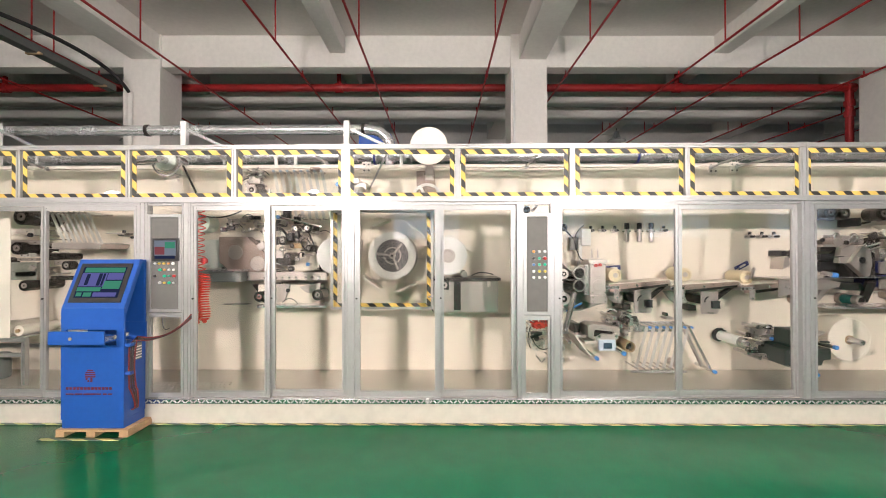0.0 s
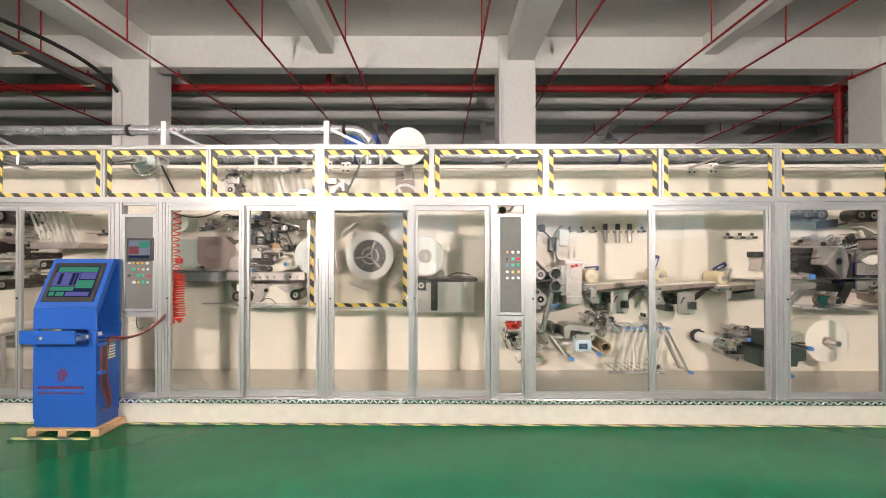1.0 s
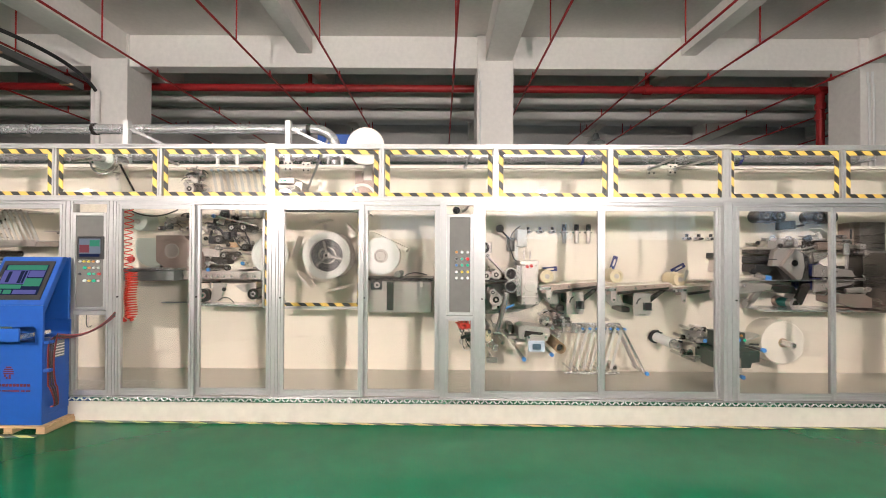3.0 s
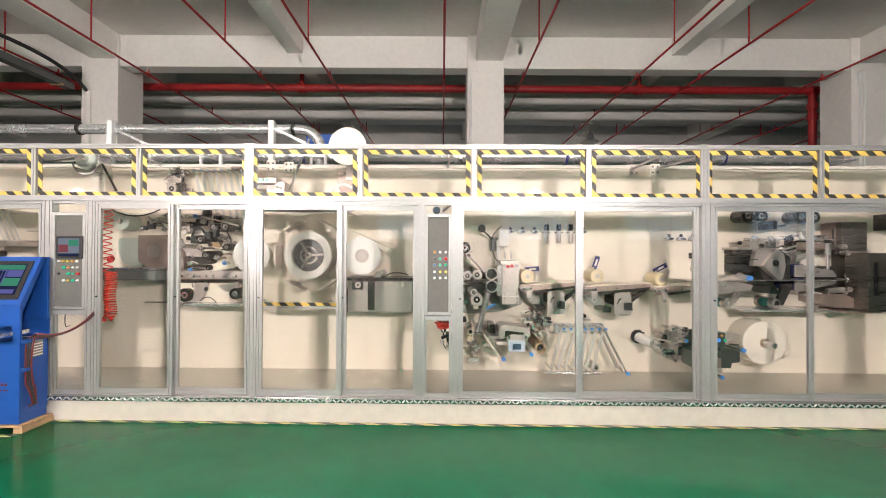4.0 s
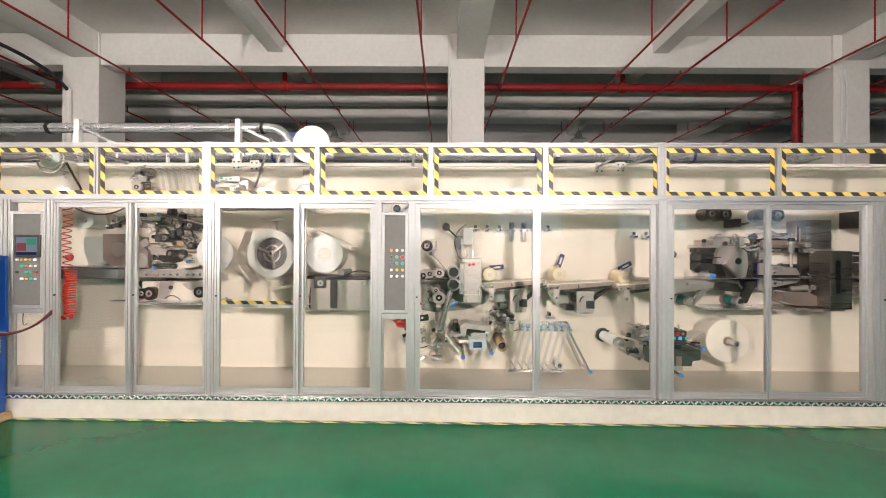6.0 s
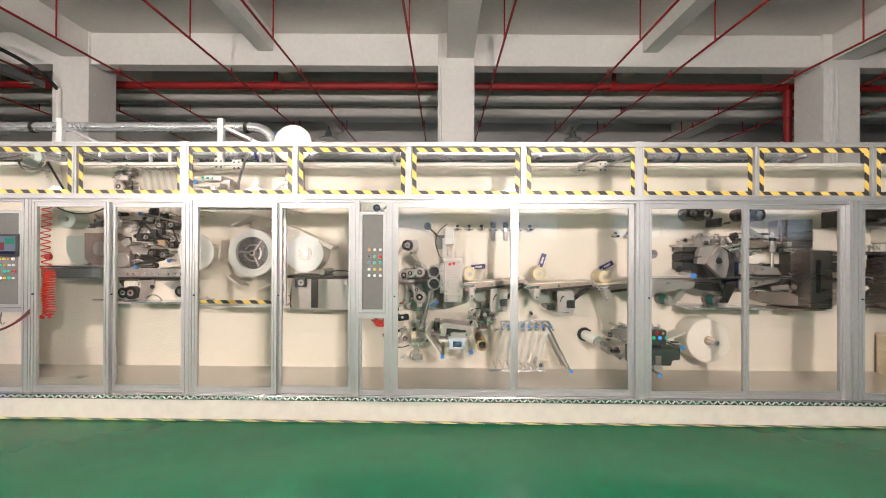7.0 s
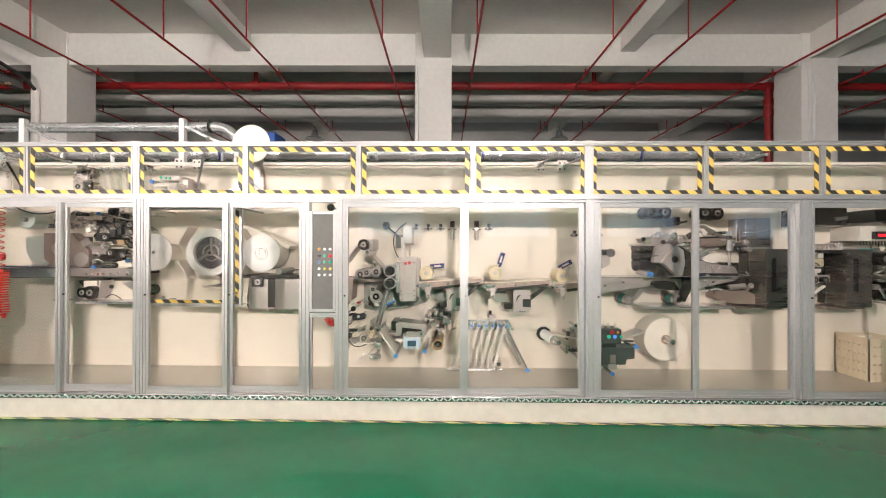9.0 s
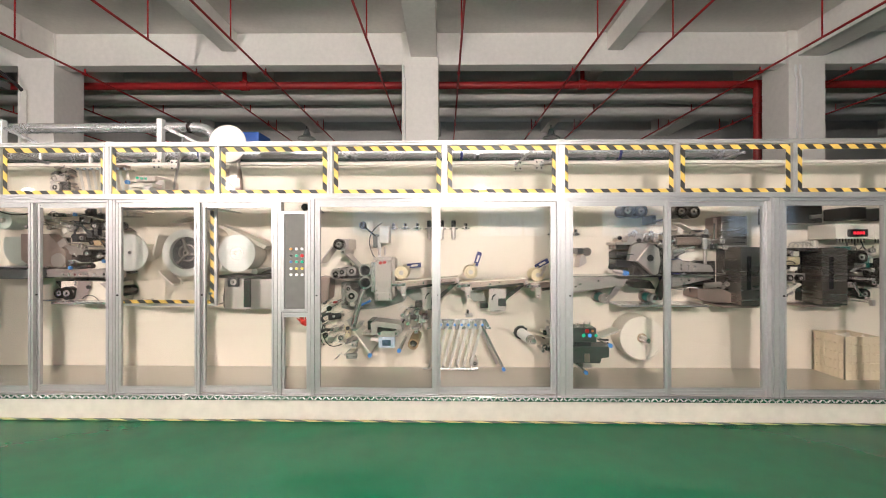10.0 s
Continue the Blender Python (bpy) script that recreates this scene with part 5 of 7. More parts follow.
fix("web", prism(BM(), [(x - 0.225, z + 0.085), (4.10, 0.655), (4.10, 0.642), (x - 0.232, z + 0.06)], 4.90, 5.12), WEB, t)

# -- forming unit: hexagonal head, pull rollers, steel housings --
t = thing("forming_head", "angular brushed steel forming head with a round black opening", "forming head", (4.387, WALLY, 1.301))
plate(t, [(4.359, 1.524), (4.504, 1.716), (4.588, 1.656), (4.606, 1.523), (4.576, 1.385), (4.528, 1.373)], 4.62, 4.72, STEEL, "face", 0.004)
plate(t, [(4.285, 1.521), (4.316, 1.681), (4.378, 1.718), (4.550, 1.711), (4.408, 1.521)], 4.68, 4.78, STEEL, "cheek", 0.004)
plate(t, [(4.349, 1.519), (4.587, 1.706), (4.712, 1.625), (4.711, 1.344), (4.461, 1.344)], 4.722, WALLY, STEEL_DARK, "body", 0.006)
fix("opening", ring(BM(), (*(4.493, 1.554)[:1], 4.612, 1.555), (0, 1, 0), 0.044, 0.036, 0.01, 28), STEEL, t)
fix("bore", rod(BM(), (*(4.493, 1.554)[:1], 4.615, 1.555), (*(4.493, 1.554)[:1], 4.619, 1.555), 0.037, 24), BLACK, t)
for a, b, m in ((435, 446, STEEL_DARK), (450, 462, BLACK), (464, 478, BLACK)):
    block(t, 4.192, 4.369, 1.65 + (446 - b) * 4.85 / 763, 1.65 + (446 - a) * 4.85 / 763, 4.85, WALLY, m, "drive_box", 0.006)
block(t, 4.161, 4.311, 1.702, 1.728, 4.76, WALLY, STEEL, "top_bar", 0.003)
fix("knob", lathe(BM(), (4.113, 4.720, 1.460), (0, 1, 0), [(0, 0), (0.03, 0), (0.034, 0.02), (0.03, 0.05), (0, 0.05)], 20), BLACK, t)
fix("knob_stem", rod(BM(), (4.126, 4.740, 1.422), (4.273, 4.720, 1.386), 0.024, 12), STEEL, t)
fix("stem_cap", rod(BM(), (4.230, 4.720, 1.398), (4.291, 4.720, 1.386), 0.026, 12), BLUE_CAP, t)
fix("pointer", rod(BM(), (4.142, 4.700, 1.583), (4.336, 4.680, 1.595), 0.006, 8), BLACK, t)
for x, z in ((4.428, 1.780), (4.344, 1.751)):
    fix("dial", lathe(BM(), (x, 4.78, z), (0, 1, 0), [(0, 0.004), (0.04, 0.004), (0.046, 0), (0.05, 0.01), (0.05, 0.2)], 26), STEEL, t)
for (a, b), w, h, m in (((4.543, 1.775), 0.04, 0.05, STEEL), ((4.618, 1.781), 0.02, 0.10, STEEL), ((4.712, 1.737), 0.03, 0.03, STEEL_DARK), ((4.441, 1.733), 0.1, 0.02, STEEL)):
    lug(t, a, b, w, h, 4.8, m, "clamp")
fix("top_stud", rod(BM(), (4.324, 4.800, 1.719), (4.324, 4.800, 1.831), 0.012, 10), CHROME, t)

scatter(t, 4.211, 4.774, 1.659, 1.847, 16, 25, 4.7, 4.95)
seat(t, 0.078, -0.011, 0.753, 1.02)
t = thing("web_table", "long steel web table with side plates and a thin white web", "conveyor", (4.364, WALLY, 1.189))
plate(t, [(3.623, 1.339), (4.112, 1.350), (4.295, 1.307), (4.271, 1.259), (3.623, 1.155)], 4.70, 4.72, STEEL, "side_plate", 0.002)
plate(t, [(3.623, 1.351), (4.847, 1.372), (5.278, 1.368), (5.278, 1.362), (4.847, 1.366), (3.623, 1.345)], 4.68, 5.08, CHROME, "web", 0.0)
plate(t, [(4.286, 1.304), (4.390, 1.322), (4.205, 1.090), (4.135, 1.090)], 4.86, 4.90, STEEL, "leg", 0.003)
plate(t, [(4.765, 1.322), (4.880, 1.322), (4.760, 1.070), (4.665, 1.070)], 4.88, 4.92, STEEL_DARK, "leg", 0.003)
plate(t, [(4.261, 1.300), (4.586, 1.300), (4.649, 1.206), (4.411, 1.219)], 4.78, 5.0, STEEL_DARK, "under_frame", 0.003)
for (a, b), y in (((4.125, 1.088), 4.86), ((4.68, 1.090), 4.88)):
    ob = fix("pull_roller", rod(BM(), (a, y + 0.07, b), (a, 5.09, b), 0.052, 26), GREEN_ROLL, t, "green rubber pull roller")
    part("end_ring", lathe(BM(), (a, y, b), (0, 1, 0), [(0, 0.02), (0.03, 0.02), (0.034, 0), (0.052, 0.0), (0.056, 0.006), (0.056, 0.07)], 26), STEEL, ob)
    part("rear_flange", rod(BM(), (a, 5.09, b), (a, WALLY, b), 0.066, 26), STEEL_WARM, ob)
block(t, 4.249, 5.209, 1.012, 1.031, 4.75, WALLY, GALV, "drip_shelf", 0.002)
bolts(t, [(3.696, 1.253), (3.745, 1.241), (3.794, 1.265), (3.989, 1.302)], 4.70, 0.012)

t = thing("seal_rollers", "stack of steel sealing rollers, cylinders and links", "sealing unit", (5.032, WALLY, 1.167))
for (a, b), r in (((4.865, 1.460), 0.07), ((4.865, 1.301), 0.07)):
    ob = roller(t, a, b, r, 4.70, mat=BLUE_DARK, face=STEEL)
    part("flange", ring(BM(), (a, 4.69, b), (0, 1, 0), r * 0.9, r * 0.55, 0.02, 28), STEEL, ob)
plate(t, [(4.796, 1.516), (5.204, 1.461), (5.241, 1.388), (4.796, 1.389)], 4.66, 4.70, STEEL, "upper_jaw", 0.003)
plate(t, [(4.795, 1.352), (5.241, 1.351), (5.204, 1.309), (4.795, 1.219)], 4.66, 4.70, STEEL, "lower_jaw", 0.003)
bolts(t, [(4.893, 1.461), (4.966, 1.449), (5.039, 1.443), (4.893, 1.419), (4.966, 1.413), (4.893, 1.303), (4.972, 1.309), (5.051, 1.315), (4.923, 1.261)], 4.66, 0.011)
block(t, 4.900, 5.308, 1.238, 1.502, 4.8, WALLY, STEEL_DARK, "frame", 0.006)
fix("cylinder", rod(BM(), (5.155, 4.680, 1.631), (5.155, 4.680, 1.747), 0.035, 20), CHROME, t)
fix("piston", rod(BM(), (5.155, 4.680, 1.472), (5.155, 4.680, 1.631), 0.016, 14), STEEL, t)
fix("cylinder_cap", rod(BM(), (5.155, 4.680, 1.753), (5.156, 4.680, 1.789), 0.038, 20), STEEL_DARK, t)
block(t, 5.118, 5.229, 1.775, 1.800, 4.7, WALLY, STEEL, "cylinder_mount", 0.003)
fix("upper_roller", rod(BM(), (4.867, 4.750, 1.718), (5.122, 4.750, 1.724), 0.045, 22), STEEL_WARM, t)
block(t, 4.913, 5.192, 1.671, 1.785, 4.85, WALLY, STEEL_DARK, "roller_frame", 0.006)
plate(t, [(4.842, 1.582), (5.110, 1.612), (5.134, 1.563), (5.029, 1.495), (4.842, 1.520)], 4.75, 4.8, PLINTH, "guard", 0.004)
for a, b in (((4.827, 4.720, 1.613), (5.055, 4.720, 1.656)), ((4.827, 4.720, 1.582), (4.981, 4.720, 1.643)), ((4.827, 4.720, 1.551), (4.950, 4.720, 1.606)), ((4.675, 4.750, 1.675), (4.874, 4.750, 1.730)), ((4.675, 4.750, 1.637), (4.861, 4.750, 1.681))):
    fix("tie_rod", rod(BM(), a, b, 0.012, 10), CHROME, t)
for (a, b), w, h, m in (((5.186, 1.425), 0.02, 0.06, PLINTH), ((5.124, 1.748), 0.05, 0.02, STEEL), ((5.098, 1.829), 0.03, 0.025, BLACK), ((5.259, 1.655), 0.03, 0.06, STEEL_DARK), ((5.340, 1.718), 0.03, 0.05, STEEL), ((5.085, 1.833), 0.05, 0.01, STEEL_DARK)):
    lug(t, a, b, w, h, 4.68, m, "clamp")
block(t, 4.837, 4.900, 1.521, 1.659, 4.75, WALLY, STEEL, "post", 0.004)
plate(t, [(5.074, 1.202), (5.339, 1.202), (5.537, 1.103), (5.513, 1.054), (5.229, 1.055), (5.074, 1.104)], 4.68, WALLY, STEEL_WARM, "scrap_pan", 0.003)
fix("pan_roller", rod(BM(), (5.131, 4.660, 1.236), (5.314, 4.660, 1.254), 0.03, 16), STEEL, t)
fix("web", prism(BM(), [(4.914, 1.912), (5.241, 1.733), (5.247, 1.739), (4.921, 1.924)], 4.75, 5.0), PAPER, t)


scatter(t, 4.868, 5.390, 1.188, 1.859, 44, 26, 4.64, 4.95)
seat(t, 0.066, 0, 0.65, 1.035)


def housing(x0, x1, z0, z1, y0, slots, label, mat=STEEL):
    """A folded steel housing with a slotted front cover."""
    t = thing("steel_housing", label, "machine housing", ((x0 + x1) / 2, WALLY, z0))
    block(t, x0, x1, z0, z1, y0, WALLY, mat, "body", 0.006)
    for a, b, c, d in slots:
        fix("slot", box(BM(), a, b, y0 - 0.003, y0 - 0.001, c, d, 0.0), BLACK, t)
    for x in (x0 + 0.012, x1 - 0.012):
        for z in (z0 + 0.03, (z0 + z1) / 2, z1 - 0.03):
            fix("screw", rod(BM(), (x, y0 - 0.005, z), (x, y0, z), 0.005, 8), CHROME, t)
    return t


# folded cover of brushed sheet with a keyhole slot, over a dark drive
def cover_box(x0, x1, z0, z1, y0, label):
    t = thing("steel_housing", label, "machine housing", ((x0 + x1) / 2, WALLY, z0))
    fix("side_cover", box(BM(), x0, x0 + 0.004, y0 + 0.004, y0 + 0.27, z0, z1, 0.001), BRUSHED, t, smooth=False)
    fix("side_cover", box(BM(), x1 - 0.004, x1, y0 + 0.004, y0 + 0.27, z0, z1, 0.001), BRUSHED, t, smooth=False)
    fix("top_cover", box(BM(), x0 + 0.005, x1 - 0.005, y0 + 0.004, y0 + 0.27, z1 - 0.004, z1, 0.001), BRUSHED, t, smooth=False)
    xm, w = x0 + 0.37 * (x1 - x0), 0.027
    bm = BM()
    box(bm, x0, xm - w, y0, y0 + 0.003, z0, z1)
    box(bm, xm + w, x1, y0, y0 + 0.003, z0, z1)
    box(bm, xm - w, xm + w, y0, y0 + 0.003, z0, z0 + 0.17)
    box(bm, xm - w, xm + w, y0, y0 + 0.003, z1 - 0.10, z1)
    fix("front_cover", bm, BRUSHED, t, smooth=False)
    slot = [(xm + w * math.cos(0.3142 * k), z1 - 0.127 + w * math.sin(0.3142 * k)) for k in range(11)]
    slot += [(xm - w, z0 + 0.17), (xm + w, z0 + 0.17)]
    fix("slot", prism(BM(), slot, y0 + 0.012, y0 + 0.016), BLACK, t, smooth=False)
    fix("fan_hub", lathe(BM(), (xm, y0 + 0.004, z1 - 0.29), (0, 1, 0), [(0, 0), (0.03, 0.0), (0.036, 0.006), (0.036, 0.008)], 24), STEEL_DARK, t)
    fix("drive", box(BM(), x0 + 0.02, x1 - 0.02, y0 + 0.28, WALLY, z0 + 0.01, z1 - 0.02, 0.006), STEEL_DARK, t, smooth=False)
    fix("base_plate", box(BM(), x0 - 0.13, x1 + 0.02, y0 + 0.10, WALLY, z0 - 0.035, z0 - 0.012, 0.003), STEEL_WARM, t, smooth=False)
    for zz in (z0 + 0.05, z0 + 0.30, z1 - 0.05):
        fix("screw", rod(BM(), (x0 - 0.006, y0 + 0.255, zz), (x0, y0 + 0.255, zz), 0.008, 8), CHROME, t)
        fix("screw", rod(BM(), (x0 + 0.012, y0 - 0.005, zz), (x0 + 0.012, y0, zz), 0.006, 8), CHROME, t)
    return t


cover_box(5.51, 5.745, 1.035, 1.668, 4.68, "brushed steel cover box with a dark keyhole slot")
t = housing(5.457, 5.745, 1.690, 2.022, 4.93, [], "brushed steel upper box with a slotted side", BRUSHED)
block(t, 5.405, 5.455, 1.672, 2.010, 5.0, WALLY, STEEL_WARM, "side_wing", 0.004)
block(t, 5.43, 5.76, 1.672, 1.688, 4.915, WALLY, STEEL, "foot_flange", 0.002)
fix("slot", rod(BM(), (5.418, 4.994, 1.765), (5.418, 4.994, 1.945), 0.010, 8), BLACK, t)
for (x, z) in ((4.565, 2.075), (4.410, 2.080), (5.02, 2.070), (5.16, 2.066)):
    t = thing("idler_roller", "dark idler roller high on the back wall", "roller", (x, WALLY, z - 0.06), group="upper idler rollers")
    roller(t, x, z + 0.01, 0.075, 4.95, mat=STEEL_DARK, face=CHROME)
t = thing("air_blower", "small dark fan with a grey bracket on the wall", "fan", (3.882, WALLY, 1.465))
block(t, 3.843, 3.908, 1.594, 1.659, 4.95, WALLY, BLACK, "motor", 0.005)
fix("fan", lathe(BM(), (3.930, 4.900, 1.619), (0.3, 1, 0), [(0, 0), (0.045, 0), (0.05, 0.02), (0.02, 0.05), (0, 0.05)], 22), STEEL_DARK, t)
plate(t, [(3.882, 1.580), (3.933, 1.580), (3.946, 1.490), (3.856, 1.438)], 4.95, WALLY, STEEL, "bracket", 0.003)
t = thing("air_blower", "small black nozzle on a steel rod under the rollers", "nozzle", (4.664, WALLY, 1.947))
block(t, 4.664, 4.709, 1.934, 2.030, 4.9, WALLY, BLACK, "body", 0.004)
fix("nozzle", rod(BM(), (4.688, 4.880, 1.961), (4.762, 4.850, 1.978), 0.012, 10), STEEL_DARK, t)

# -- control columns in the guard frame --
def control_column(x0, x1, z_low, z_high, label):
    t = thing("control_column", label, "control panel", ((x0 + x1) / 2, FY, DECK + 0.004))
    y = FY - 0.03
    block(t, x0 + 0.03, x1 - 0.03, z_low + 0.03, z_high - 0.03, y, y + 0.16, PANEL, "panel", 0.004)
    for a, b, c, d in ((x0, x0 + 0.03, z_low, z_high), (x1 - 0.03, x1, z_low, z_high), (x0 + 0.03, x1 - 0.03, z_low, z_low + 0.03), (x0 + 0.03, x1 - 0.03, z_high - 0.03, z_high)):
        fix("frame_bar", box(BM(), a, b, y - 0.012, y + 0.03, c, d, 0.003), ALU, t, smooth=False)
    fix("crossbar", profile(BM(), (x0, FY, z_low - 0.03), (x1, FY, z_low - 0.03), 0.045, 0.06), ALU, t, smooth=False)
    for a, b in ((x0, x0 + 0.022), (x1 - 0.022, x1)):
        fix("stile", box(BM(), a, b, FY - 0.015, FY + 0.015, DECK + 0.004, z_low - 0.053, 0.002), ALU, t, smooth=False)
    fix("sill", box(BM(), x0 + 0.022, x1 - 0.022, FY - 0.015, FY + 0.015, DECK + 0.004, DECK + 0.05, 0.002), ALU, t, smooth=False)
    fix("pane", box(BM(), x0 + 0.02, x1 - 0.02, FY - 0.003, FY + 0.003, DECK + 0.048, z_low - 0.05), GLASS, t, smooth=False)
    fix("pane", box(BM(), x0 + 0.002, x1 - 0.002, FY - 0.003, FY + 0.003, z_high + 0.001, 2.105), GLASS, t, smooth=False)
    return t


def buttons(t, rows, y, r=0.015):
    for spots, colours in rows:
        for (x, z), c in zip(spots, colours):
            big = c.endswith("+")
            c = c.strip("+")
            q = r * (1.3 if big else 1)
            m = LED_GREEN if c == "lit" else BUTTONS[c]
            ob = fix("button", lathe(BM(), (x, y, z), (0, -1, 0), [(0, 0.022), (q * 0.8, 0.022), (q, 0.016), (q, 0)], 18), m, t)
            part("bezel", ring(BM(), (x, y, z), (0, -1, 0), q * 1.3, q, 0.006, 20), CHROME, ob)


t = control_column(-2.908, -2.575, 1.072 , 2.022, "grey steel control panel with a small screen and coloured buttons")
fix("screen_case", box(BM(), -2.852, -2.593, 4.115, 4.138, 1.566, 1.788, 0.006), BLACK, t)
sx0, sx1, sz0, sz1 = -2.828, -2.621, 1.620, 1.766
fix("screen", box(BM(), sx0, sx1, 4.111, 4.114, sz0, sz1), SCREEN_BLUE, t)
fix("screen_field", box(BM(), sx0 + 0.005, sx0 + 0.10, 4.1085, 4.1105, sz0 + 0.01, sz0 + 0.085), SCREEN_RED, t)
fix("screen_field", box(BM(), sx0 + 0.105, sx1 - 0.006, 4.1085, 4.1105, sz0 + 0.07, sz1 - 0.015), SCREEN_GREEN, t)
fix("screen_field", box(BM(), sx0 + 0.005, sx1 - 0.006, 4.1085, 4.1105, sz0 - 0.03, sz0 - 0.004), SCREEN_DARK, t)
buttons(t, (([(-2.832, 1.543), (-2.792, 1.543), (-2.747, 1.543), (-2.702, 1.543), (-2.656, 1.543)], ("white", "yellow", "yellow", "orange", "white+")),
            ([(-2.786, 1.482), (-2.741, 1.482), (-2.696, 1.482), (-2.651, 1.482)], ("lit+", "orange", "white", "white")),
            ([(-2.837, 1.422), (-2.741, 1.422), (-2.696, 1.422), (-2.645, 1.422)], ("black", "lit+", "green", "red+")),
            ([(-2.786, 1.356), (-2.741, 1.356), (-2.696, 1.356), (-2.651, 1.356)], ("white+", "yellow", "lit+", "white"))), 4.14, 0.0105)
t = control_column(0.742, 1.002, 1.042, 2.020, "tall grey steel control panel with five rows of coloured buttons")
buttons(t, (([(0.838, 1.651), (0.892, 1.651), (0.946, 1.651)], ("orange", "white", "white")),
            ([(0.838, 1.586), (0.892, 1.586), (0.946, 1.586)], ("black", "green", "red+")),
            ([(0.838, 1.526), (0.892, 1.526), (0.946, 1.526)], ("blue", "green", "lit")),
            ([(0.838, 1.461), (0.892, 1.461), (0.947, 1.461)], ("white", "yellow", "yellow")),
            ([(0.838, 1.401), (0.893, 1.401), (0.947, 1.402)], ("white", "white", "white"))), 4.14, 0.013)
t = thing("signal_fitting", "small black rotary knob and bent pipe above a panel", "fitting", (0.88, WALLY, 2.02))
fix("knob", lathe(BM(), (0.842, 4.500, 2.094), (0, 1, 0), [(0, 0), (0.035, 0), (0.04, 0.02), (0, 0.05)], 20), BLACK, t)
fix("stem", rod(BM(), (0.844, 4.550, 2.099), (0.843, WALLY, 2.094), 0.014, 10), STEEL, t)
fix("pipe", hose(BM(), bend((0.910, 4.550, 2.088), (0.961, 4.600, 2.117), (1.030, 4.700, 2.238)), 0.014, 8), STEEL, t)

# -- operator console on its pallet --
KX0, KX1, KY = -3.498 + 0.03, -2.928 + 0.03, 3.82
KS, KT = (-3.497, 1.151)[1], (-3.455, 1.585)[1]
t = thing("operator_console", "bright blue sheet steel operator console with a tilted touchscreen", "operator console", ((KX0 + KX1) / 2, 3.95, 0.071))


def prism_x(bm, pts, x0, x1, bevel=0.0):
    a = [bm.verts.new((x0, y, z)) for y, z in pts]
    b = [bm.verts.new((x1, y, z)) for y, z in pts]
    n = len(pts)
    fs = [bm.faces.new(a), bm.faces.new(b[::-1])] + [bm.faces.new((a[i], b[i], b[(i + 1) % n], a[(i + 1) % n])) for i in range(n)]
    bmesh.ops.recalc_face_normals(bm, faces=fs)
    if bevel:
        bmesh.ops.bevel(bm, geom=list({e for f in fs for e in f.edges}), offset=bevel, segments=2, affect="EDGES")
    return bm


SLOT0, SLOT1 = (-3.284, 0.819)[1], (-3.283, 0.958)[1]
SX0, SX1 = -3.455 + 0.03, -2.996 + 0.03
bm = BM()
box(bm, KX0, KX1, KY, KY + 0.02, 0.15, SLOT0)
box(bm, KX0, KX1, KY, KY + 0.02, SLOT1, KS)
box(bm, KX0, SX0, KY, KY + 0.02, SLOT0, SLOT1)
box(bm, SX1, KX1, KY, KY + 0.02, SLOT0, SLOT1)
bmesh.ops.remove_doubles(bm, verts=bm.verts, dist=0.0005)
fix("front_panel", bm, BLUE, t, smooth=False)
fix("base_skirt", box(BM(), KX0 + 0.006, KX1 - 0.006, KY + 0.006, 4.095, 0.071, 0.149, 0.003), BLUE, t, smooth=False)
fix("cabinet", prism_x(BM(), [(KY + 0.021, 0.151), (4.100, 0.151), (4.100, SLOT0 - 0.01), (KY + 0.021, SLOT0 - 0.01)], KX0 + 0.002, KX1 - 0.002, 0.003), BLUE, t, smooth=False)
fix("cabinet_top", box(BM(), KX0 + 0.002, KX1 - 0.002, KY + 0.30, 4.100, SLOT0 - 0.008, SLOT1 + 0.03, 0.003), BLUE, t, smooth=False)
fix("head", prism_x(BM(), [(KY, KS + 0.001), (4.02, KT), (4.06, KT), (4.06, KT - 0.03), (KY + 0.03, KS - 0.06), (KY + 0.021, KS - 0.06), (KY + 0.021, KS + 0.001)], KX0, KX1, 0.004), BLUE, t, smooth=False)
fix("rear_panel", box(BM(), KX0 + 0.02, KX1 + 0.004, 4.076, 4.100, SLOT1 + 0.032, KT - 0.002, 0.003), BLUE, t, smooth=False)
fix("roof", box(BM(), KX0 + 0.02, KX1, 4.061, 4.075, KT - 0.03, KT - 0.004, 0.002), BLUE, t, smooth=False)
ang = math.degrees(math.atan2(4.02 - KY, KT - KS))
SL = math.hypot(4.02 - KY, KT - KS)
fm = pose(KX0, KY, KS, -ang)
W0 = KX1 - KX0
fix("bezel", box(BM(), 0.045, W0 - 0.045, -0.012, -0.001, 0.05, SL - 0.045, 0.003, fm), BLACK, t, smooth=False)
scr = fix("touchscreen", box(BM(), 0.085, W0 - 0.085, -0.0155, -0.0125, 0.095, SL - 0.085, 0, fm), SCREEN_DARK, t, smooth=False)
su, sv, sw, sh = 0.085, 0.095, W0 - 0.17, SL - 0.18
for a, b, c, d, m in ((0.05, 0.98, 0.82, 0.98, SCREEN_GREEN), (0.02, 0.60, 0.36, 0.80, SCREEN_VIOLET), (0.62, 0.98, 0.58, 0.80, SCREEN_VIOLET), (0.58, 0.98, 0.28, 0.54, SCREEN_GREEN), (0.02, 0.56, 0.20, 0.33, SCREEN_GREEN), (0.04, 0.16, 0.04, 0.16, SCREEN_GREEN), (0.20, 0.38, 0.03, 0.16, SCREEN_GREEN), (0.42, 0.95, 0.03, 0.16, SCREEN_VIOLET)):
    ob = part("screen_field", box(BM(), su + a * sw, su + b * sw, -0.018, -0.016, sv + c * sh, sv + d * sh, 0, fm), m, scr, smooth=False)
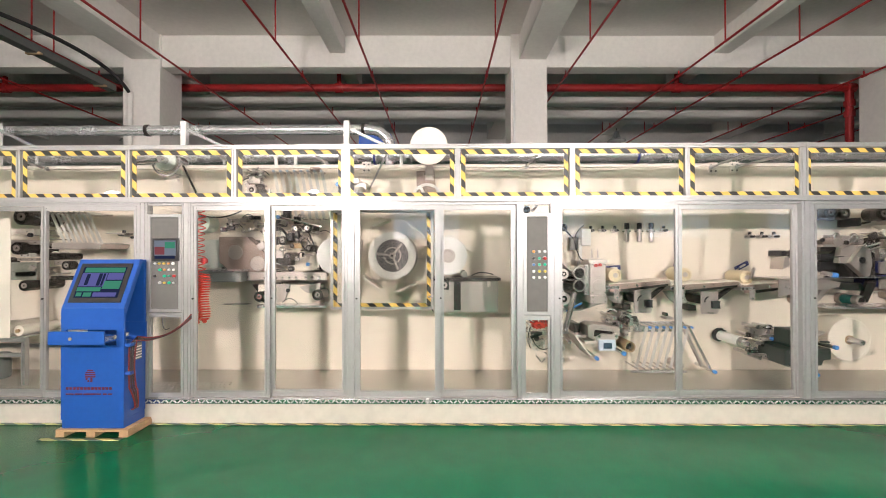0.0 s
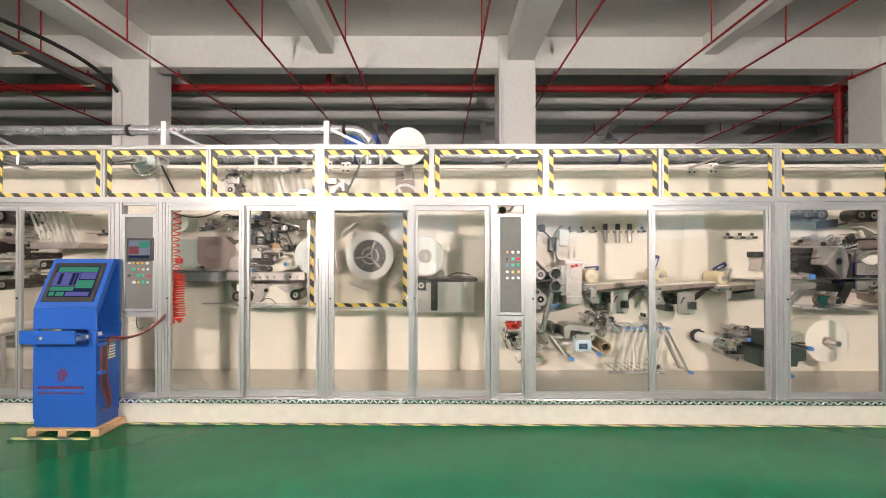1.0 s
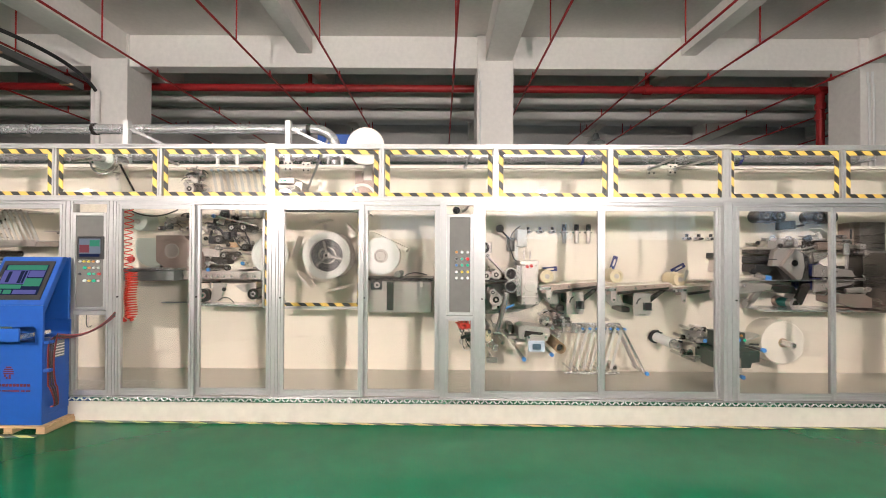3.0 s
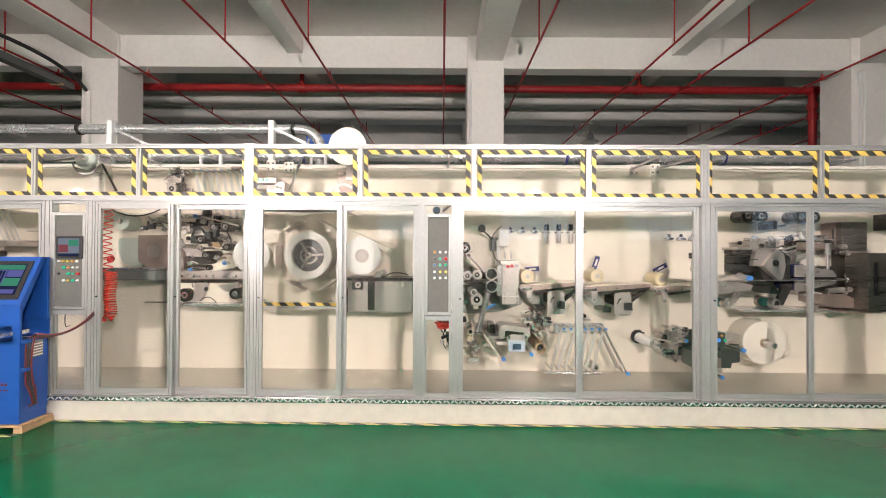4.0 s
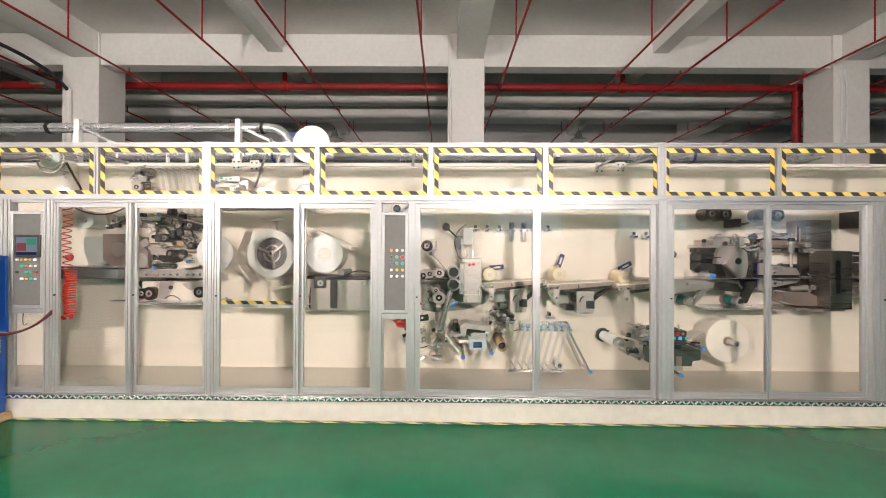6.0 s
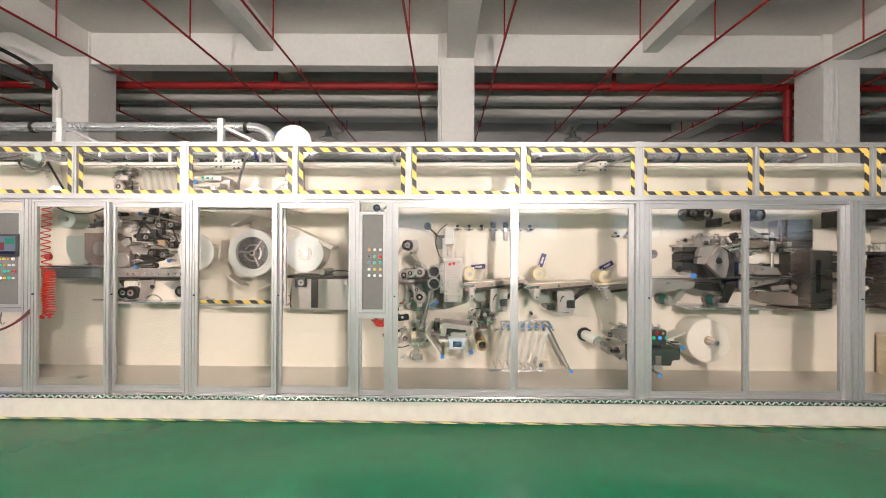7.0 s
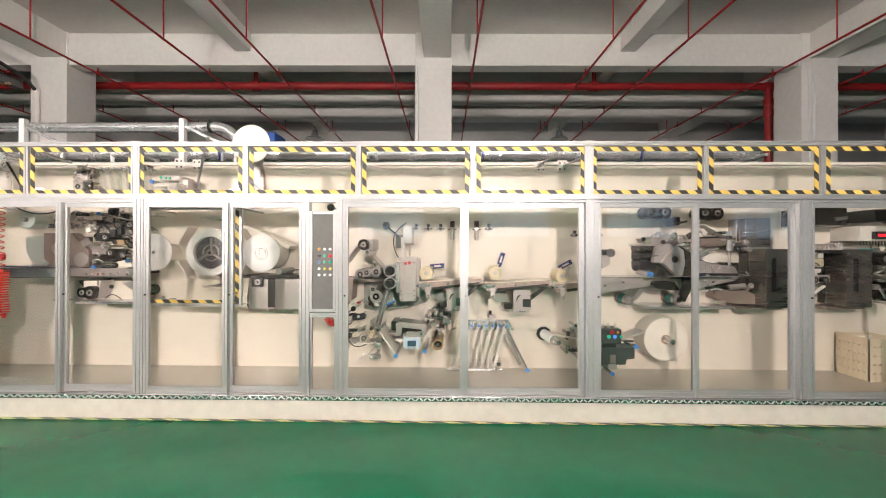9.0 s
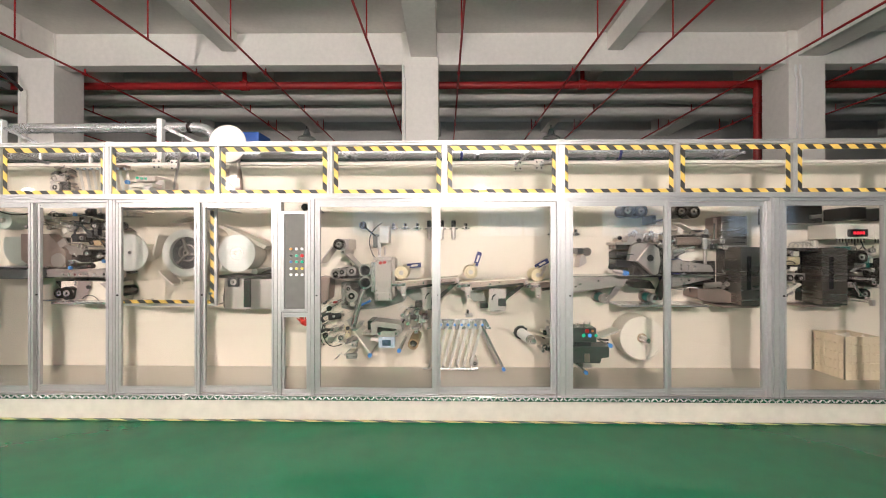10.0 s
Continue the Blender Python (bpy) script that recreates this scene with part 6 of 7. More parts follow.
for a, b, c, d in ((0.14, 0.22, 0.40, 0.76), (0.42, 0.50, 0.38, 0.78), (0.52, 0.57, 0.38, 0.78)):
    part("screen_field", box(BM(), su + a * sw, su + b * sw, -0.0205, -0.0185, sv + c * sh, sv + d * sh, 0, fm), SCREEN_DARK, scr, smooth=False)
# open drawer
dz0, dz1 = SLOT0 + 0.012, SLOT1 - 0.012
dr = fix("drawer", box(BM(), SX0 - 0.005, SX1 + 0.02, 3.65, 3.667, dz0 + 0.025, dz1 + 0.025, 0.003), BLUE, t, "pulled-out blue keyboard drawer", smooth=False)
part("tray", box(BM(), SX0 + 0.012, SX1 - 0.01, 3.668, 4.0, dz0 + 0.030, dz0 + 0.038), BLUE, dr, smooth=False)
for x in (SX0 + 0.008, SX1 - 0.032):
    part("slide_rail", box(BM(), x, x + 0.012, 3.668, 4.0, dz0 + 0.039, dz0 + 0.075, 0.002), GALV, dr, smooth=False)
part("keyboard", box(BM(), SX0 + 0.04, SX1 - 0.06, 3.69, 3.81, dz0 + 0.039, dz0 + 0.060, 0.004), BUTTONS["white"], dr, smooth=False)
part("drawer_lock", rod(BM(), (SX0 + 0.19, 3.643, (dz0 + dz1) / 2 + 0.02), (SX0 + 0.19, 3.65, (dz0 + dz1) / 2 + 0.02), 0.014, 14), CARD, dr, "small brass drawer lock")
# emblem and lettering drawn as plain shapes
lx, lz = (-3.201, 0.548)
PRINT_RED = material("dark_red_print", (0.14, 0.01, 0.03), 0.5)
bm = BM()
for i in range(6):
    z = lz + 0.052 - 0.019 * i
    w = math.sqrt(max(0.0006, 0.056 ** 2 - (z - 0.005 - lz) ** 2)) * 0.85
    if i < 4:
        box(bm, lx - w, lx + w, KY - 0.003, KY - 0.001, z - 0.013, z)
    else:
        box(bm, lx - w, lx - w + 0.016, KY - 0.003, KY - 0.001, z - 0.016, z + 0.004)
        box(bm, lx + 0.002, lx + 0.02, KY - 0.003, KY - 0.001, z - 0.016, z + 0.004)
fix("emblem", bm, PRINT_RED, t, smooth=False)
bx_l, bz_l = (-3.421, 0.432)
for i in range(13):
    fix("print_bar", box(BM(), bx_l + 0.0325 * i, bx_l + 0.0325 * i + 0.025, KY - 0.003, KY - 0.001, bz_l - 0.012, bz_l + 0.012), PRINT_RED, t, smooth=False)
bx_l, bz_l = (-3.421, 0.381)
for a, b in ((0, 0.07), (0.08, 0.15), (0.16, 0.32), (0.335, 0.37), (0.38, 0.42)):
    fix("print_bar", box(BM(), bx_l + a, bx_l + b, KY - 0.003, KY - 0.001, bz_l - 0.006, bz_l + 0.006), PRINT_RED, t, smooth=False)
# side grille, straps and cables
fix("grille", box(BM(), KX1 - 0.001, KX1 + 0.003, 3.92, 4.04, (-2.831, 0.652)[1], (-2.830, 0.806)[1]), GREY_BOX, t, smooth=False)
for k in range(5):
    z = (-2.831, 0.662)[1] + 0.026 * k
    fix("grille_slat", box(BM(), KX1 + 0.003, KX1 + 0.007, 3.925, 4.035, z, z + 0.010), PLINTH, t, smooth=False)
for z in ((-2.849, 0.817)[1], (-2.851, 0.561)[1]):
    fix("strap", box(BM(), KX1 - 0.001, KX1 + 0.05, 3.83, 3.90, z - 0.015, z + 0.015, 0.004), BLUE, t, smooth=False)
for k, m in enumerate((RED_DARK, BLACK, BLACK, RED_DARK)):
    o = 0.012 * k
    zz = (-2.849, 0.817)[1]
    pts = bend((KX1 + 0.44, 4.10, (-2.575, 1.021)[1] + o), (KX1 + 0.24 + o, 4.02, zz - 0.02), (KX1 + 0.03 + o, 3.90, zz + 0.03 + o), 14)
    pts += bend((KX1 + 0.02 + o, 3.86 + o, zz), (KX1 + 0.012 + o, 3.86, zz - 0.2), (KX1 + 0.02 + o, 3.86 + o, zz - 0.40), 8)
    pts += bend((KX1 + 0.025 + o, 3.87 + o, zz - 0.42), (KX1 + 0.06, 3.93, zz - 0.62), (KX1 + 0.012, 3.89 + 2 * o, zz - 0.60), 8)
    fix("cable", hose(BM(), pts, 0.007, 8), m, t)
fix("thin_cable", hose(BM(), bend((KX1 + 0.16, 4.10, (-2.844, 1.025)[1]), (KX1 + 0.18, 4.06, (-2.816, 0.873)[1]), (KX1 + 0.28, 4.02, (-2.732, 0.939)[1])), 0.004, 6), BLACK, t)

t = thing("pallet", "small bare wooden pallet under the console", "pallet", ((KX0 + KX1) / 2, 3.95, 0))
for k in range(5):
    y = 3.80 + 0.063 * k
    fix("deck_board", box(BM(), KX0 - 0.03, KX1 + 0.05, y, y + 0.054, 0.05, 0.070, 0.003), WOOD, t, smooth=False)
for x in (KX0 - 0.03, (KX0 + KX1) / 2 - 0.04, KX1 - 0.03):
    fix("stringer", box(BM(), x, x + 0.08, 3.80, 4.115, 0.014, 0.049, 0.004), WOOD, t, smooth=False)
    fix("foot_board", box(BM(), x - 0.002, x + 0.082, 3.798, 4.117, 0.001, 0.013, 0.002), WOOD, t, smooth=False)
setting("tape_patch", box(BM(), KX0 - 0.14, KX1 + 0.02, 3.73, 3.785, 0.001, 0.003), TAPE_FLOOR, "yellow and black tape on the floor before the pallet")

# -- ducts and fittings above the back wall --
t = thing("spiral_duct", "shiny galvanised spiral duct with an elbow, above the machine", "duct", (-3, 5.7, 2.0))
DY, DZ = 5.7, 3.288
ex = -0.853
pts = [(-9.5, DY, DZ), (ex - 0.25, DY, DZ)] + bend((ex - 0.2, DY, DZ), (ex + 0.04, DY, DZ), (ex + 0.10, DY, DZ - 0.22), 8) + [(ex + 0.10, DY, 2.75)]
fix("duct", hose(BM(), pts, 0.066, 24), GALV, t)
bm = BM()
turns = int((ex + 9.0) / 0.12)
hose(bm, [(-9.2 + 0.12 * turns * i / (turns * 10), DY + 0.067 * math.cos(0.62832 * i), DZ + 0.067 * math.sin(0.62832 * i)) for i in range(turns * 10)], 0.0035, 4)
fix("seam", bm, GALV, t)
for x in (-4.027, -1.128, -6.1):
    fix("clamp", ring(BM(), (x, DY, DZ), (1, 0, 0), 0.078, 0.066, 0.04, 28), STEEL_DARK, t)
t = thing("extract_duct", "wide grey galvanised duct lying behind the back wall", "duct", (3, 5.7, 2.0))
LZ = 2.934
lx1 = 6.119
fix("duct", rod(BM(), (-9.5, DY + 0.02, LZ), (lx1, DY + 0.02, LZ), 0.105, 32), GALV, t)
bm = BM()
turns = int((lx1 + 9.0) / 0.17)
hose(bm, [(-9.0 + 0.17 * i / 12, DY + 0.02 + 0.1055 * math.cos(0.5236 * i), LZ + 0.1055 * math.sin(0.5236 * i)) for i in range(turns * 12)], 0.004, 4)
fix("seam", bm, GALV, t)
for x in (2.513, 4.587, -0.970):
    fix("blue_band", ring(BM(), (x, DY + 0.02, LZ), (1, 0, 0), 0.113, 0.105, 0.03, 28), BLUE_DARK, t)
for x in [-8.5 + 1.6 * k for k in range(10)]:
    fix("saddle", box(BM(), x, x + 0.04, 5.23, DY + 0.1, LZ - 0.14, LZ - 0.108, 0.003), GALV, t, smooth=False)
t["label"] = "wide grey galvanised duct lying behind the back wall"


def riser_post(x, top):
    t = thing("support_post", "white square post with a slanted brace over the back wall", "post", (x, 5.3, 2.3), group="duct support posts")
    fix("upright", box(BM(), x - 0.033, x + 0.033, 5.26, 5.33, 2.3, top, 0.004), WHITE, t, smooth=False)
    fix("brace", box(BM(), -0.018, 0.018, -0.015, 0.015, 0, 0.55, 0.003, Matrix.Translation((x + 0.035, 5.29, top - 0.10)) @ pose(0, 0, 0, 0, 115, 0)), GALV, t, smooth=False)
    fix("foot", box(BM(), x - 0.06, x + 0.06, 5.232, 5.26, 2.3, 2.5, 0.003), GALV, t, smooth=False)
    fix("stay", rod(BM(), (x + 0.5, 5.29, top - 0.36), (x + 0.5, 5.29, 2.70), 0.02, 12), GALV, t)


for x in (-5.615, -3.264, -1.238):
    riser_post(x, 3.278)
for (x, z) in ((-1.182, 2.681), (-0.964, 2.667), (3.187, 2.644), (3.439, 2.652)):
    t = thing("perforated_bracket", "cream angle bracket with four dark bolts near the wall top", "bracket", (x, WALLY, z - 0.06), group="perforated brackets")
    block(t, x - 0.055, x + 0.055, z - 0.07, z + 0.07, 5.135, WALLY, PLINTH, "plate", 0.004)
    bolts(t, [(x - 0.028, z - 0.035), (x + 0.028, z - 0.035), (x - 0.028, z + 0.035), (x + 0.028, z + 0.035)], 5.135, 0.011, BLACK)
for a, b in (((-0.577, 4.700, 2.894), (-0.959, 5.100, 2.329)), ((1.014, 4.600, 2.735), (0.956, 5.120, 2.675)), ((3.278, 4.600, 2.722), (3.160, 5.120, 2.657)), ((3.646, 4.600, 2.688), (3.466, 5.120, 2.659)), ((-4.560, 4.300, 2.662), (-4.836, 5.100, 2.669)), ((-2.615, 4.600, 2.778), (-2.522, 5.120, 2.698)), ((-1.518, 4.600, 2.773), (-1.450, 5.120, 2.722))):
    t = thing("frame_stay", "slim aluminium stay between guard frame and wall", "stay", b, group="guard frame stays")
    fix("bar", rod(BM(), a, b, 0.015, 4), ALU, t, smooth=False)
    fix("lug", rod(BM(), b, (b[0], WALLY + 0.002, b[2]), 0.026, 8), ALU, t, smooth=False)
for (x, z) in ((-2.109, 2.818), (-1.866, 2.817), (-0.557, 2.827)):
    t = thing("duct_post", "short white round post behind the back wall", "post", (x, 5.3, 2.4), group="short duct posts")
    fix("post", rod(BM(), (x, 5.27, 2.4), (x, 5.27, z + 0.10), 0.022, 12), WHITE, t)

# upper reels and rollers on the wall
t = thing("upper_reel", "large cream reel flange above the guard on a wall arm", "reel", (-0.203, WALLY, 2.6))
x, z = (-0.204, 2.873)
fix("flange", lathe(BM(), (x, 4.92, z), (0, 1, 0), [(0, -0.004), (0.022, -0.004), (0.024, 0), (0.215, 0), (0.22, 0.004), (0.22, 0.014), (0, 0.014)], 60), PLINTH, t)
fix("core", rod(BM(), (x, 4.934, z), (x, WALLY + 0.04, z), 0.06, 24), PAPER, t)
plate(t, [(-0.358, 2.614), (-0.145, 2.614), (-0.122, 2.316), (-0.355, 2.316)], 5.08, WALLY, STEEL_WARM, "mount_plate", 0.004)
block(t, x - 0.05, x + 0.05, 2.5, z, 5.06, WALLY - 0.002, STEEL, "arm", 0.006)
bolts(t, [(-0.267, 2.576), (-0.219, 2.582), (-0.179, 2.589)], 5.08, 0.012)
t = thing("hand_wheel", "white spoked hand wheel half hidden by the rail", "hand wheel", (-0.205, WALLY, 2.1))
x, z = (-0.219, 2.248)
bm = BM()
ring(bm, (x, 4.80, z), (0, 1, 0), 0.175, 0.145, 0.022, 48)
fix("rim", bm, WHITE, t)
for k in range(3):
    fix("spoke", box(BM(), -0.016, 0.016, 4.802, 4.818, 0.03, 0.147, 0.004, pose(x, 0, z, 0, 120 * k - 30, 0)), WHITE, t, smooth=False)
fix("hub", rod(BM(), (x, 4.79, z), (x, WALLY, z), 0.035, 20), STEEL, t)
t = thing("upper_roller", "pale grey cone-nosed unwind roller on a wall bracket", "roller", (-3.330, WALLY, 2.4))
x, z = (-3.232, 2.709)
fix("disc", lathe(BM(), (x, 4.88, z), (0, 1, 0), [(0.04, 0), (0.115, 0), (0.12, 0.004), (0.12, 0.02), (0.04, 0.02)], 36), material("pale_disc", (0.58, 0.64, 0.60), 0.4), t)
fix("body", rod(BM(), (x, 4.90, z), (x, WALLY, z), 0.105, 32), CHROME, t)
fix("guard_ring", ring(BM(), (x + 0.02, 4.86, z - 0.02), (0, 1, 0), 0.165, 0.150, 0.012, 40), GALV, t)
for k in range(4):
    a = 0.6 + 1.571 * k
    fix("guard_wire", rod(BM(), (x + 0.02 + 0.157 * math.cos(a), 4.866, z - 0.02 + 0.157 * math.sin(a)), (x + 0.02 + 0.157 * math.cos(a), WALLY, z - 0.02 + 0.157 * math.sin(a)), 0.006, 6), GALV, t)
fix("nose", lathe(BM(), (x, 4.76, z), (0, 1, 0), [(0, 0), (0.025, 0.0), (0.035, 0.03), (0.04, 0.13)], 18), CHROME, t)
plate(t, [(x - 0.06, z - 0.03), (x + 0.10, z - 0.02), (x + 0.16, 2.12), (x + 0.0, 2.12)], 5.0, WALLY, PLINTH, "bracket", 0.01)
fix("arm", rod(BM(), (-3.465, 4.750, 2.660), (-3.189, 4.720, 2.684), 0.022, 12, 0.034), CHROME, t)
fix("strut", rod(BM(), (-3.009, 4.850, 2.645), (-2.915, 4.950, 2.346), 0.012, 8), STEEL_DARK, t)
bolts(t, [(x + 0.07, z - 0.17), (x + 0.10, z - 0.15), (x + 0.08, z - 0.21)], 5.0, 0.016, STEEL)
xs = [-1.897 + 0.076 * k for k in range(8)]
t = web_rack("white web folded over blue-topped rollers behind the upper guard", xs, 2.550, 2.02, -0.10, 4.80, 5.1, False, PALE_CAP)
seat(t, -0.149, 0.022, 0.42, 1.059)
t = thing("web_motor", "small steel motor and roller cluster on the wall", "motor", (-2.170, WALLY, 2.15))
for (a, b), w, h, m in (((-2.103, 2.473), 0.06, 0.12, STEEL), ((-2.114, 2.516), 0.035, 0.06, PLINTH), ((-2.047, 2.356), 0.05, 0.10, STEEL_DARK), ((-2.153, 2.439), 0.04, 0.02, STEEL), ((-2.052, 2.521), 0.05, 0.06, STEEL)):
    lug(t, a, b, w, h, 4.82, m, "block")
scatter(t, -2.212, -1.963, 2.320, 2.569, 14, 34, 4.78, 5.0)
roller(t, *(-2.122, 2.342), 0.055, 4.75, mat=STEEL, face=STEEL_DARK)
shaft(t, *(-2.095, 2.561), 0.02, 4.75, None, STEEL, "pin")
seat(t, -0.154, 0.028, 0.48, 1.055)
t = thing("upper_controller", "grey button box over a small motor by the wall top", "control box", (-1.129, WALLY, 2.2))
block(t, -1.230, -1.003, 2.430, 2.495, 4.86, WALLY, STEEL, "button_box", 0.006)
for (x, z), m in (((-1.212, 2.505), LED_GREEN), ((-1.159, 2.498), BUTTONS["green"]), ((-1.112, 2.497), BUTTONS["green"])):
    fix("button", lathe(BM(), (x, 4.86, z - 0.035), (0, -1, 0), [(0.015, 0), (0.013, 0.015), (0, 0.018)], 16), m, t)
block(t, -1.039, -0.925, 2.345, 2.455, 4.90, WALLY, STEEL, "motor", 0.008)
block(t, -1.219, -0.955, 2.348, 2.392, 4.74, WALLY, PLINTH, "bed", 0.004)
roller(t, *(-1.022, 2.336), 0.04, 4.74, mat=WHITE, face=STEEL)
shaft(t, *(-1.196, 2.394), 0.02, 4.70, BLUE_CAP, CHROME)
t = thing("terminal_block", "small brown terminal box on the wall", "terminal box", (-1.569, WALLY, 2.637))
block(t, -1.621, -1.512, 2.619, 2.660, 5.05, WALLY, STEEL_WARM, "body", 0.004)
t = thing("blower_housing", "blue steel blower box on a stand behind the machine", "blower", (-1.508, 7.6, 0))
x0b, x1b = -1.527, -0.957
fix("box", box(BM(), x0b, x1b, 7.4, 7.9, 3.508, 3.704, 0.02), BLUE, t, smooth=False)
for x in (x0b + 0.08, x1b - 0.08):
    fix("leg", box(BM(), x - 0.03, x + 0.03, 7.6, 7.66, 0, 3.508, 0.004), STEEL_DARK, t, smooth=False)

# -- right end: second housing, displays, crate --
cover_box(6.43, 6.70, 1.037, 1.660, 4.75, "smoke-dark brushed steel cover box with a tall slot")
t = thing("transfer_unit", "steel transfer rollers and links with small bright screws", "transfer unit", (6.163, WALLY, 1.157))
block(t, 6.138, 6.359, 1.415, 1.659, 4.95, WALLY, BLACK, "recess", 0.006)
block(t, 6.138, 6.280, 1.469, 1.564, 4.85, 4.95, CREAM_ROLL, "brush", 0.02)
plate(t, [(6.022, 1.382), (6.249, 1.381), (6.249, 1.307), (6.022, 1.282)], 4.75, WALLY, STEEL, "bed", 0.003)
plate(t, [(6.074, 1.185), (6.214, 1.278), (6.239, 1.253), (6.074, 1.153)], 4.78, 4.95, PLINTH, "chute", 0.002)
for (a, b), r in (((6.049, 1.334), 0.035), ((6.162, 1.334), 0.035), ((6.806, 1.561), 0.07), ((6.838, 1.161), 0.06), ((6.789, 1.156), 0.05), ((6.933, 1.284), 0.05)):
    roller(t, a, b, r, 4.70, mat=STEEL_DARK, face=CHROME)
for (a, b), w, h, m in (((6.981, 1.498), 0.04, 0.12, GREEN_ROLL), ((6.885, 1.467), 0.07, 0.05, STEEL), ((6.825, 1.332), 0.10, 0.03, STEEL_DARK), ((6.793, 1.252), 0.05, 0.06, STEEL), ((6.732, 1.654), 0.07, 0.04, GREEN_ROLL), ((6.804, 1.654), 0.03, 0.05, STEEL), ((7.078, 1.399), 0.1, 0.3, STEEL_DARK)):
    lug(t, a, b, w, h, 4.8, m, "clamp")
for a, b in (((6.693, 4.680, 1.335), (6.913, 4.680, 1.322)), ((6.693, 4.680, 1.286), (6.769, 4.680, 1.163)), ((6.692, 4.700, 1.408), (6.825, 4.700, 1.469))):
    fix("tie_rod", rod(BM(), a, b, 0.014, 10), CHROME, t)
scatter(t, 6.067, 6.290, 1.125, 1.627, 16, 32, 4.72, 4.95)
scatter(t, 6.791, 7.095, 1.062, 1.659, 30, 33, 4.6, 4.95)
t = thing("drive_box", "wide dark steel box high on the wall", "machine housing", (6.259, WALLY, 1.941))
block(t, 6.023, 6.433, 1.932, 2.12, 4.75, WALLY, STEEL_DARK, "body", 0.006)
fix("latch", rod(BM(), (6.293, 4.740, 1.995), (6.420, 4.740, 2.008), 0.02, 10), STEEL, t)
t = thing("manifold", "row of small pale air cylinders over the housing", "manifold", (6.396, WALLY, 1.646))
for k in range(5):
    x = 6.310 + 0.036 * k
    fix("cylinder", rod(BM(), (x, 4.85, 1.633), (x, 4.85, 1.741), 0.015, 10), PLINTH, t)
block(t, 6.099, 6.557, 1.621, 1.659, 4.8, WALLY, STEEL_DARK, "rail", 0.004)
for k in range(4):
    a = (6.115, 4.820, 1.642)
    fix("hose_loop", hose(BM(), bend((a[0] + 0.05 * k, a[1], a[2]), (a[0] + 0.05 * k + 0.03, a[1], a[2] + 0.14), (a[0] + 0.05 * k + 0.12, a[1], a[2] + 0.04)), 0.006, 6), STEEL, t)
for dx in (0.0, 0.42):
    t = thing("temperature_display", "pale cabinet with a black screen and a glowing red number display", "display unit", (6.868 + dx, WALLY, 1.759), group="wall displays")
    block(t, 6.598 + dx, 7.014 + dx if dx == 0 else 7.046 + dx, 1.758, 1.925, 4.78, WALLY, PLINTH, "cabinet", 0.006)
    block(t, 6.78 + dx, 6.955 + dx, 1.975, 2.110, 4.80, WALLY, BLACK, "monitor", 0.01)
    block(t, 6.724 + dx, 6.914 + dx, 1.782, 1.862, 4.74, 4.78, BLACK, "bezel", 0.004)
    for k in range(4):
        fix("digit_bar", box(BM(), 6.755 + dx + 0.032 * k, 6.755 + dx + 0.032 * k + 0.024, 4.737, 4.739, 1.806, 1.837), LED_RED, t, smooth=False)
    for k in range(10):
        fix("terminal", rod(BM(), (6.683 + dx + 0.033 * k, 4.86, 1.758), (6.683 + dx + 0.033 * k, 4.86, 1.758 - 0.04), 0.006, 6), STEEL_DARK, t)
    for k in range(3):
        a = (6.794, 4.860, 1.731)
        fix("cable", hose(BM(), bend((a[0] + dx + 0.08 * k, a[1], a[2]), (a[0] + dx + 0.10 * k, a[1], a[2] - 0.16), (a[0] + dx + 0.12 * k + 0.05, a[1], a[2] - 0.05)), 0.006, 6), BLACK, t)
t = thing("plastic_crate", "cream slatted plastic crate with paper inside, on the deck", "crate", (6.995, 4.9, DECK))
kx0, kx1, ky0, ky1, kh = 6.630, 6.630 + 0.40, 4.70, 5.12, 0.44
for a, b, c, d in ((kx0, kx1, ky0, ky0 + 0.02), (kx0, kx1, ky1 - 0.02, ky1), (kx0, kx0 + 0.02, ky0 + 0.021, ky1 - 0.021), (kx1 - 0.02, kx1, ky0 + 0.021, ky1 - 0.021)):
    bm = BM()
    for z in (0.0, 0.095, 0.19, 0.285, 0.38):
        box(bm, a, b, c, d, DECK + 0.003 + z, DECK + 0.003 + z + 0.083)
    n = 6
    for k in range(n + 1):
        if b - a > d - c:
            u = a + (b - a - 0.025) * k / n
            box(bm, u, u + 0.025, c - 0.003, d + 0.003, DECK + 0.003, DECK + kh)
        else:
            u = c + (d - c - 0.025) * k / n
            box(bm, a - 0.003, b + 0.003, u, u + 0.025, DECK + 0.003, DECK + kh)
    fix("slatted_side", bm, CRATE, t, smooth=False)
fix("base", box(BM(), kx0, kx1, ky0, ky1, DECK + 0.001, DECK + 0.002), CRATE, t, smooth=False)
fix("rim", ring(BM(), ((kx0 + kx1) / 2, (ky0 + ky1) / 2, DECK + kh), (0, 0, 1), 0.05, 0.04, 0.001, 4), CRATE, t)
t = thing("waste_paper", "crumpled white paper offcuts lying in the crate", "paper", ((kx0 + kx1) / 2, 4.9, DECK + 0.01))
bm = BM()
bmesh.ops.create_grid(bm, x_segments=14, y_segments=14, size=0.5)
for v in bm.verts:
    v.co = Vector((kx0 + 0.03 + (v.co.x + 0.5) * 0.34, ky0 + 0.03 + (v.co.y + 0.5) * 0.36, DECK + 0.40 + 0.07 * noise.noise(v.co * 7) + 0.05 * noise.noise(v.co * 17)))
low = bmesh.ops.extrude_face_region(bm, geom=bm.faces[:])
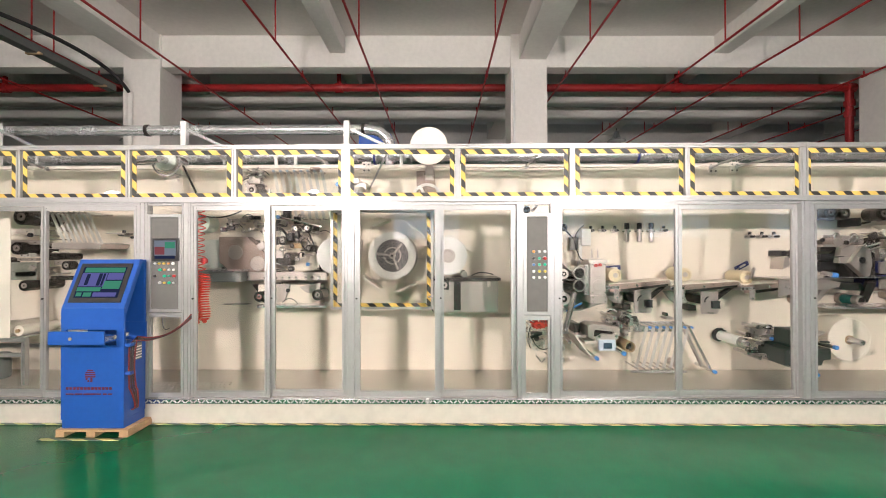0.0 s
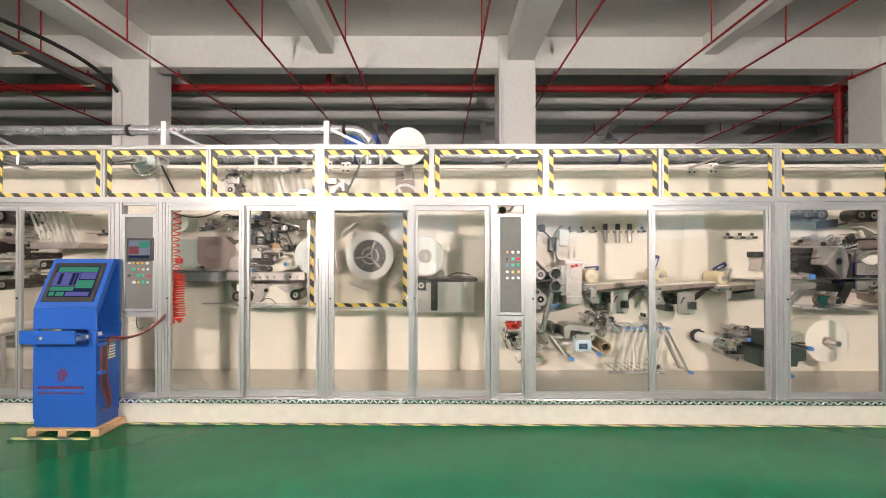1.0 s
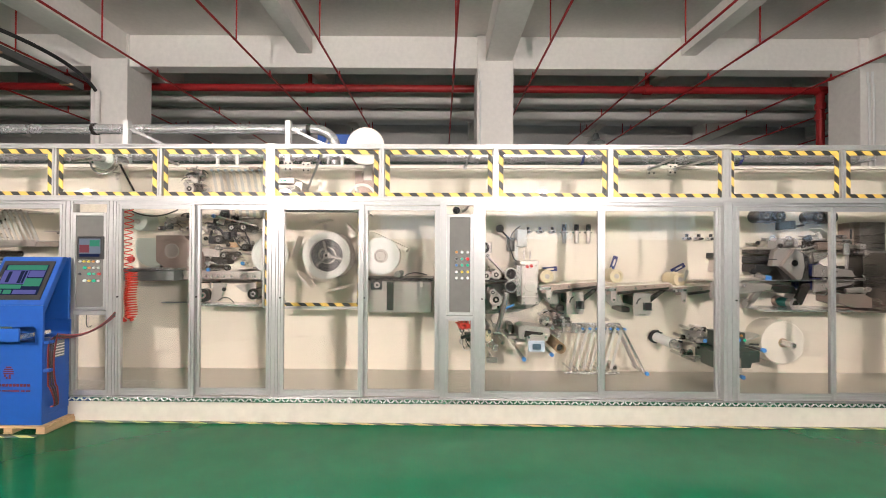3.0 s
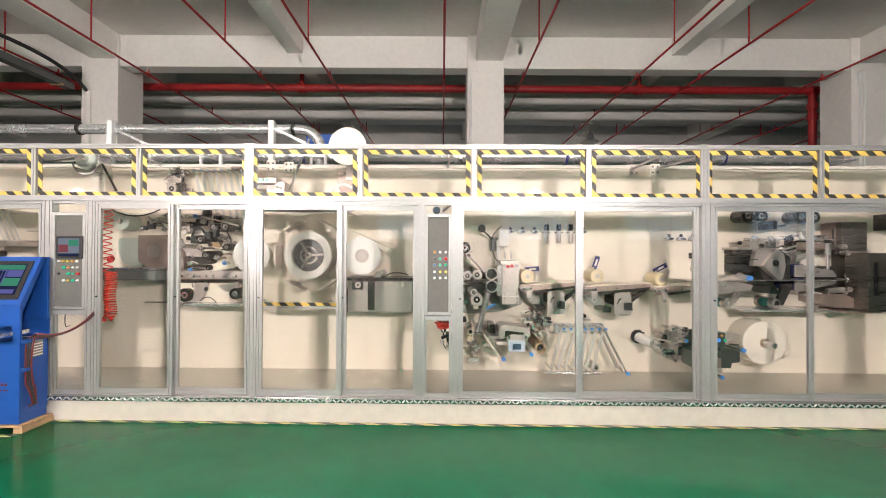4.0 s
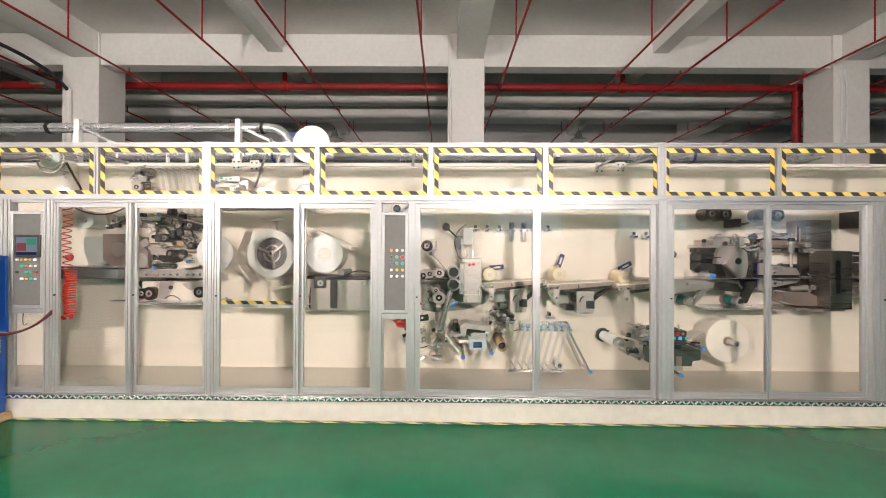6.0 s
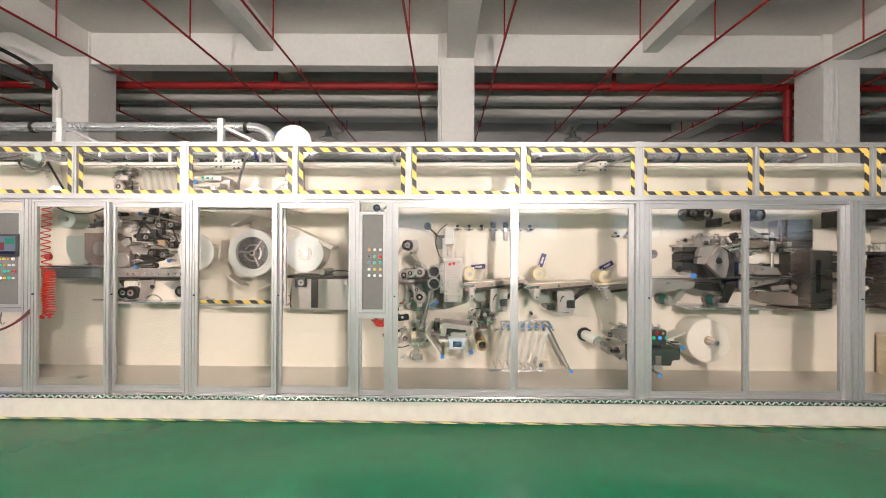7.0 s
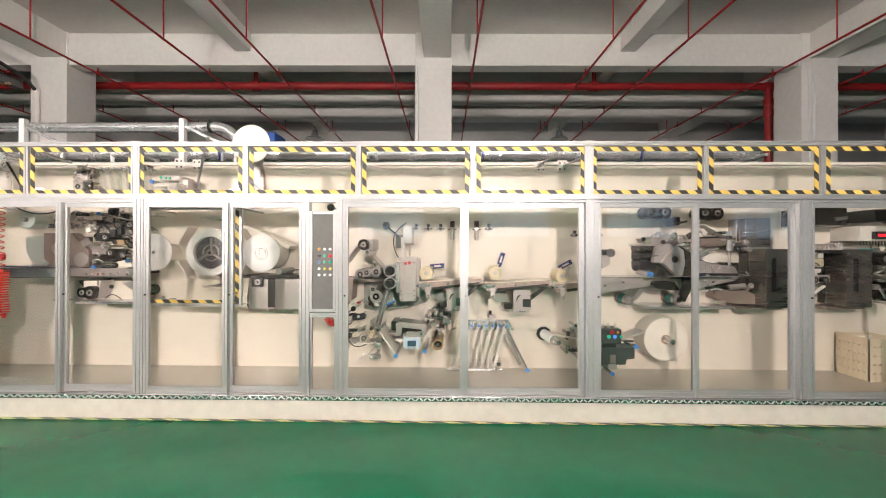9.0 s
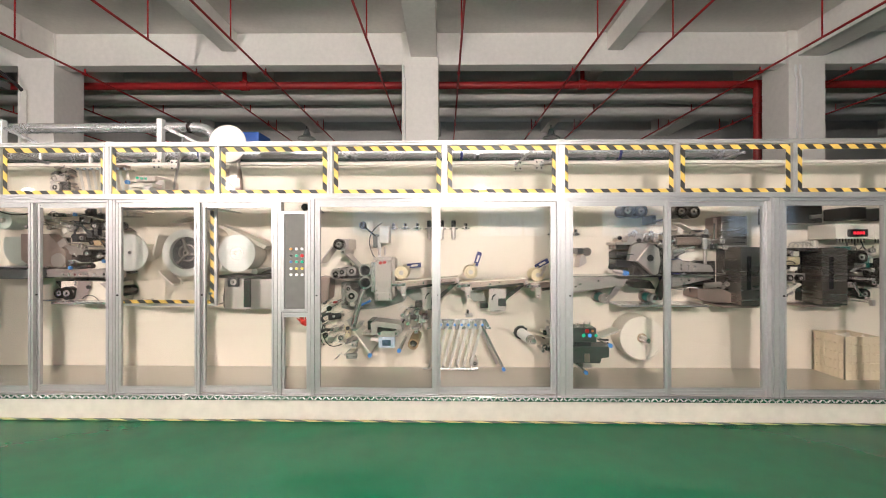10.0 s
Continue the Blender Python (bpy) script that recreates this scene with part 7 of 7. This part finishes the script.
for v in low["geom"]:
    if isinstance(v, bmesh.types.BMVert):
        v.co.z = DECK + 0.01
bmesh.ops.recalc_face_normals(bm, faces=bm.faces)
fix("heap", bm, PAPER, t, smooth=False)

# -- left end: web rack, rollers, work table --
xs = [-4.386 + 0.060 * k for k in range(8)]
t = web_rack("translucent white web folded between rollers on the left wall", [x - 0.1 for x in xs], 2.10, 1.742, -0.16, 4.75, 5.1, False, None)
t["label"] = "translucent white web folded between wall rollers"
plate(t, [(-4.397, 1.764), (-3.922, 1.762), (-3.830, 1.743), (-3.856, 1.693), (-4.396, 1.688)], 4.72, WALLY, STEEL, "bed", 0.006)
t = thing("side_rollers", "dark rollers, rails and a green plate on the wall", "roller unit", (-4.833, WALLY, 1.3))
for (a, b), r in (((-4.719, 2.051), 0.09), ((-4.770, 1.701), 0.07), ((-4.684, 1.285), 0.06), ((-4.215, 1.509), 0.05), ((-4.449, 1.605), 0.04), ((-5.265, 1.509), 0.09)):
    roller(t, a, b, r, 4.70, mat=STEEL_DARK, face=STEEL)
for (a, b), w, h, m in (((-4.784, 1.768), 0.22, 0.05, STEEL), ((-4.869, 1.889), 0.2, 0.07, PLINTH), ((-4.797, 1.441), 0.16, 0.20, PLATE_GREEN), ((-4.766, 1.407), 0.12, 0.06, STEEL_DARK), ((-4.753, 1.573), 0.11, 0.03, STEEL), ((-4.769, 1.624), 0.06, 0.05, WHITE), ((-4.304, 1.539), 0.14, 0.05, STEEL), ((-4.338, 1.363), 0.14, 0.05, STEEL_DARK), ((-5.482, 1.704), 0.2, 0.3, STEEL), ((-3.639, 1.168), 0.12, 0.14, PLATE_GREEN)):
    lug(t, a, b, w, h, 4.8, m, "block")
fix("web", box(BM(), -4.806, -4.631, 4.50, 4.504, 0.745, 2.12), PAPER, t, "hanging strip of white paper web", smooth=False)
fix("web_bar", rod(BM(), (-4.806, 4.50, 2.115), (-4.631, 4.50, 2.115), 0.015, 10), STEEL, t)
fix("web_bar_arm", rod(BM(), (-4.722, 4.50, 2.115), (-4.722, WALLY, 2.115), 0.012, 10), STEEL, t)
t = thing("work_table", "aluminium frame table carrying white web rolls", "table", (-4.837, 4.75, DECK))
tx0, tx1, tz = -5.537, -4.498, 0.749
for x in (tx0, tx1 - 0.04):
    for y in (4.55, 5.02):
        fix("leg", profile(BM(), (x + 0.02, y, DECK + 0.002), (x + 0.02, y, tz - 0.05), 0.045, 0.045), ALU, t, smooth=False)
for y in (4.55, 5.02):
    fix("rail", profile(BM(), (tx0, y, tz - 0.025), (tx1, y, tz - 0.025), 0.045, 0.045), ALU, t, smooth=False)
    fix("rail", profile(BM(), (tx0 + 0.045, y, 0.556), (tx1 - 0.045, y, 0.556), 0.04, 0.04), ALU, t, smooth=False)
fix("top", box(BM(), tx0, tx1, 4.528, 5.045, tz - 0.002, tz + 0.008, 0.002), GALV, t, smooth=False)
scatter(bpy.data.objects["side_rollers"], -4.906, -4.496, 1.313, 2.068, 22, 31, 4.72, 4.98)
for k, x in enumerate((tx1 - 0.10, tx1 - 0.32, tx1 - 0.55)):
    u = thing("web_roll", "small white web roll resting on the table", "web roll", (x, 4.75, tz + 0.01), group="rolls on the table")
    r = 0.055 + 0.012 * (k % 2)
    fix("roll", rod(BM(), (x, 4.56, tz + 0.009 + r), (x, 5.0, tz + 0.009 + r), r, 24), PAPER, u)
    fix("core", rod(BM(), (x, 4.54, tz + 0.009 + r), (x, 5.02, tz + 0.009 + r), 0.02, 14), CARD, u)
u = thing("floor_bin", "dark round drum under the table", "drum", (-5.078, 4.8, DECK))
fix("drum", lathe(BM(), (-5.113, 4.8, DECK + 0.002), (0, 0, 1), [(0, 0), (0.13, 0), (0.14, 0.02), (0.14, 0.26), (0.13, 0.27), (0, 0.27)], 28), GREY_BOX, u)
t = thing("wall_probe", "thin steel probe rod with a round clip", "probe", (-3.915, WALLY, 1.863))
fix("rod", rod(BM(), (-3.966, 4.950, 1.874), (-3.760, 4.950, 1.866), 0.008, 8), STEEL, t)
fix("mount", rod(BM(), (-3.808, 4.950, 1.867), (-3.808, WALLY, 1.874), 0.01, 8), STEEL_DARK, t)


# ---- what moves: the turret's rotor turns steadily ----
def motions():
    walk(rotor, [(k / 10, pose(0, 0, 0, 0, 3 - 925 + 46.25 * k, 0)) for k in range(101)])


motions()
